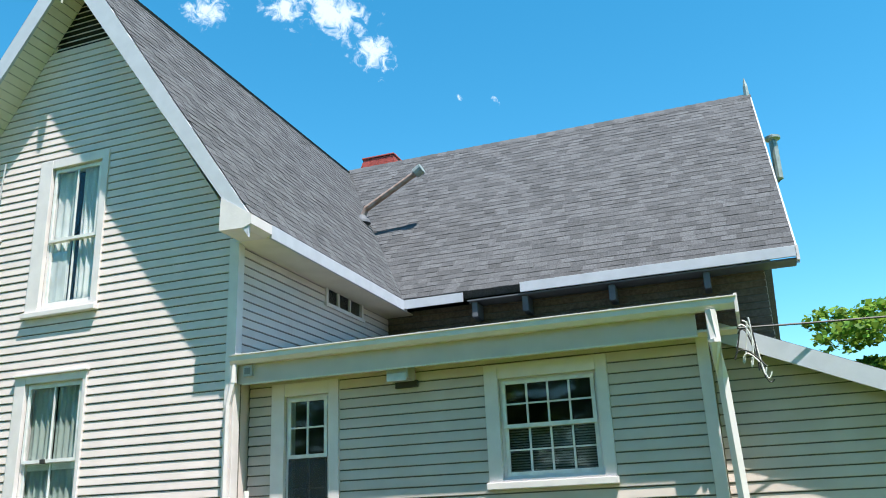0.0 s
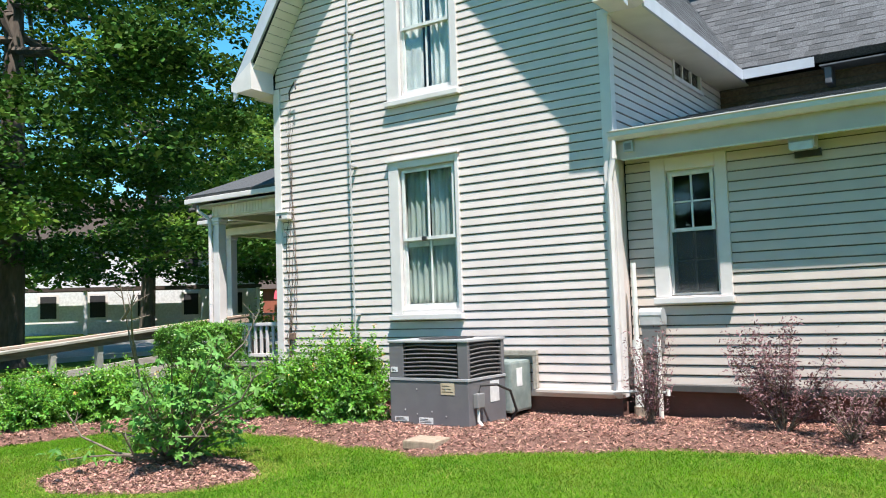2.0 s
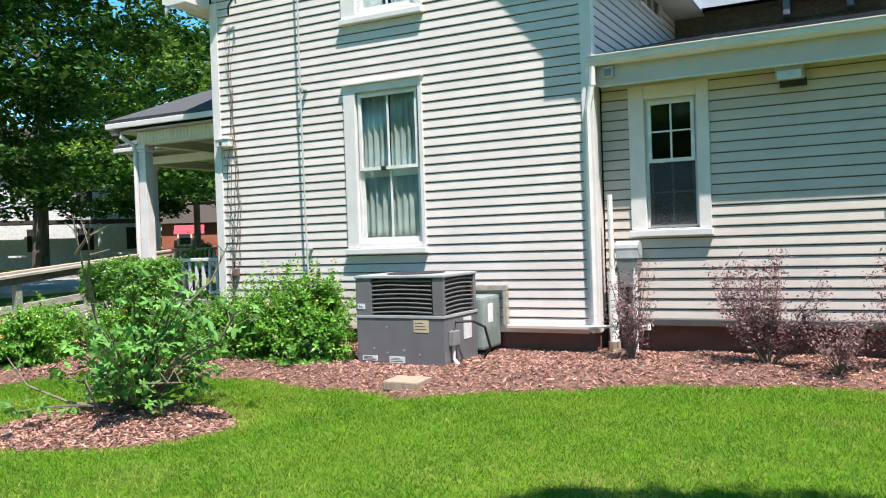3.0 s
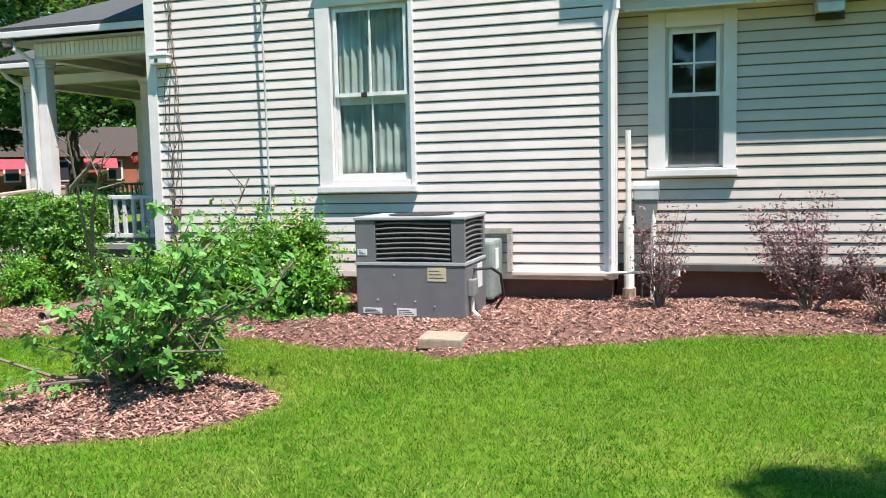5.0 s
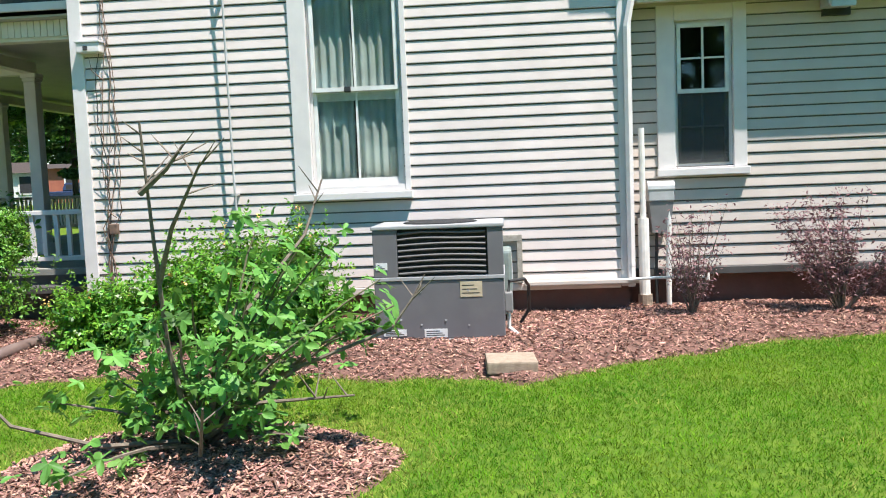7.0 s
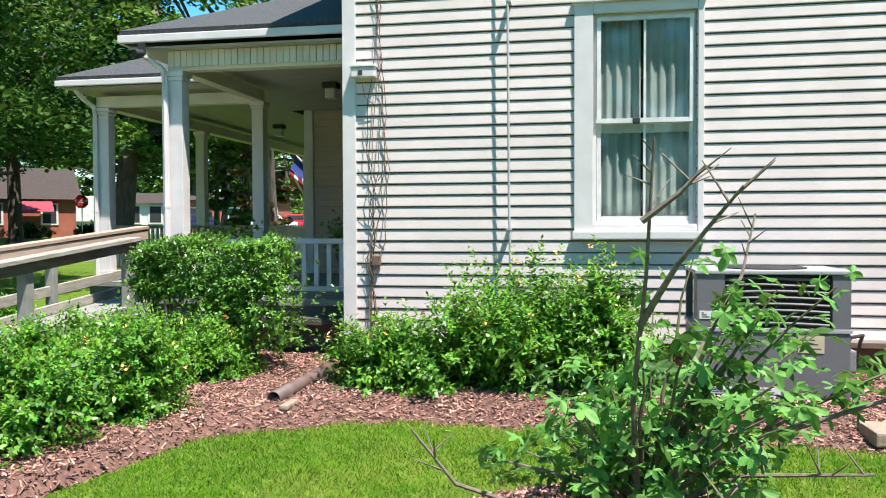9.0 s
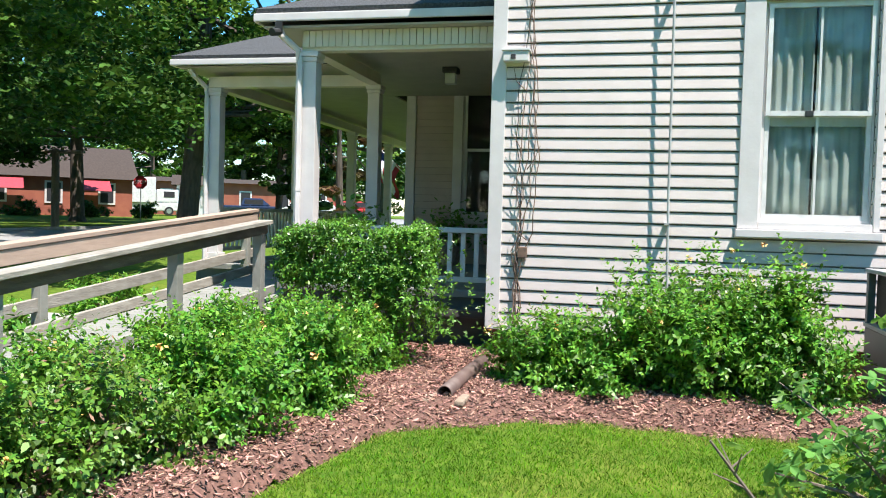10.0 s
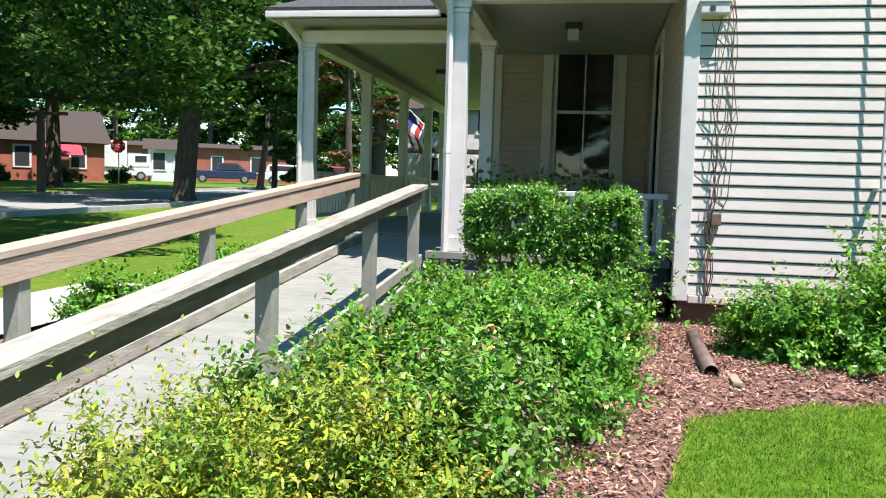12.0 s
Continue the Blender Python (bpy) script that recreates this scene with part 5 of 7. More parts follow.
def column(x, y):
    c = thing("porch_column", "white square porch column with a moulded cap", "column", "porch columns", at=(x, y, PF))
    part("shaft", box(x - 0.075, x + 0.075, y - 0.075, y + 0.075, PF + 0.14, 2.76, bevel=0.008), "trim", c)
    part("base", box(x - 0.095, x + 0.095, y - 0.095, y + 0.095, PF, PF + 0.139, bevel=0.008), "trim", c)
    part("cap", box(x - 0.10, x + 0.10, y - 0.10, y + 0.10, 2.805, 2.86, bevel=0.012), "trim", c)
    part("necking", box(x - 0.088, x + 0.088, y - 0.088, y + 0.088, 2.761, 2.804, bevel=0.01), "trim", c)
    return c


c0 = column(-12.5, 8.45)
for x, y in ((-12.5, 10.5), (-14.7, 10.62), (-14.75, 13.4), (-14.78, 16.1), (-14.8, 18.6), (-14.8, 20.4)):
    copy_thing(c0, pose(x, y, PF))
# beams over the columns, ceiling, roof
for a in ((-12.58, MX0 - 0.04, 8.38, 8.52, 2.862, 3.0), (-12.57, -12.43, 8.521, 10.5, 2.862, 3.0), (-14.78, -12.571, 10.52, 10.66, 2.862, 3.0), (-14.85, -14.69, 10.661, 21.0, 2.862, 3.0)):
    tagged(part("porch_beam", box(*a, bevel=0.005), "soffit"), "cream painted beam over the porch columns", "beam", kind="structure")
bb = tagged(new("beam_beadboard"), "cream beadboard facing on the porch beam", "beadboard", kind="structure")
me = bpy.data.meshes.new("bead")
bm = box(0, 0.062, 8.355, 8.378, 2.895, 3.055, bevel=0.004)
bm.to_mesh(me)
bm.free()
me.materials.append(M["soffit"])
for i in range(29):
    piece("bead", me, bb, Matrix.Translation((-12.56 + i * 0.068, 0, 0)))
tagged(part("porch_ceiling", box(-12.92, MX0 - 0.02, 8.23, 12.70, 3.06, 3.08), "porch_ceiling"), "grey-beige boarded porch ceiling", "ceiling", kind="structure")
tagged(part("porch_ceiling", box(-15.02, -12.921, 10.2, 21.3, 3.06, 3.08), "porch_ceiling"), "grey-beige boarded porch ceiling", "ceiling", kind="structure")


def hip_roof(name, pts_low, pts_high, label):
    bm = bmesh.new()
    lo = [bm.verts.new(p) for p in pts_low]
    hi = [bm.verts.new(p) for p in pts_high]
    for i in range(len(lo) - 1):
        bm.faces.new((lo[i], lo[i + 1], hi[i + 1], hi[i]))
    ob = part(name, bm, "shingle")
    md = ob.modifiers.new("thickness", 'SOLIDIFY')
    md.thickness, md.offset = 0.05, -1
    return tagged(ob, label, "roof", kind="structure")


hip_roof("porch_roof", [(MX0, 8.19, 3.19), (-12.98, 8.19, 3.19), (-12.98, 12.7, 3.19)], [(MX0, 9.6, 3.85), (-11.6, 9.6, 3.85), (-11.6, 12.7, 3.85)], "low grey shingle hip roof over the porch")
hip_roof("porch_roof", [(-12.4, 10.13, 3.15), (-15.07, 10.13, 3.15), (-15.07, 21.3, 3.15)], [(-12.4, 11.9, 3.98), (-13.4, 11.9, 3.98), (-13.4, 21.3, 3.98)], "low grey shingle hip roof over the street porch")
tagged(part("porch_roof_top", box(-11.6, MX0, 9.6, 12.7, 3.83, 3.85), "shingle"), "flat grey shingle top of the porch roof", "roof", kind="structure")
tagged(part("porch_roof_top", box(-13.4, -12.4, 11.9, 21.3, 3.96, 3.98), "shingle"), "flat grey shingle top of the porch roof", "roof", kind="structure")
for a in ((-13.0, MX0 - 0.0, 8.16, 8.20, 3.11, 3.19), (-13.01, -12.97, 8.201, 10.12, 3.11, 3.19), (-15.09, -13.011, 10.10, 10.14, 3.075, 3.15), (-15.10, -15.06, 10.141, 21.3, 3.075, 3.15)):
    tagged(part("porch_fascia", box(*a, bevel=0.01), "trim"), "white gutter board along the porch eave", "fascia", kind="structure")

shingled("porch_shingles", "grey shingle courses on the near slope of the porch roof", (-12.98, 8.19, 3.196), (1, 0, 0), (0, 1.41, 0.66), 2.43, 1.55, 11, clip=lambda p: p.x > -12.9 + (p.y - 8.19) * 0.98)
shingled("porch_shingles", "grey shingle courses on the near slope of the street porch roof", (-15.07, 10.13, 3.156), (1, 0, 0), (0, 1.77, 0.83), 2.1, 1.94, 13, clip=lambda p: p.x > -14.98 + (p.y - 10.13) * 0.945)


def railing(p0, p1, label, z_top=1.17, z_low=0.70, material="plastic_grey"):
    p0, p1 = Vector(p0), Vector(p1)
    d = p1 - p0
    ang = math.degrees(math.atan2(d.y, d.x))
    r = thing("porch_railing", label, "railing", "porch railings", at=(p0.x, p0.y, z_low))
    ln = d.length
    def put(nm, bm):
        bm.transform(pose(p0.x, p0.y, 0, 0, 0, ang))
        return part(nm, bm, "trim", r)
    put("top_rail", box(0, ln, -0.035, 0.035, z_top - 0.05, z_top, bevel=0.008))
    put("bottom_rail", box(0, ln, -0.025, 0.025, z_low - 0.05, z_low, bevel=0.006))
    k = int(ln / 0.125)
    for i in range(k):
        x = (i + 0.5) * ln / k
        put("baluster", box(x - 0.022, x + 0.022, -0.015, 0.015, z_low + 0.001, z_top - 0.051))
    return r


railing((-12.41, 8.45), (MX0 - 0.05, 8.45), "pale grey porch railing with flat balusters")
railing((-14.74, 10.73), (-14.75, 13.3), "white porch railing with square balusters", 1.32, 0.78)
railing((-14.75, 13.5), (-14.78, 16.0), "white porch railing with square balusters", 1.32, 0.78)
railing((-14.78, 16.2), (-14.8, 18.5), "white porch railing with square balusters", 1.32, 0.78)
downspout("downspout", "white downspout bracketed to the porch column", [(-12.75, 8.20, 3.08), (-12.72, 8.22, 2.98), (-12.60, 8.33, 2.86), (-12.585, 8.34, 2.7), (-12.585, 8.34, 1.5), (-12.585, 8.34, 0.3)], 0.034)
downspout("downspout", "white downspout on the street porch column", [(-14.9, 10.25, 3.06), (-14.86, 10.3, 2.98), (-14.8, 10.5, 2.86), (-14.79, 10.51, 2.7), (-14.79, 10.51, 1.5), (-14.79, 10.51, 0.6)], 0.034)
# porch lamps, camera on the eave, pots
for x, y in ((-11.54, 10.45), (-13.75, 14.3)):
    pl = thing("porch_lamp", "small black ceiling lamp with frosted glass", "lamp", "porch lamps", at=(x, y, 3.06))
    part("canopy", box(x - 0.09, x + 0.09, y - 0.09, y + 0.09, 2.99, 3.058, bevel=0.01), "black_metal", pl)
    part("shade", box(x - 0.065, x + 0.065, y - 0.065, y + 0.065, 2.86, 2.99, bevel=0.015), "lamp_glass", pl)
sc = thing("security_camera", "black dome camera under the porch eave", "camera", at=(-12.72, 8.15, 3.0))
part("bracket", box(-12.76, -12.69, 8.135, 8.16, 2.98, 3.10), "black_metal", sc)
part("body", tube([(-12.72, 8.14, 3.0), (-12.75, 8.05, 2.98)], [0.035, 0.04], 10), "black_metal", sc)
for i, (x, y, s) in enumerate(((-11.9, 12.3, 0.2), (-11.2, 12.2, 0.24), (-12.2, 9.0, 0.16))):
    pp = thing("potted_plant", "dark leafy plant in a pot on the porch floor", "potted plant", "porch plants", at=(x, y, PF))
    part("pot", lathe([(s * 0.6, 0.001), (s * 0.75, 0.15), (s, 0.32), (s * 0.9, 0.32), (s * 0.8, 0.28)], (x, y, PF)), "rust", pp)
    rg = np.random.default_rng(60 + i)
    cc = rg.normal(size=(350, 3)) * np.array([0.17, 0.17, 0.14]) + np.array([x, y, PF + 0.55])
    numpy_mesh("foliage", leaf_quads(cc, 0.08, rg), 4, "leaf_box", pp)
# flag leaning from a column
fl = thing("flag", "striped flag with a blue canton on an angled pole", "flag", at=(-14.9, 18.6, 2.6))
part("pole", tube([(-14.88, 18.6, 2.35), (-15.95, 18.9, 3.3)], 0.014, 8), "white_pipe", fl)
for i in range(7):
    bm = bmesh.new()
    g = []
    for s in range(9):
        t0, t1 = i / 7, (i + 1) / 7
        px, pz = -15.15 - 0.75 * (1 - t0), 2.57 + 0.67 * (1 - t0)
        qx, qz = -15.15 - 0.75 * (1 - t1), 2.57 + 0.67 * (1 - t1)
        dx, dn = 0.05 * math.sin(s * 0.9 + i * 0.3), s * 0.10
        g.append((bm.verts.new((px + dx, 18.75 + dx, pz - dn)), bm.verts.new((qx + dx, 18.75 + dx, qz - dn))))
    for a, b in zip(g, g[1:]):
        bm.faces.new((a[0], b[0], b[1], a[1]))
    part("stripe", bm, "flag_red" if i % 2 == 0 else "flag_white", fl)
bm = bmesh.new()
g = []
for s in range(5):
    dx = 0.05 * math.sin(s * 0.9) - 0.01
    g.append((bm.verts.new((-15.91 + dx, 18.735 + dx, 3.25 - s * 0.10)), bm.verts.new((-15.5 + dx, 18.735 + dx, 2.88 - s * 0.10))))
for a, b in zip(g, g[1:]):
    bm.faces.new((a[0], b[0], b[1], a[1]))
part("canton", bm, "flag_blue", fl)
fl.location += Vector((0.0, 1.8, -0.1))

# ---- ramp ----
RN, RF = -12.80, -14.05
DF = RF + 0.26
deck_z = lambda y: 0.10 + 0.0755 * (y - 4.2)
rail_n = lambda y: 0.855 + 0.088 * (y - 4.2)
rail_f = lambda y: 0.83 + 0.078 * (y - 4.3)
ramp = thing("wheelchair_ramp", "timber ramp with weathered handrails climbing to the porch", "ramp", at=(-13.4, 6.0, 0.0))


def slanted(nm, x0, x1, y0, y1, f, t0, t1, material, label=""):
    bm = bmesh.new()
    hexa(bm, [(x0, y0, f(y0) + t0), (x1, y0, f(y0) + t0), (x1, y1, f(y1) + t0), (x0, y1, f(y1) + t0), (x0, y0, f(y0) + t1), (x1, y0, f(y0) + t1), (x1, y1, f(y1) + t1), (x0, y1, f(y1) + t1)])
    bmesh.ops.bevel(bm, geom=bm.edges[:], offset=0.004, segments=1, affect='EDGES')
    return part(nm, bm, material, ramp, label)


k = 58
for i in range(k):
    y0 = 2.9 + i * (10.44 - 2.9) / k
    slanted("deck_board", DF + 0.03, RN - 0.03, y0, y0 + (10.44 - 2.9) / k - 0.004, deck_z, -0.04, 0.0, "deck")
for x in (RN, RF):
    slanted("rim_joist", (DF if x == RF else x) - 0.02, (DF if x == RF else x) + 0.02, 3.0, 10.42, deck_z, -0.16, -0.02, "wood_grey")
    slanted("kick_board", x - 0.018, x + 0.018, 0.2 if x == RF else 1.2, 10.40 if x == RF else 8.3, deck_z, 0.13 if x == RF else 0.05, 0.24 if x == RF else 0.14, "wood" if x == RF else "wood_grey")
slanted("curb_board", DF - 0.02, DF + 0.022, 2.9, 10.40, deck_z, 0.004, 0.10, "wood")
slanted("hand_rail", RN - 0.04, RN + 0.105, 0.4, 8.05, rail_n, -0.038, 0.0, "wood", "weathered brown handrail cap")
# cap's shadow on this face is painted in by the darker timber
slanted("rail_face", RN + 0.026, RN + 0.055, 0.4, 8.04, rail_n, -0.13, -0.042, "wood_shaded")
slanted("hand_rail", RF - 0.075, RF + 0.075, -0.5, 10.4, rail_f, -0.04, 0.0, "wood_new", "pinkish timber handrail cap")
slanted("rail_face", RF + 0.03, RF + 0.065, -0.5, 10.39, rail_f, -0.17, -0.045, "wood_new")
for x, ys, f in ((RN, (0.6, 2.45, 4.6, 6.5, 7.97), rail_n), (RF, (0.4, 2.4, 4.45, 6.53, 8.55, 10.2), rail_f)):
    for y in ys:
        part("post", box(x - 0.045, x + 0.045, y - 0.045, y + 0.045, -0.05, f(y) - 0.042, bevel=0.006), "wood_grey", ramp)
# concrete approach at the ramp's foot
tagged(part("approach_slab", box(DF - 0.02, RN + 0.1, -6.0, 3.0, -0.05, 0.012, bevel=0.004), "concrete"), "pale concrete slab leading to the ramp", "pavement", kind="structure")

# ---- packaged cooling unit ----
AX0, AX1, AY0, AY1 = -7.63, -6.62, 6.63, 7.37
ac = thing("air_conditioner", "grey packaged air conditioner with a louvred coil guard on a pad", "air conditioner", at=((AX0 + AX1) / 2, 7.0, 0.07))
part("pad", box(AX0 - 0.03, AX1 + 0.03, AY0 - 0.03, AY1 + 0.03, 0.03, 0.085, bevel=0.008), "ac_light", ac, "pale base pan")
part("lower_panel", box(AX0, AX1, AY0, AY1, 0.087, 0.545, bevel=0.01), "ac", ac)
part("divider", box(AX0 - 0.008, AX1 + 0.008, AY0 - 0.008, AY1 + 0.008, 0.546, 0.575, bevel=0.004), "ac_light", ac)
part("top_cover", box(AX0 - 0.012, AX1 + 0.012, AY0 - 0.012, AY1 + 0.012, 0.945, 0.975, bevel=0.008), "ac_light", ac)
part("corner_panel", box(AX0, AX0 + 0.19, AY0, AY0 + 0.2, 0.576, 0.944, bevel=0.006), "ac", ac)
for a in ((AX1 - 0.12, AX1, AY0, AY0 + 0.05), (AX1 - 0.05, AX1, AY1 - 0.06, AY1), (AX0, AX0 + 0.05, AY1 - 0.06, AY1)):
    part("corner_post", box(*a, 0.576, 0.944, bevel=0.005), "ac", ac)
part("coil", box(AX0 + 0.06, AX1 - 0.045, AY0 + 0.045, AY1 - 0.05, 0.58, 0.94), "coil", ac)
for i in range(8):
    z = 0.60 + i * 0.044
    bow = lambda s: 0.012 * math.sin(s * math.pi)
    pts = [(AX0 + 0.195 + (AX1 - AX0 - 0.33) * s, AY0 + 0.012, z + bow(s) + (0.005 * math.sin(7 * s) if i > 5 else 0)) for s in np.linspace(0, 1, 9)]
    part("louvre", tube(pts, 0.010, 6), "slat", ac)
    pts = [(AX1 - 0.012, AY0 + 0.06 + (AY1 - AY0 - 0.13) * s, z + bow(s)) for s in np.linspace(0, 1, 7)]
    part("louvre", tube(pts, 0.010, 6), "slat", ac)
part("fan_guard", lathe([(0.30, 0), (0.30, 0.006), (0.27, 0.012), (0.05, 0.014), (0.0301, 0.012)], ((AX0 + AX1) / 2, 7.0, 0.976), 24), "coil", ac)
for a, m_, z0, z1 in (((AX0 + 0.67, AX0 + 0.84), "sticker", 0.41, 0.53), ((AX0 + 0.38, AX0 + 0.56), "sticker_w", 0.10, 0.165), ((AX0 + 0.06, AX0 + 0.24), "sticker_w", 0.115, 0.165), ((AX0 + 0.02, AX0 + 0.11), "sticker_w", 0.635, 0.69)):
    lb = part("label_plate", box(a[0], a[1], AY0 - 0.004, AY0 + 0.002, z0, z1), m_, ac)
    for j in range(3):
        zz = z0 + (z1 - z0) * (0.25 + 0.25 * j)
        part("print_bar", box(a[0] + 0.015, a[1] - 0.02 - 0.02 * j, AY0 - 0.0052, AY0 - 0.0035, zz - 0.003, zz + 0.003), "ink", lb)
for x, z in ((0.36, 0.46), (0.36, 0.2), (0.73, 0.46), (0.73, 0.19), (0.2, 0.24), (0.55, 0.23)):
    part("screw", tube([(AX0 + x, AY0 - 0.006, z), (AX0 + x, AY0 + 0.004, z)], 0.008, 8), "ac_light", ac)
part("valve_box", box(AX1 + 0.001, AX1 + 0.06, AY0 + 0.08, AY0 + 0.22, 0.27, 0.42, bevel=0.01), "plastic_dark", ac)
part("line_pipe", tube([(AX1 + 0.03, AY0 + 0.15, 0.42), (AX1 + 0.04, AY0 + 0.17, 0.5), (AX1 + 0.16, AY0 + 0.3, 0.5), (AX1 + 0.2, AY0 + 0.5, 0.42), (AX1 + 0.2, AY0 + 0.62, 0.2), (AX1 + 0.12, AY0 + 0.62, 0.08)], 0.014, 8), "wire", ac)
part("line_pipe", tube([(AX1 + 0.03, AY0 + 0.13, 0.28), (AX1 + 0.03, AY0 + 0.13, 0.14), (AX1 + 0.12, AY0 + 0.1, 0.07)], 0.016, 8), "white_pipe", ac)
part("side_label", box(AX1 - 0.002, AX1 + 0.004, AY0 + 0.42, AY0 + 0.60, 0.3, 0.52), "sticker_w", ac)
# duct from the unit into the wall, framed in boards
du = thing("metal_duct", "dented galvanised duct entering the wall through a timber frame", "duct", at=(-6.6, 7.65, 0.1))
part("duct_body", box(-6.95, -6.55, 7.38, 7.83, 0.14, 0.70, bevel=0.03), "galv", du)
part("patch", box(-6.555, -6.546, 7.5, 7.62, 0.42, 0.62, bevel=0.003), "sticker_w", du)
part("frame_board", box(-6.98, -6.45, 7.78, 7.835, 0.74, 0.80, bevel=0.006), "wood", du)
part("frame_board", box(-6.50, -6.45, 7.78, 7.835, 0.36, 0.739, bevel=0.006), "wood", du)
tagged(part("ledge_board", box(-6.44, MX1 + 0.05, 7.72, 7.83, 0.335, 0.375, bevel=0.008), "siding_wing"), "weathered cream ledge board above the foundation", "ledge", kind="structure")
# paver
pv = tagged(part("paver_block", box(-6.76, -6.42, 5.69, 5.99, 0.015, 0.10, bevel=0.012), "paver"), "tan concrete paver lying at the edge of the mulch", "paver")
pv.matrix_world = Matrix.Translation((-6.59, 5.84, 0)) @ pose(0, 0, 0, 1, 1, 4) @ Matrix.Translation((6.59, -5.84, 0))
# meter, pipes
mt = thing("electric_meter", "grey meter box with a rounded hood on the siding", "meter", at=(-5.17, 8.05, 0.75))
part("hood", tube([(-5.29, 8.02, 1.16), (-5.05, 8.02, 1.16)], 0.075, 14), "plastic_grey", mt, "pale rounded hood")
part("hood_face", box(-5.285, -5.055, 7.95, 8.14, 1.05, 1.16, bevel=0.01), "plastic_grey", mt)
bm = bmesh.new()
hexa(bm, [(-5.25, 7.98, 0.76), (-5.10, 7.98, 0.76), (-5.10, 8.14, 0.76), (-5.25, 8.14, 0.76), (-5.28, 7.96, 1.048), (-5.06, 7.96, 1.048), (-5.06, 8.14, 1.048), (-5.28, 8.14, 1.048)])
part("box", bm, "plastic_dark", mt)
part("conduit", tube([(-5.10, 7.99, 1.0), (-5.11, 7.99, 0.5), (-5.11, 7.99, 0.03)], 0.024, 10), "white_pipe", mt)
part("conduit", tube([(-5.20, 8.06, 0.77), (-5.21, 8.06, 0.4), (-5.21, 8.04, 0.05)], 0.015, 8), "wire", mt)
pp = thing("drain_standpipe", "white plastic standpipe with a collar beside the corner", "pipe", at=(-5.33, 7.95, 0.06))
part("pipe", tube([(-5.34, 7.98, 1.72), (-5.335, 7.98, 0.9)], 0.028, 10), "white_pipe", pp)
part("pipe", tube([(-5.335, 7.98, 0.9), (-5.33, 7.97, 0.08)], 0.05, 12), "white_pipe", pp)
part("collar", tube([(-5.33, 7.97, 0.2), (-5.33, 7.97, 0.06)], 0.065, 12), "paver", pp)
tp = thing("water_pipe", "thin cream pipe running along the foundation", "pipe", at=(-5.2, 7.7, 0.4))
part("pipe", tube([(-5.6, 7.75, 0.36), (-5.3, 7.68, 0.385), (-4.87, 7.55, 0.40)], 0.014, 8), "white_pipe", tp)
part("elbow", tube([(-4.87, 7.55, 0.37), (-4.87, 7.55, 0.43)], 0.022, 8), "white_pipe", tp)
# wall lamp and small camera box under the wing eave
fl2 = thing("flood_lamp", "white box floodlight under the wing eave", "wall lamp", at=(-3.56, 8.05, 2.77))
part("housing", box(-3.70, -3.46, 7.93, 8.15, 2.72, 2.86, bevel=0.015), "plastic_grey", fl2)
part("lens", box(-3.685, -3.475, 7.915, 7.931, 2.70, 2.78, bevel=0.004), "lamp_glass", fl2)
part("plate", box(-3.68, -3.44, 8.12, 8.168, 2.66, 2.73), "black_metal", fl2)
jb = thing("junction_box", "small grey outlet box on the wing fascia", "outlet box", at=(-5.25, 7.86, 2.98))
part("box", box(-5.33, -5.22, 7.83, 7.871, 2.90, 3.02, bevel=0.008), "plastic_grey", jb)
part("cover", box(-5.31, -5.24, 7.822, 7.829, 2.92, 2.99, bevel=0.003), "plastic_dark", jb)
# conduit on the gable wall
cd = thing("wall_conduit", "thin pale grey pipe standing off the gable wall", "conduit", at=(-9.02, 7.8, 0.5))
part("pipe", tube([(-9.04, 7.735, 0.45), (-9.06, 7.735, 1.5), (-9.07, 7.735, 3.2), (-9.06, 7.735, 5.4), (-9.02, 7.735, 6.05)], 0.011, 8), "plastic_grey", cd)
for z in (1.25, 3.2, 5.0):
    part("clip", box(-9.085, -9.045, 7.72, 7.845, z, z + 0.02), "plastic_grey", cd)
# service box and dead vine at the gable corner
sb = thing("service_box", "white weathered service box on the corner of the gable", "service box", at=(-10.36, 7.78, 2.64))
part("box", box(-10.47, -10.25, 7.74, 7.85, 2.61, 2.70, bevel=0.01), "trim", sb)
part("lid", box(-10.48, -10.24, 7.73, 7.86, 2.70, 2.72, bevel=0.004), "trim", sb)
part("knockout", box(-10.40, -10.36, 7.733, 7.742, 2.63, 2.67), "ink", sb)
vi = thing("dead_vine", "bundle of dead brown vine and cable up the siding", "vine", at=(-10.3, 7.82, 0.3))
rv = random.Random(11)
for i in range(5):
    pts, x = [], -10.28 + 0.02 * i
    z = 0.35
    while z < 4.35 - 0.25 * (i % 3):
        pts.append((x + 0.05 * math.sin(z * 2.3 + i) + rv.uniform(-0.02, 0.02) - (0.06 if z < 1 else 0), 7.815 + rv.uniform(-0.02, 0.01), z))
        z += 0.16
    part("stem", tube(pts, [0.0055 - 0.0035 * j / len(pts) for j in range(len(pts))], 5), "dead_vine" if i else "wire", vi)
for i in range(7):
    z = rv.uniform(0.5, 2.4)
    p = Vector((-10.27 + rv.uniform(-0.05, 0.07), 7.81, z))
    part("twig", tube([p, p + Vector((rv.uniform(-0.1, 0.1), -0.03, 0.08)), p + Vector((rv.uniform(-0.12, 0.12), -0.02, 0.2))], [0.005, 0.004, 0.002], 4), "dead_vine", vi)
part("service_loop", tube([(-10.22, 7.8, 4.30), (-10.18, 7.76, 4.40), (-10.05, 7.74, 4.52), (-10.02, 7.72, 4.40)], 0.012, 6), "wire", vi)
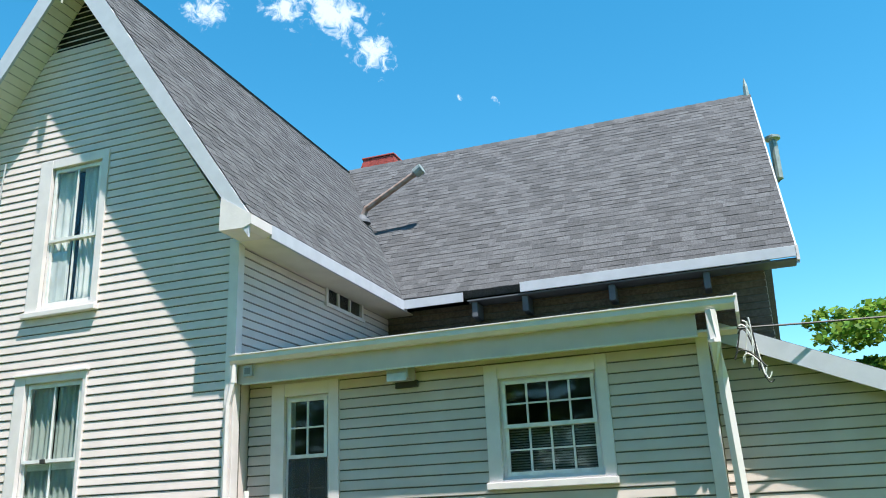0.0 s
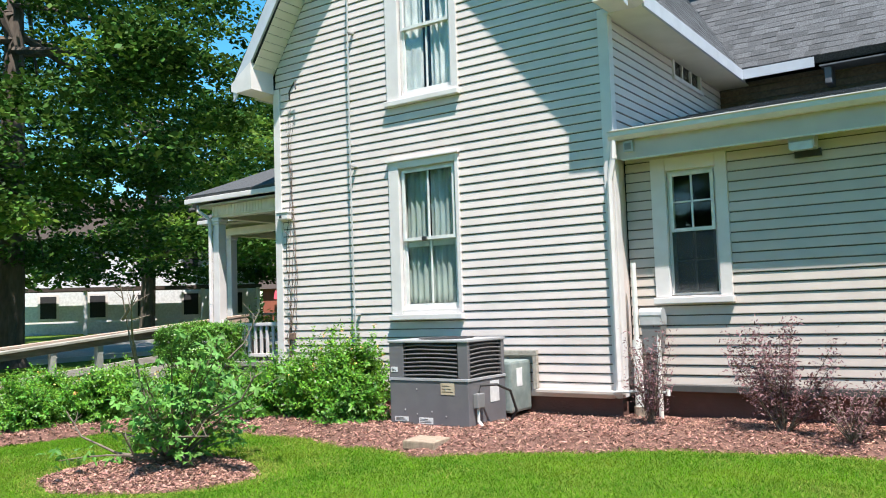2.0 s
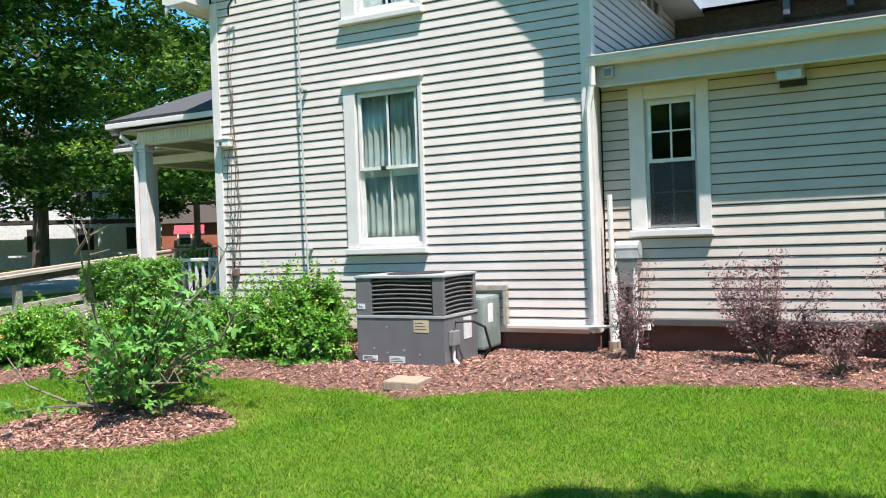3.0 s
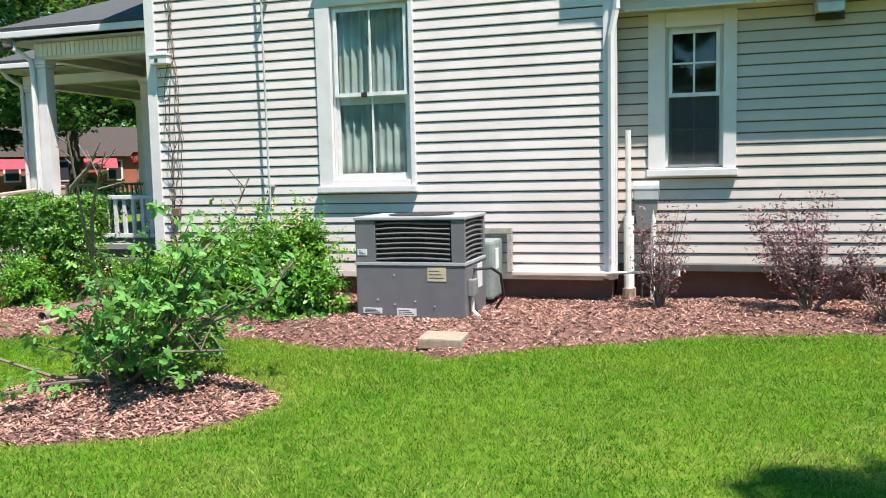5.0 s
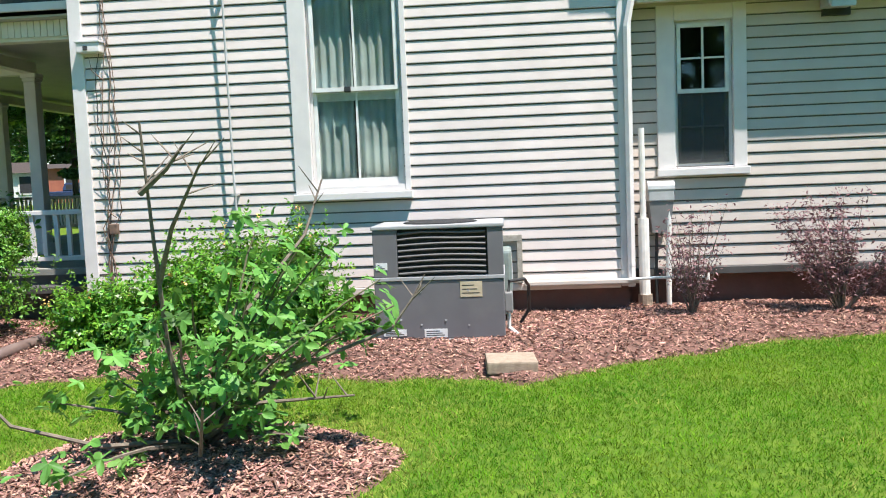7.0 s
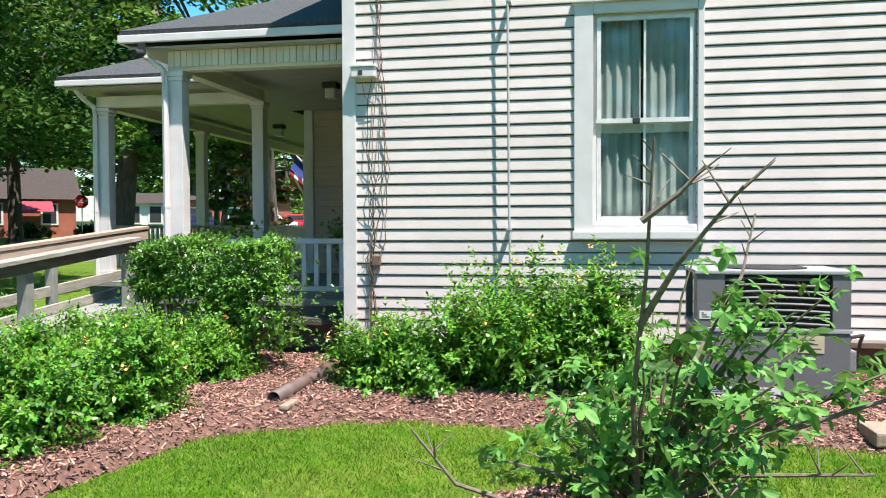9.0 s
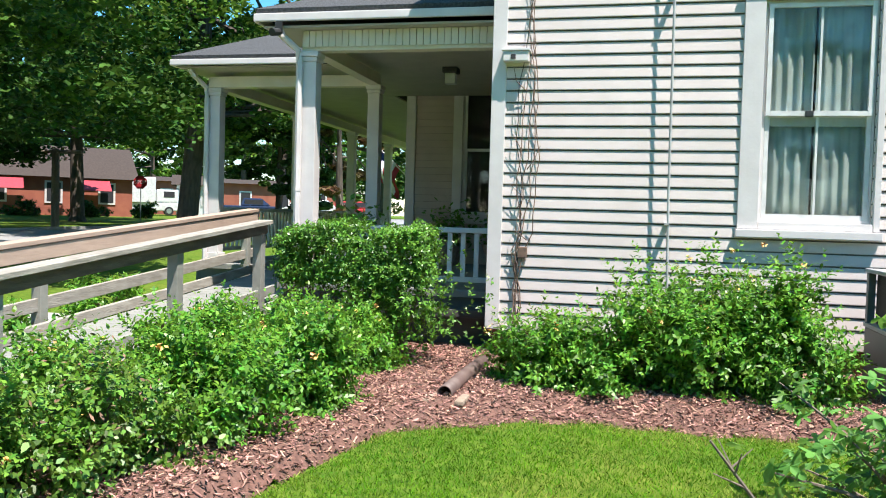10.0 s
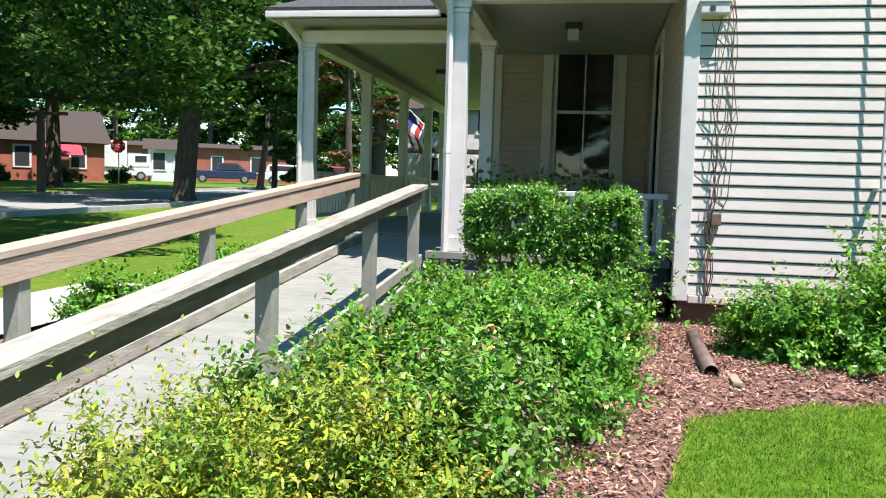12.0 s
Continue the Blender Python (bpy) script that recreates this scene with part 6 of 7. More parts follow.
part("insulator", box(-10.3, -10.22, 7.79, 7.84, 0.93, 1.03, bevel=0.01), "dead_vine", vi)
# loose cables at the wing end
for i in range(7):
    a = i * 0.5
    pts = [(-0.28 + 0.10 * i * math.sin(s * 3 + a) * 0.3 + 0.25 * s, 8.12 - 0.03 * i, 2.85 - 0.4 * s + 0.13 * math.sin(s * 6 + a)) for s in np.linspace(0, 1, 12)]
    tagged(part("loose_cable", tube(pts, 0.007, 5), "wire_w" if i % 3 else "wire"), "tangled cable hanging at the wing eave", "cable", "tangled cables")
tagged(part("service_cable", tube([(-0.3, 8.1, 2.9)] + [(-0.3 + 14.3 * s, 8.1 + 4 * s, 2.9 + 1.4 * s - 1.2 * s * (1 - s)) for s in np.linspace(0.05, 1, 14)], 0.01, 5), "wire"), "black overhead cable leaving the wing eave", "cable")
# drain pipe in the mulch
dp = thing("drain_pipe", "brown plastic drain pipe end lying in the mulch", "drain pipe", at=(-10.45, 6.4, 0.1))
bm = tube([(-10.50, 5.98, 0.105), (-10.49, 6.5, 0.115), (-10.47, 7.2, 0.12)], 0.05, 20, caps=False)
for f in bm.faces:
    f.smooth = True
o_ = part("pipe", bm, "drain", dp)
md = o_.modifiers.new("thickness", 'SOLIDIFY')
md.thickness = 0.006
# two tan blocks in a V stand for pale roots at the pipe end
for dx, dy, r_ in ((-0.12, -0.1, 20), (0.1, -0.08, -30)):
    part("pale_root", box(-10.47 + dx - 0.03, -10.47 + dx + 0.03, 6.02 + dy - 0.12, 6.02 + dy + 0.12, 0.06, 0.095, bevel=0.012), "paver", dp)

# ---- planting ----
def grow(root, tips, r0, rng, sides=5, bend=0.1):
    """Stems from one root to many tips, as one mesh."""
    bm = bmesh.new()
    for t in tips:
        root_, t_ = Vector(root), Vector(t)
        pts = []
        for s in np.linspace(0, 1, 6):
            p = root_.lerp(t_, s)
            p.z += bend * math.sin(s * math.pi) * (t_ - root_).length * 0.4
            p += Vector((rng.uniform(-1, 1), rng.uniform(-1, 1), 0)) * 0.02 * math.sin(s * math.pi)
            pts.append(p)
        tube(pts, [r0 * (1 - 0.75 * s) for s in np.linspace(0, 1, 6)], sides, bm)
    return bm


def shrub(name, label, at, size, n, leaf, material, seed, group="", category="shrub", flowers=0, stem="stem", upright=0.0, lobes=9, dead=0, aspect=0.52, tip_leaf="leaf_tip"):
    """A loose shrub: stems carrying leafy shoots gathered in lobes, with gaps between."""
    rg = np.random.default_rng(seed)
    rr = random.Random(seed)
    at = np.array(at, float)
    size = np.array(size, float)
    s = thing(name, label, category, group, at=tuple(at))
    lob = rg.normal(size=(lobes, 3))
    lob /= np.linalg.norm(lob, axis=1)[:, None]
    lob[:, 2] = np.abs(lob[:, 2]) * 0.9 + 0.05
    lob *= rg.uniform(0.35, 0.75, size=(lobes, 1))
    tips = [tuple(at + l * size * np.array([1, 1, 1.15])) for l in lob]
    for tp_ in tips:
        part("stem", grow(tuple(at), [tp_], 0.010 + 0.005 * size[2], rr), stem, s)
    nodes = 6
    m = n // (nodes * 2)
    pick = rg.integers(0, lobes, m)
    way = rg.normal(size=(m, 3)) + lob[pick] * 1.5
    way[:, 2] += 0.35
    way /= np.linalg.norm(way, axis=1)[:, None]
    start = at + (lob[pick] * rg.uniform(0.55, 1.02, size=(m, 1)) + way * rg.uniform(0.05, 0.30, size=(m, 1))) * size
    length = rg.uniform(0.10, 0.20, m) + 0.05 * size[2]
    tall = rg.random(m) < 0.03 + upright * 0.4
    way[tall] = way[tall] * 0.35 + np.array([0, 0, 1.0])
    length[tall] *= 1.5
    q = leafy_shoots(start, way, length, nodes, leaf, rg, aspect)
    low = q[:, :, 2].min(1)
    q[:, :, 2] += np.maximum(at[2] + 0.012 - low, 0)[:, None]
    order = np.arange(len(q)) // (2 * m)
    tipped = (order >= nodes - 2) & (q[:, 0, 2] > at[2] + 0.45 * size[2]) & (rg.random(len(q)) < 0.45)
    numpy_mesh("foliage", q[~tipped].reshape(-1, 3), 6, material, s)
    numpy_mesh("young_foliage", q[tipped].reshape(-1, 3), 6, tip_leaf, s, "paler young leaves")
    if dead:
        cd_ = at + (lob[rg.integers(0, lobes, dead)] + rg.normal(size=(dead, 3)) * 0.19) * size
        cd_[:, 2] = np.maximum(cd_[:, 2], at[2] + 0.03)
        numpy_mesh("dry_leaves", leaf_quads(cd_, leaf * 0.8, rg, 0.4, 0.35), 4, "leaf_dead", s)
    if flowers:
        k = rg.integers(0, lobes, flowers)
        u = rg.normal(size=(flowers, 3))
        u /= np.linalg.norm(u, axis=1)[:, None]
        u[:, 2] = np.abs(u[:, 2])
        cf = at + (lob[k] * 1.05 + u * 0.36) * size
        for c1 in cf:
            numpy_mesh("flower", leaf_quads(c1 + rg.normal(size=(12, 3)) * 0.013, 0.024, rg, 1.0, 0.9), 4, "petal", s)
    return s


def bz(x, y):
    return float(bed_z(np.array(x), np.array(y)))


LB = "leafy green lantana bush with orange flowers in mulch"
for i, (x, y, sx, sy, sz, n) in enumerate(((-9.95, 6.75, 0.48, 0.5, 0.70, 5600), (-9.4, 6.75, 0.48, 0.5, 0.86, 6600), (-8.75, 6.75, 0.55, 0.55, 1.16, 9000), (-8.25, 6.72, 0.5, 0.5, 1.0, 8000), (-9.1, 7.2, 0.5, 0.4, 0.95, 4200), (-8.45, 7.25, 0.45, 0.35, 1.0, 3600))):
    shrub("lantana_bush", LB, (x, y, bz(x, y)), (sx * 1.1, sy, sz), n, 0.054, "leaf_shrub", 100 + i, "lantana bushes along the gable wall", flowers=8, upright=0.12, lobes=18)
LR = "dense green lantana bush beside the ramp"
for i, (x, y, sx, sy, sz, n) in enumerate(((-11.65, 6.15, 0.55, 0.55, 0.80, 7600), (-11.35, 5.4, 0.5, 0.5, 0.72, 7200), (-11.95, 5.3, 0.52, 0.5, 0.82, 7200), (-11.55, 4.7, 0.5, 0.45, 0.70, 7200), (-12.2, 4.45, 0.45, 0.5, 0.66, 5200), (-11.35, 6.8, 0.35, 0.4, 0.62, 3600), (-12.25, 6.3, 0.38, 0.5, 0.66, 3600))):
    shrub("lantana_bush", LR, (x, y, bz(x, y)), (sx, sy, sz), n, 0.050, "leaf_shrub", 130 + i, "bushes beside the ramp", flowers=7, upright=0.1, lobes=17)
for i, (x, y, sx, sy, sz, n) in enumerate(((-11.7, 3.95, 0.52, 0.45, 0.70, 5600), (-12.3, 3.75, 0.42, 0.45, 0.66, 3800), (-11.75, 3.4, 0.45, 0.4, 0.62, 5600))):
    shrub("rose_bush", "half-dry green and brown rose bush beside the ramp", (x, y, bz(x, y)), (sx, sy, sz), n, 0.042, "leaf_olive_green", 150 + i, "rose bushes", dead=600, flowers=4, lobes=15, upright=0.2, stem="dead_vine", aspect=0.6)
for i, (x, y, sx, sy, sz, n) in enumerate(((-12.0, 2.95, 0.48, 0.42, 0.68, 10000), (-12.35, 2.6, 0.44, 0.42, 0.68, 9000), (-12.0, 2.4, 0.34, 0.3, 0.52, 6000), (-12.5, 3.2, 0.34, 0.45, 0.58, 6000))):
    shrub("variegated_bush", "bush of mixed yellow and green leaves beside the ramp", (x, y, max(0.0, bz(x, y)) if y > 2.6 else 0.0), (sx, sy, sz), n, 0.034, "leaf_yellow", 160 + i, "yellow bushes", upright=0.3, lobes=18, dead=260, stem="twig", aspect=0.44, tip_leaf="leaf_yellow")
shrub("street_bush", "low green bush on the street side of the ramp", (-14.9, 6.9, 0.0), (0.5, 0.7, 0.6), 3500, 0.06, "leaf_shrub", 171, "street side bushes")
shrub("street_bush", "low green bush on the street side of the ramp", (-14.9, 8.6, 0.0), (0.5, 0.8, 0.7), 3500, 0.06, "leaf_shrub", 172, "street side bushes")
shrub("street_bush", "low green bush on the street side of the ramp", (-14.8, 4.6, 0.0), (0.4, 0.5, 0.7), 2200, 0.06, "leaf_shrub", 173, "street side bushes")

for x, y, w in ((-46.2, 44.6, 1.3), (-43.2, 47.0, 1.6), (-40.8, 49.4, 1.2)):
    shrub("street_bush", "dark rounded bush before the brick house", (x, y, float(land(x, y))), (w, w, 1.3), 1800, 0.2, "leaf", int(900 + x * 3), "bushes before the brick house", tip_leaf="leaf")

# clipped hedge with leggy stems
hd = thing("clipped_hedge", "boxy clipped evergreen hedge before the porch", "hedge", at=(-11.55, 7.25, 0.08))
rg = np.random.default_rng(7)
rr = random.Random(7)
n = 2900
c = rg.uniform(-1, 1, size=(n, 3))
face = rg.random(n) < 0.85
c[face] /= ((np.abs(c[face]) ** 7).sum(1) ** (1 / 7))[:, None]
c[face] *= rg.uniform(0.80, 1.0, (face.sum(), 1)) * (1 + 0.05 * np.sin(c[face, 0:1] * 6 + c[face, 1:2] * 5) * np.sin(c[face, 2:3] * 5 + 1))
way = c + rg.normal(size=(n, 3)) * 0.35
way[:, 2] += 0.35
gap = np.sin(c[:, 0] * 5.2 + 0.6) * np.sin(c[:, 2] * 3.1 - 0.9) > 0.8
c, way = c[~gap], way[~gap]
p = c * np.array([0.62, 0.32, 0.20]) + np.array([-11.57, 7.27, 0.94])
p[:, 2] += 0.03 * np.sin(p[:, 0] * 9) + 0.02 * np.sin(p[:, 1] * 13)
numpy_mesh("foliage", leafy_shoots(p, way, rg.uniform(0.05, 0.11, len(p)), 4, 0.040, rg, 0.55).reshape(-1, 3), 6, "leaf_box", hd)
n = 800
p = rg.normal(size=(n, 3)) * np.array([0.25, 0.15, 0.16]) + np.array([-11.12, 7.15, 0.56])
p[n // 2:, 0] -= 0.38 * rg.random(n - n // 2) + 0.2
p[:, 2] = np.maximum(p[:, 2], 0.14)
numpy_mesh("low_foliage", leafy_shoots(p, rg.normal(size=(n, 3)) + np.array([0, -0.3, 0.5]), rg.uniform(0.06, 0.13, n), 4, 0.040, rg, 0.55).reshape(-1, 3), 6, "leaf_box", hd)
for x in (-12.0, -11.7, -11.45, -11.2):
    for _ in range(9):
        part("stem", grow((x, 7.25, 0.06), [(x + rr.uniform(-0.3, 0.3), 7.25 + rr.uniform(-0.25, 0.25), rr.uniform(0.6, 1.0))], 0.016, rr), "twig", hd)

# fig bush with large lobed leaves and bare shoots
fb = thing("fig_bush", "fig bush with large lobed leaves and bare grey shoots", "bush", at=(-8.2, 4.2, 0.04))
rr = random.Random(21)
root = (-8.12, 4.2, 0.03)
tips = []
for i in range(46):
    a, ln = rr.uniform(0, math.tau), rr.uniform(0.55, 1.2)
    el = rr.uniform(0.12, 1.35)
    reach = 1.15 if math.cos(a) > 0 else 0.82
    tips.append((root[0] + 0.1 + ln * math.cos(a) * math.cos(el) * reach, root[1] + ln * math.sin(a) * math.cos(el) * 0.85, 0.06 + ln * math.sin(el) * (1.0 if math.cos(a) > -0.3 else 0.72)))
for t in tips:
    part("stem", grow(root, [t], 0.014, rr, 5, 0.16), "twig" if t[2] < 0.75 else "stem", fb)
bare = [[(-8.14, 4.1, 0.1), (-8.17, 3.95, 0.6), (-8.13, 3.78, 1.1), (-8.11, 3.67, 1.60)], [(-8.15, 3.86, 0.9), (-8.02, 3.72, 1.15), (-7.82, 3.57, 1.42)], [(-8.15, 3.72, 1.3), (-8.02, 3.70, 1.40), (-7.93, 3.68, 1.50)],
        [(-8.1, 4.2, 0.1), (-7.9, 4.3, 0.7), (-7.66, 4.6, 1.05), (-7.58, 4.72, 1.34)], [(-8.2, 4.1, 0.1), (-8.5, 3.9, 0.14), (-8.85, 3.78, 0.28), (-9.02, 3.74, 0.5)], [(-8.1, 4.2, 0.1), (-7.6, 4.1, 0.45), (-7.15, 4.1, 0.62), (-7.0, 4.12, 0.82)],
        [(-8.1, 4.1, 0.1), (-7.75, 3.95, 0.32), (-7.3, 3.9, 0.36)], [(-8.1, 4.1, 0.1), (-7.95, 3.7, 0.16), (-7.85, 3.5, 0.42)]]
for path in bare:
    part("bare_shoot", tube(path, [0.015 - 0.01 * i / (len(path) - 1) for i in range(len(path))], 6), "twig", fb, "bare grey shoot")
    p1, p0 = Vector(path[-1]), Vector(path[-2])
    for k in range(4):
        q = p0.lerp(p1, rr.uniform(0.2, 0.95))
        part("twig", tube([q, q + Vector((rr.uniform(-0.14, 0.14), rr.uniform(-0.1, 0.1), rr.uniform(0.03, 0.15)))], [0.005, 0.002], 4), "twig", fb)


def lobed_leaf(size, seed):
    rl = random.Random(seed)
    bm = bmesh.new()
    mid = bm.verts.new((0, 0, 0))
    rim = []
    k = 25
    for i in range(k):
        a = -2.6 + 5.2 * i / (k - 1)
        r = size * (0.42 + 0.66 * abs(math.cos(a * 2.4)) ** 1.2) * (1.0 - 0.28 * abs(a) / 2.6) * rl.uniform(0.92, 1.08)
        rim.append(bm.verts.new((r * math.cos(a) * 0.95, r * math.sin(a) * 0.85, 0.10 * size * math.sin(a * 3.5) - 0.35 * r * r / size * 0.6)))
    for a, b in zip(rim, rim[1:]):
        bm.faces.new((mid, a, b))
    me = bpy.data.meshes.new("leaf")
    bm.to_mesh(me)
    bm.free()
    me.materials.append(M["leaf_fig"])
    return me


leaf_me = [lobed_leaf(0.078, 1), lobed_leaf(0.064, 2), lobed_leaf(0.048, 3)]


def fig_spot():
    """Leaves crowd towards the end of a stem and hang outward from it."""
    t = Vector(rr.choice(tips))
    s = 1 - 0.62 * rr.random() ** 1.7
    p = Vector(root).lerp(t, s) + Vector((rr.gauss(0, 0.07), rr.gauss(0, 0.07), rr.gauss(0.03, 0.05)))
    p.z = max(p.z, 0.10)
    yaw = math.degrees(math.atan2(p.y - root[1], p.x - root[0])) + rr.gauss(0, 70)
    return Matrix.Translation(p) @ pose(0, 0, 0, rr.gauss(0, 28), rr.uniform(-25, 65), yaw)


for i in range(290):
    piece("leaf", leaf_me[i % 3], fb, Matrix.Translation(-Vector(fb.location)) @ fig_spot())
lv, lf = [], []
for i in range(460):
    m4, src = fig_spot(), leaf_me[rr.choice((0, 1, 1, 2, 2))]
    b0 = len(lv)
    lv += [tuple(m4 @ v.co) for v in src.vertices]
    lf += [tuple(b0 + k for k in f.vertices) for f in src.polygons]
me = bpy.data.meshes.new("inner_leaves")
me.from_pydata(lv, [], lf)
me.materials.append(M["leaf_fig"])
ob = new("inner_leaves", me)
ob.parent = fb
ob.matrix_parent_inverse = Matrix.Translation(-fb.location)
tagged(ob, kind="stuff")

# thin purple-brown shrubs by the wing
for i, (x, y, sx, sz, n) in enumerate(((-5.02, 7.45, 0.26, 0.9, 1500), (-3.78, 7.45, 0.52, 0.92, 5600), (-2.6, 7.5, 0.48, 0.9, 5000), (-3.2, 7.3, 0.26, 0.45, 900))):
    s = thing("crape_shrub", "thin twiggy shrub with dusty purple leaves", "shrub", "purple shrubs by the wing", at=(x, y, 0.07))
    rr = random.Random(300 + i)
    tips = [(x + rr.uniform(-sx, sx), y + rr.uniform(-0.25, 0.25), 0.1 + sz * rr.uniform(0.4, 1.05)) for _ in range(26)]
    for tp_ in tips:
        part("stem", grow((x, y, 0.05), [tp_], 0.007, rr, 4, 0.02), "twig", s)
    rg = np.random.default_rng(310 + i)
    T = np.array(tips)
    k = rg.integers(0, len(tips), n)
    f = rg.uniform(0.35, 1.05, size=(n, 1))
    c = np.array([x, y, 0.05]) * (1 - f) + T[k] * f + rg.normal(size=(n, 3)) * 0.045
    c[:, 2] = np.maximum(c[:, 2], 0.09)
    numpy_mesh("foliage", leaf_ovals(c, 0.032, rg), 6, "leaf_purple", s)


# ---- trees ----
def tree(name, label, at, height, trunk_r, crown_r, crown_base, n, leaf, material, seed, limbs=16, clumps=60, category="tree", bright=0.0, spread=(0.13, 0.26), skirt=False):
    rr = random.Random(seed)
    rg = np.random.default_rng(seed)
    x, y = at
    z = float(land(x, y)) - 0.05
    t = thing(name, label, category, at=(x, y, z))
    lean = Vector((rr.uniform(-0.3, 0.3), rr.uniform(-0.3, 0.3), 0))
    axis = [Vector((x, y, z)), Vector((x, y, z + 0.35)), Vector((x, y, z + height * 0.3)) + lean, Vector((x, y, z + height * 0.6)) + lean * 2, Vector((x, y, z + height * 0.92)) + lean * 2]
    part("trunk", tube(axis, [trunk_r * 1.45, trunk_r * 1.05, trunk_r * 0.85, trunk_r * 0.5, trunk_r * 0.1], 12), "bark", t)
    cl = []
    for i in range(clumps):
        u = rg.normal(size=3)
        u /= np.linalg.norm(u)
        r = rr.uniform(0.35, 1.0) ** 0.6
        cz = (crown_base + height) / 2
        p = Vector((x + u[0] * crown_r * r, y + u[1] * crown_r * r, z + cz + u[2] * (height - crown_base) / 2 * r))
        if skirt:
            a, rho = rr.uniform(0, math.tau), math.sqrt(rr.random())
            p = Vector((x + math.cos(a) * rho * crown_r, y + math.sin(a) * rho * crown_r, z + crown_base + rr.random() ** 1.25 * (height * (1 - 0.5 * rho * rho) - crown_base)))
        cl.append(p)
    for p in cl[:limbs * 2]:
        s = rr.uniform(0.25, 0.75)
        b = axis[2].lerp(axis[4], s) if p.z > axis[2].z else axis[1].lerp(axis[2], 0.9)
        m_ = b.lerp(p, 0.5) + Vector((0, 0, rr.uniform(0.0, 0.8)))
        part("limb", tube([b, m_, p], [trunk_r * 0.32, trunk_r * 0.18, 0.02], 6), "bark", t)
    C = np.array(cl)
    k = rg.integers(0, clumps, n)
    d = rg.normal(size=(n, 3))
    d /= np.linalg.norm(d, axis=1)[:, None]
    cr = crown_r * rg.uniform(*spread, size=(clumps, 1))[k]
    c = C[k] + d * cr * rg.uniform(0.3, 1.0, size=(n, 1)) ** 0.6 * np.array([1, 1, 0.42])
    c[:, 2] = np.maximum(c[:, 2], z + crown_base * 0.8)
    q = leaf_quads(c, leaf, rg, 0.9, 0.75).reshape(-1, 4, 3)
    # random clumps get a brighter leaf colour that stands for sunlit foliage
    pickb = (rg.random(clumps) < bright)[k]
    numpy_mesh("crown", q[~pickb].reshape(-1, 3), 4, material, t)
    if pickb.any():
        numpy_mesh("crown", q[pickb].reshape(-1, 3), 4, "leaf_bright", t, "brighter leaf clumps, sunlight put into their colour")
    return t


ML = "large dark maple with a spreading leafy crown"
tree("maple_tree", ML, (-24.2, 11.2), 19, 0.38, 7.6, 2.9, 140000, 0.145, "leaf", 1, clumps=380, bright=0.13, spread=(0.09, 0.19), skirt=True)
tree("maple_tree", ML, (-26.0, 29.2), 17, 0.38, 6.6, 4.0, 56000, 0.21, "leaf", 2, clumps=170, bright=0.4, spread=(0.11, 0.22), skirt=True)
tree("maple_tree", ML, (-38.5, 39.5), 17, 0.35, 8.8, 4.3, 56000, 0.28, "leaf", 3, clumps=150, bright=0.15, spread=(0.11, 0.22), skirt=True)
tree("maple_tree", ML, (-36.0, 24.0), 14, 0.35, 6.5, 2.8, 24000, 0.26, "leaf", 8, clumps=110, bright=0.1, skirt=True)
tree("maple_tree", ML, (-24.0, 2.0), 14, 0.35, 5.6, 3.0, 40000, 0.17, "leaf", 4, clumps=130, bright=0.2, skirt=True)
tree("maple_tree", ML, (-21.0, 38.0), 14, 0.35, 7.0, 2.8, 26000, 0.26, "leaf", 5, clumps=70, bright=0.25)
tree("small_tree", "dark round tree before the brick building", (-30.4, 47.0), 8.5, 0.2, 2.6, 2.0, 9000, 0.24, "leaf", 6, limbs=10, clumps=40)
tree("magnolia_tree", "rounded magnolia with olive and rust-coloured leaves", (-19.2, 27.5), 6.5, 0.15, 1.5, 0.4, 9000, 0.17, "leaf_olive", 9, limbs=8, clumps=36)
tree("conifer_tree", "light green feathery conifer", (-22.0, 31.5), 7.5, 0.16, 1.9, 0.6, 12000, 0.17, "leaf_pine", 10, limbs=14, clumps=44)
tree("small_tree", "thin grey-green tree by the street", (-24.0, 33.0), 8, 0.12, 2.2, 2.0, 6000, 0.16, "leaf", 12, limbs=8, clumps=22)
tree("maple_tree", "bright green tree beyond the wing", (5.5, 26.0), 7.8, 0.3, 4.2, 1.0, 16000, 0.22, "leaf_bright", 13, clumps=60)
tree("maple_tree", "bright green tree beyond the wing", (11.0, 32.0), 9.0, 0.3, 5.0, 1.0, 16000, 0.24, "leaf_bright", 14, clumps=60)
tree("shade_tree", "leafy tree behind the walker, shading the lawn", (2.3, -1.1), 12, 0.25, 4.0, 6.2, 26000, 0.2, "leaf", 15, clumps=60)
rb_ = random.Random(5)
# unseen trees added to the south, to shape glass reflections and dim sky fill
for i in range(15):
    brg = radians(100 + i * 12.2)
    dist = 33 + rb_.uniform(-4, 6)
    x, y = -6 + dist * math.sin(brg), dist * math.cos(brg)
    tree("background_tree", "unseen tree added behind the walker for reflections and less sky light", (x, y), rb_.uniform(12, 16), 0.35, 7.5, 0.8, 2600, 0.7, "leaf", 400 + i, limbs=4, clumps=50, bright=0.1)
for i in range(26):
    brg = radians(4 + i * 2.9)
    dist = 98 + rb_.uniform(-6, 16) + (14 if i % 2 else 0)
    x, y = -9 - dist * math.sin(brg), 2 + dist * math.cos(brg)
    tree("background_tree", "far leafy tree closing the street view", (x, y), rb_.uniform(10, 15), 0.4, 8.0, 0.6, 6200, 0.55, "leaf", 40 + i, limbs=4, clumps=70, bright=0.3)


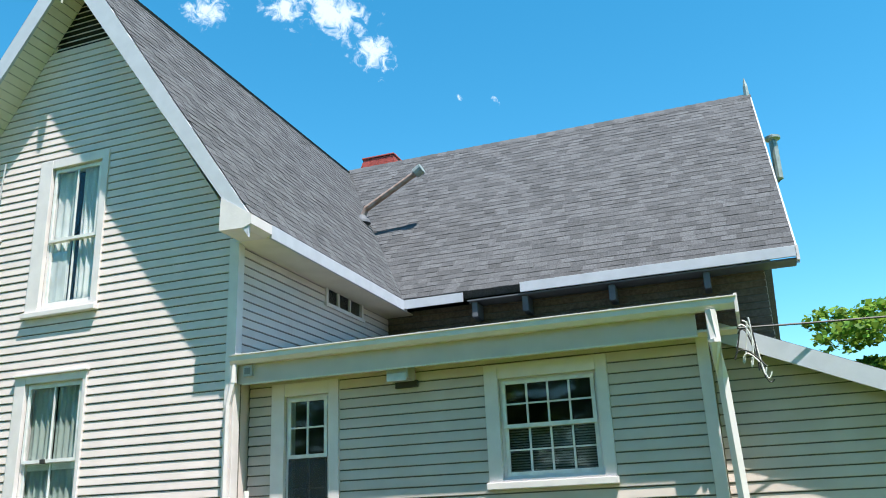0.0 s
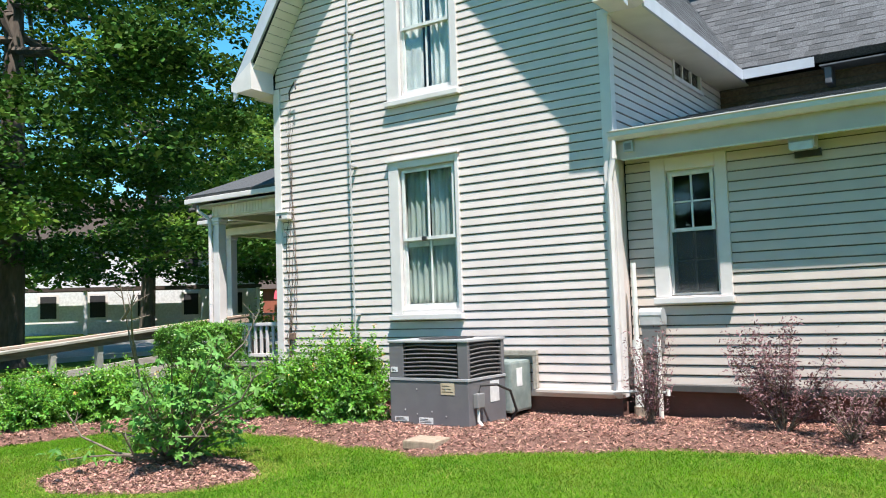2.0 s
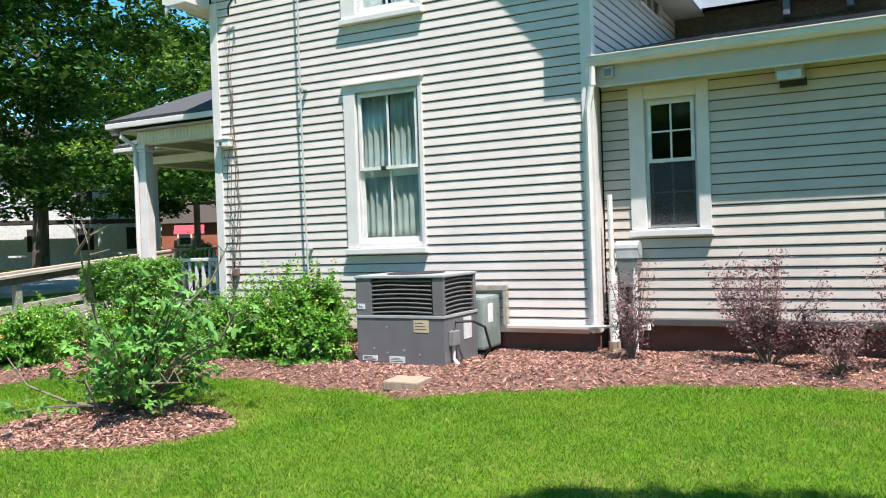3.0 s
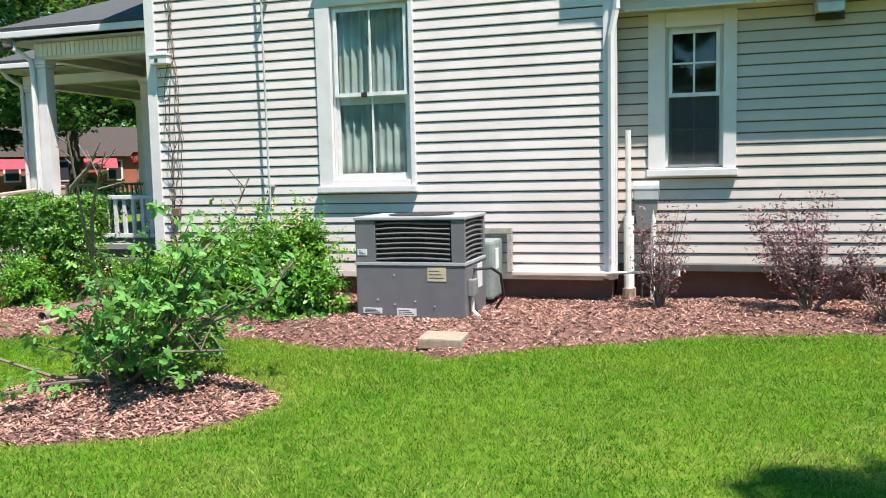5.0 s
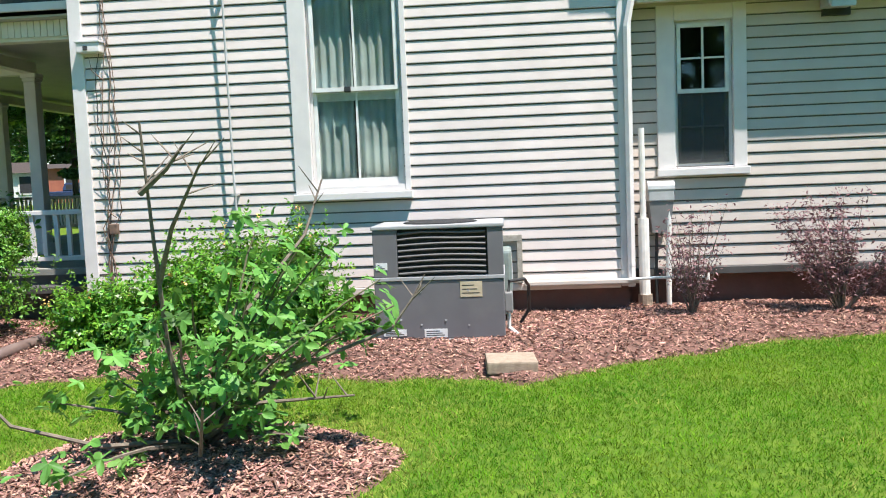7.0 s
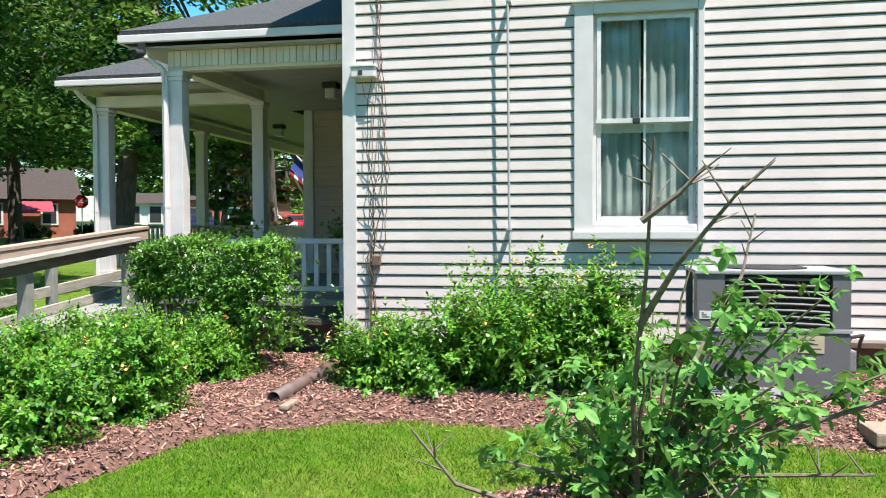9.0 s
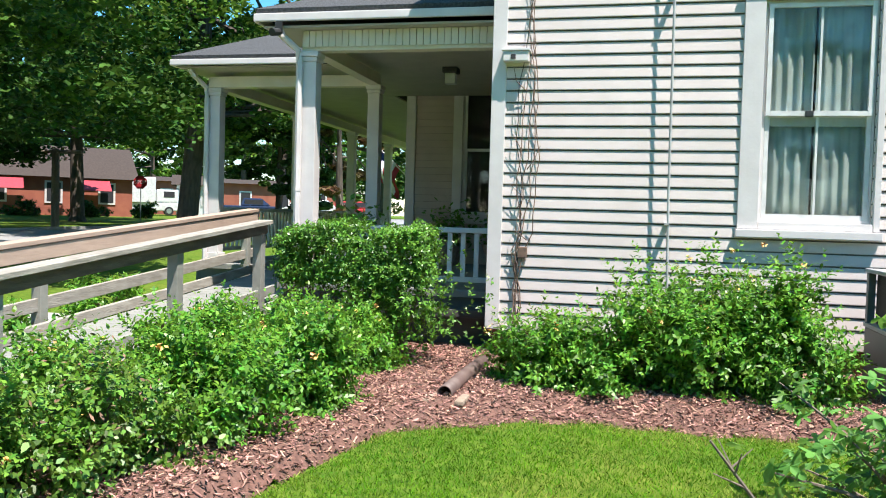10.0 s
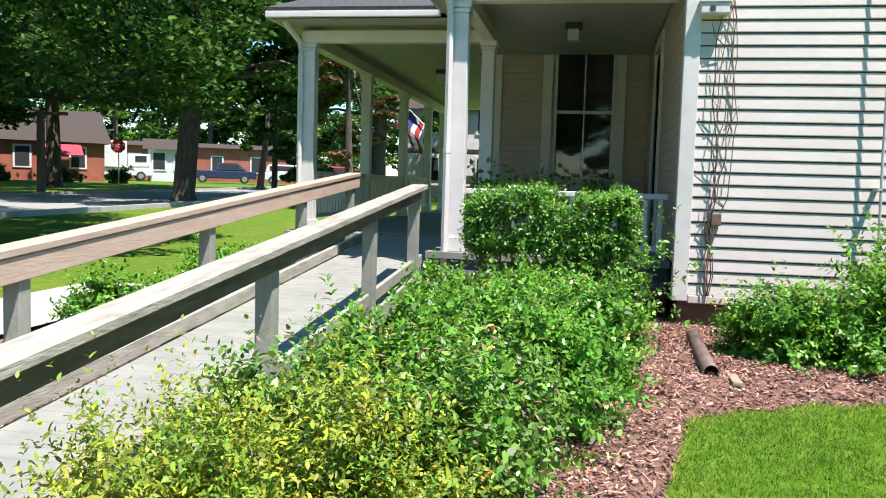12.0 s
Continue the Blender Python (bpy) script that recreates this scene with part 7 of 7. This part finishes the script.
# ---- across the street ----
def far_house(label, at, w, d, h, roof_h, wall, roof, yaw, windows=3, storeys=1, porch=False, door=True):
    x, y = at
    z = float(land(x, y)) - 0.1
    hs = thing("house", label, "house", at=(x, y, z))
    T = pose(x, y, z, 0, 0, yaw)
    def put(nm, bm, m_, par=hs, lab=""):
        bm.transform(T)
        return part(nm, bm, m_, par, lab)
    put("wall", box(-w / 2, w / 2, 0, d, 0, h), wall)
    bm = bmesh.new()
    e = 0.4
    v = [bm.verts.new(p) for p in ((-w / 2 - e, -e, h - 0.05), (w / 2 + e, -e, h - 0.05), (w / 2 + e, d + e, h - 0.05), (-w / 2 - e, d + e, h - 0.05), (-w / 2 - e, d / 2, h + roof_h), (w / 2 + e, d / 2, h + roof_h))]
    for f in ((0, 1, 5, 4), (2, 3, 4, 5), (0, 4, 3), (1, 2, 5), (3, 2, 1, 0)):
        bm.faces.new([v[i] for i in f])
    put("roof", bm, roof)
    for s in range(storeys):
        for i in range(windows):
            cx = -w / 2 + w * (i + 0.5) / windows
            zz = 0.9 + 2.7 * s
            wd = put("window", box(cx - 0.55, cx + 0.55, -0.06, -0.003, zz, zz + 1.5), "trim")
            put("pane", box(cx - 0.42, cx + 0.42, -0.075, -0.063, zz + 0.12, zz + 1.38), "dark", wd)
    if porch:
        put("porch_roof", box(-w / 2, w / 2, -2.3, -0.41, 2.5, 2.7), roof)
        for i in range(5):
            cx = -w / 2 + 0.2 + (w - 0.4) * i / 4
            put("porch_post", box(cx - 0.1, cx + 0.1, -2.2, -2.0, 0, 2.5), "trim")
        put("porch_rail", box(-w / 2, w / 2, -2.15, -2.08, 0.75, 0.85), "trim")
    return hs


far_house("white two-storey house with a front porch across the street", (-44.5, 30), 13, 9, 5.6, 3.0, "house_white", "roof_far", -125 + 180, 5, 2, True)
far_house("brown-roofed house with red awnings across the street", (-47.5, 49), 10, 8, 2.7, 2.3, "brick_far", "roof_far", 42, 3, 1)
far_house("long low orange brick building across the street", (-44, 70), 17, 9, 3.1, 0.5, "brick_far", "roof_far", 28, 5, 1)
far_house("small white building with two windows across the street", (-43.5, 60.7), 3.2, 3.0, 2.6, 0.8, "house_white", "roof_far", 30, 2, 1)
far_house("white neighbouring house beyond the porch", (-17.2, 47), 9, 8, 5.0, 3.0, "house_white", "roof_far", 6, 3, 2, True)
far_house("tan sided neighbouring house beyond the porch", (-9.5, 40), 9, 9, 4.6, 2.4, "house_tan", "roof_far", 2, 2, 1)
for i, (x, y) in enumerate(((-49.3, 46.6), (-45.4, 50.2))):
    aw = thing("awning", "bright red canvas awning on the brick house", "awning", "red awnings", at=(x, y, 2.0))
    bm = bmesh.new()
    hexa(bm, [(-1.1, -1.0, 1.7), (1.1, -1.0, 1.7), (1.1, 0.1, 1.7), (-1.1, 0.1, 1.7), (-1.1, -0.95, 1.8), (1.1, -0.95, 1.8), (1.1, 0.1, 2.4), (-1.1, 0.1, 2.4)])
    bm.transform(pose(x, y, float(land(x, y)), 0, 0, 42))
    part("canopy", bm, "awning", aw)


def vehicle(label, at, yaw, paint, kind_):
    x, y = at
    z = float(land(x, y)) + 0.02
    v = thing("pickup_truck" if kind_ == "pickup" else ("box_truck" if kind_ == "box" else "car"), label, "vehicle", at=(x, y, z))
    T = pose(x, y, z, 0, 0, yaw)
    def put(nm, bm, m_, par=v):
        bm.transform(T)
        return part(nm, bm, m_, par)
    L_ = 6.2 if kind_ == "box" else 4.9
    put("body", box(-L_ / 2, L_ / 2, -0.9, 0.9, 0.35, 0.95, bevel=0.08), paint)
    if kind_ == "box":
        put("cargo_box", box(-L_ / 2, 1.2, -1.05, 1.05, 0.96, 2.9, bevel=0.03), paint)
        put("cab", box(1.25, L_ / 2 - 0.2, -0.85, 0.85, 0.96, 2.0, bevel=0.12), paint)
        put("window", box(1.8, 2.6, -0.87, 0.87, 1.4, 1.85), "dark")
    else:
        bm = bmesh.new()
        a, b = (-0.4, 1.2) if kind_ == "pickup" else (-1.9, 1.1)
        hexa(bm, [(a - 0.2, -0.82, 0.96), (b + 0.5, -0.82, 0.96), (b + 0.5, 0.82, 0.96), (a - 0.2, 0.82, 0.96), (a, -0.68, 1.55), (b - 0.2, -0.68, 1.55), (b - 0.2, 0.68, 1.55), (a, 0.68, 1.55)])
        bmesh.ops.bevel(bm, geom=bm.edges[:], offset=0.06, segments=2, affect='EDGES')
        put("cab", bm, paint)
        put("window", box(a + 0.1, b - 0.1, -0.80, 0.80, 1.06, 1.44), "dark")
    for wx_ in (-L_ / 2 + 0.9, L_ / 2 - 0.9):
        for wy in (-0.85, 0.85):
            wb = tube([(wx_, wy - 0.1, 0.34), (wx_, wy + 0.1, 0.34)], 0.34, 16)
            wh = put("wheel", wb, "tyre")
            put("rim", tube([(wx_, wy - 0.11, 0.34), (wx_, wy + 0.11, 0.34)], 0.2, 12), "galv", wh)
    return v


vehicle("dark blue pickup truck parked by the brick building", (-39.2, 61), 25, "car_blue", "pickup")
vehicle("white box truck parked across the street", (-47.0, 58.0), 35, "car_white", "box")
vehicle("white car parked further down the street", (-33.9, 62), 20, "car_white", "car")
vehicle("red car parked down the street", (-31.0, 64), 20, "red_sign", "car")
# utility pole and stop sign
up = thing("utility_pole", "grey-brown wooden utility pole stub by the kerb", "pole", at=(-32.4, 30.0, 0.3))
part("shaft", tube([(-32.4, 30.0, 0.1), (-32.4, 30.0, 3.6)], [0.17, 0.15], 10), "twig", up)
part("crossarm", tube([(-33.6, 29.4, 3.45), (-31.5, 30.4, 3.5)], 0.07, 8), "twig", up)
sx_, sy_, sz_ = -37.4, 43.6, float(land(-37.4, 43.6))
sg = thing("stop_sign", "red octagonal stop sign on a post", "sign", at=(sx_, sy_, sz_))
part("post", tube([(sx_, sy_, sz_ - 0.1), (sx_, sy_, sz_ + 2.3)], 0.03, 8), "galv", sg)
bm = tube([(0, -0.015, 0), (0, 0.015, 0)], 0.40, 8)
bm.transform(pose(sx_, sy_ - 0.06, sz_ + 2.25, 0, 0, 25) @ pose(0, 0, 0, 0, 22.5, 0))
part("face", bm, "red_sign", sg)
cv = bpy.data.curves.new("letters", 'FONT')
cv.body, cv.size, cv.align_x, cv.align_y, cv.extrude = "STOP", 0.26, 'CENTER', 'CENTER', 0.004
lt = new("letters", cv)
lt.data.materials.append(M["sticker_w"])
lt.matrix_world = pose(sx_, sy_ - 0.06, sz_ + 2.25, 0, 0, 25) @ pose(0, -0.03, 0, 90, 0, 0)
lt.parent = sg
lt.matrix_parent_inverse = Matrix.Translation(-sg.location)

CLOUDS = ((-0.503, 0.666, 0.551, 26), (-0.428, 0.709, 0.561, 30), (-0.376, 0.739, 0.561, 46), (-0.352, 0.778, 0.522, 30), (-0.227, 0.854, 0.469, 7), (-0.267, 0.838, 0.475, 6))
# thin wisps of cloud, far off
for i, (dx_, dy_, dz_, half) in enumerate(CLOUDS):
    c0_ = Vector((dx_, dy_, dz_)).normalized() * 900
    bm = bmesh.new()
    bmesh.ops.create_grid(bm, x_segments=6, y_segments=6, size=1.0)
    bm.transform(Matrix.Diagonal((half * 1.25, half, 1, 1)))
    for v in bm.verts:
        v.co.z = 0.12 * half * math.sin(v.co.x * 3 / half) * math.cos(v.co.y * 2 / half)
    ob = part("cloud", bm, "cloud")
    ob.matrix_world = look(c0_, (0, 0, 0), 12 * i)
    tagged(ob, "small white wisp of cloud in a blue sky", "cloud", kind="stuff")

# ---- mulch chips and grass ----
rg = np.random.default_rng(77)


def chips(name, n, xr, yr, inside, zf, label):
    x, y = rg.uniform(*xr, n), rg.uniform(*yr, n)
    ok = inside(x, y) > 0.0
    x, y = x[ok], y[ok]
    m_ = len(x)
    z = zf(x, y) + rg.uniform(0.002, 0.016, m_)
    a = rg.uniform(0, math.tau, m_)
    tilt = rg.normal(0, 0.35, m_)
    ln, wd = 0.006 + 0.024 * rg.random(m_) ** 1.8, rg.uniform(0.0025, 0.0065, m_)
    dx = np.stack([np.cos(a) * np.cos(tilt), np.sin(a) * np.cos(tilt), np.sin(tilt)], 1) * ln[:, None]
    dy = np.stack([-np.sin(a), np.cos(a), rg.normal(0, 0.5, m_)], 1) * wd[:, None]
    up_ = np.array([0, 0, 1.0]) * (wd * 0.6)[:, None]
    c = np.stack([x, y, z], 1)
    p = [c - dx - dy, c + dx * 0.9 - dy * 0.7, c + dx + dy, c - dx * 0.9 + dy * 0.8]
    top = np.stack([p[0] + up_, p[1] + up_, p[2] + up_, p[3] + up_], 1)
    s1 = np.stack([p[0], p[1], p[1] + up_, p[0] + up_], 1)
    s2 = np.stack([p[2], p[3], p[3] + up_, p[2] + up_], 1)
    me_v = np.concatenate([top, s1, s2], 1).reshape(-1, 3)
    ob = numpy_mesh(name, me_v, 4, "chip")
    return tagged(ob, label, "mulch", kind="stuff")


chips("bark_chips", 150000, (-12.7, -1.0), (1.6, 8.1), lambda x, y: np.where((np.abs(x + 6.59) < 0.18) & (np.abs(y - 5.84) < 0.16), -1, bed_in(x, y) + 0.02), bed_z, "loose red-brown bark chips on the bed")
chips("bark_chips", 22000, (-9.4, -6.8), (3.0, 5.0), ring_in, ring_z, "loose bark chips in the ring")
strip_in = lambda x, y: np.minimum(np.minimum(x + 15.35, DF - 0.06 - x), np.minimum(y - 0.6, 6.2 - y)) - 0.08 - 0.06 * np.sin(y * 4.1)
strip_z = lambda x, y: land(x, y) - 0.012 + 0.045 * np.clip((strip_in(x, y) + 0.08) / 0.3, 0, 1)
tagged(grid_sheet("mulch_strip", np.linspace(-15.45, DF - 0.03, 26), np.linspace(0.5, 6.3, 60), strip_z, "mulch"), "mulch strip along the street side of the ramp", "mulch", kind="structure")
chips("bark_chips", 16000, (-15.4, DF - 0.05), (0.6, 6.2), strip_in, strip_z, "loose bark chips along the ramp")
n = 430000
x = rg.uniform(-12.6, 0.6, n)
y = 1.3 + 6.0 * rg.random(n) ** 1.0
edge = 0.05 * np.sin(x * 23) * np.sin(y * 19) + rg.normal(0, 0.035, n)
ok = (bed_in(x, y) < edge + 0.02) & (ring_in(x, y) < edge) & ~((x < -12.6))
x, y = x[ok], y[ok]
patch = 0.5 + 0.5 * np.sin(x * 1.7 + 1.3 * np.sin(y * 1.1)) * np.sin(y * 1.9 + x * 0.6)
m_ = len(x)
tuft = 0.5 + 0.5 * np.sin(x * 31 + 2 * np.sin(y * 17)) * np.sin(y * 37 + 2 * np.sin(x * 19))
h = rg.uniform(0.006, 0.021, m_) * (0.7 + 0.4 * patch + 0.5 * tuft)
a = rg.uniform(0, math.tau, m_)
lean = rg.normal(0, 1.25, (m_, 2)) * h[:, None]
wd = rg.uniform(0.0016, 0.0034, m_)
base = np.stack([x, y, np.full(m_, -0.014)], 1)
side = np.stack([np.cos(a) * wd, np.sin(a) * wd, np.zeros(m_)], 1)
tip = base + np.stack([lean[:, 0], lean[:, 1], h + 0.012], 1)
blades = np.stack([base - side, base + side, tip], 1).reshape(-1, 3, 3)
dry = patch + 0.45 * np.sin(x * 5.3 + y * 2.1) * np.sin(y * 4.7) + rg.normal(0, 0.26, m_) > 1.02
dry |= (bed_in(x, y) > -0.14 + rg.normal(0, 0.06, m_)) | (ring_in(x, y) > -0.16 + rg.normal(0, 0.08, m_))
dry &= rg.random(m_) < 0.7
tagged(numpy_mesh("grass", blades[~dry].reshape(-1, 3), 3, "blade"), "short mown green grass blades", "grass", kind="stuff")
tagged(numpy_mesh("dry_grass", blades[dry].reshape(-1, 3), 3, "blade_dry"), "straw-coloured dry grass in patches and along the beds", "grass", kind="stuff")
# low broad weeds and clippings among the blades
pick = rg.random(m_) < 0.27
cl = np.stack([x[pick], y[pick], rg.uniform(-0.004, 0.014, pick.sum())], 1)
tagged(numpy_mesh("lawn_weeds", leaf_quads(cl, 0.013, rg, 0.3, 0.42), 4, "weed"), "small broad-leaved weeds in the mown lawn", "grass", kind="stuff")
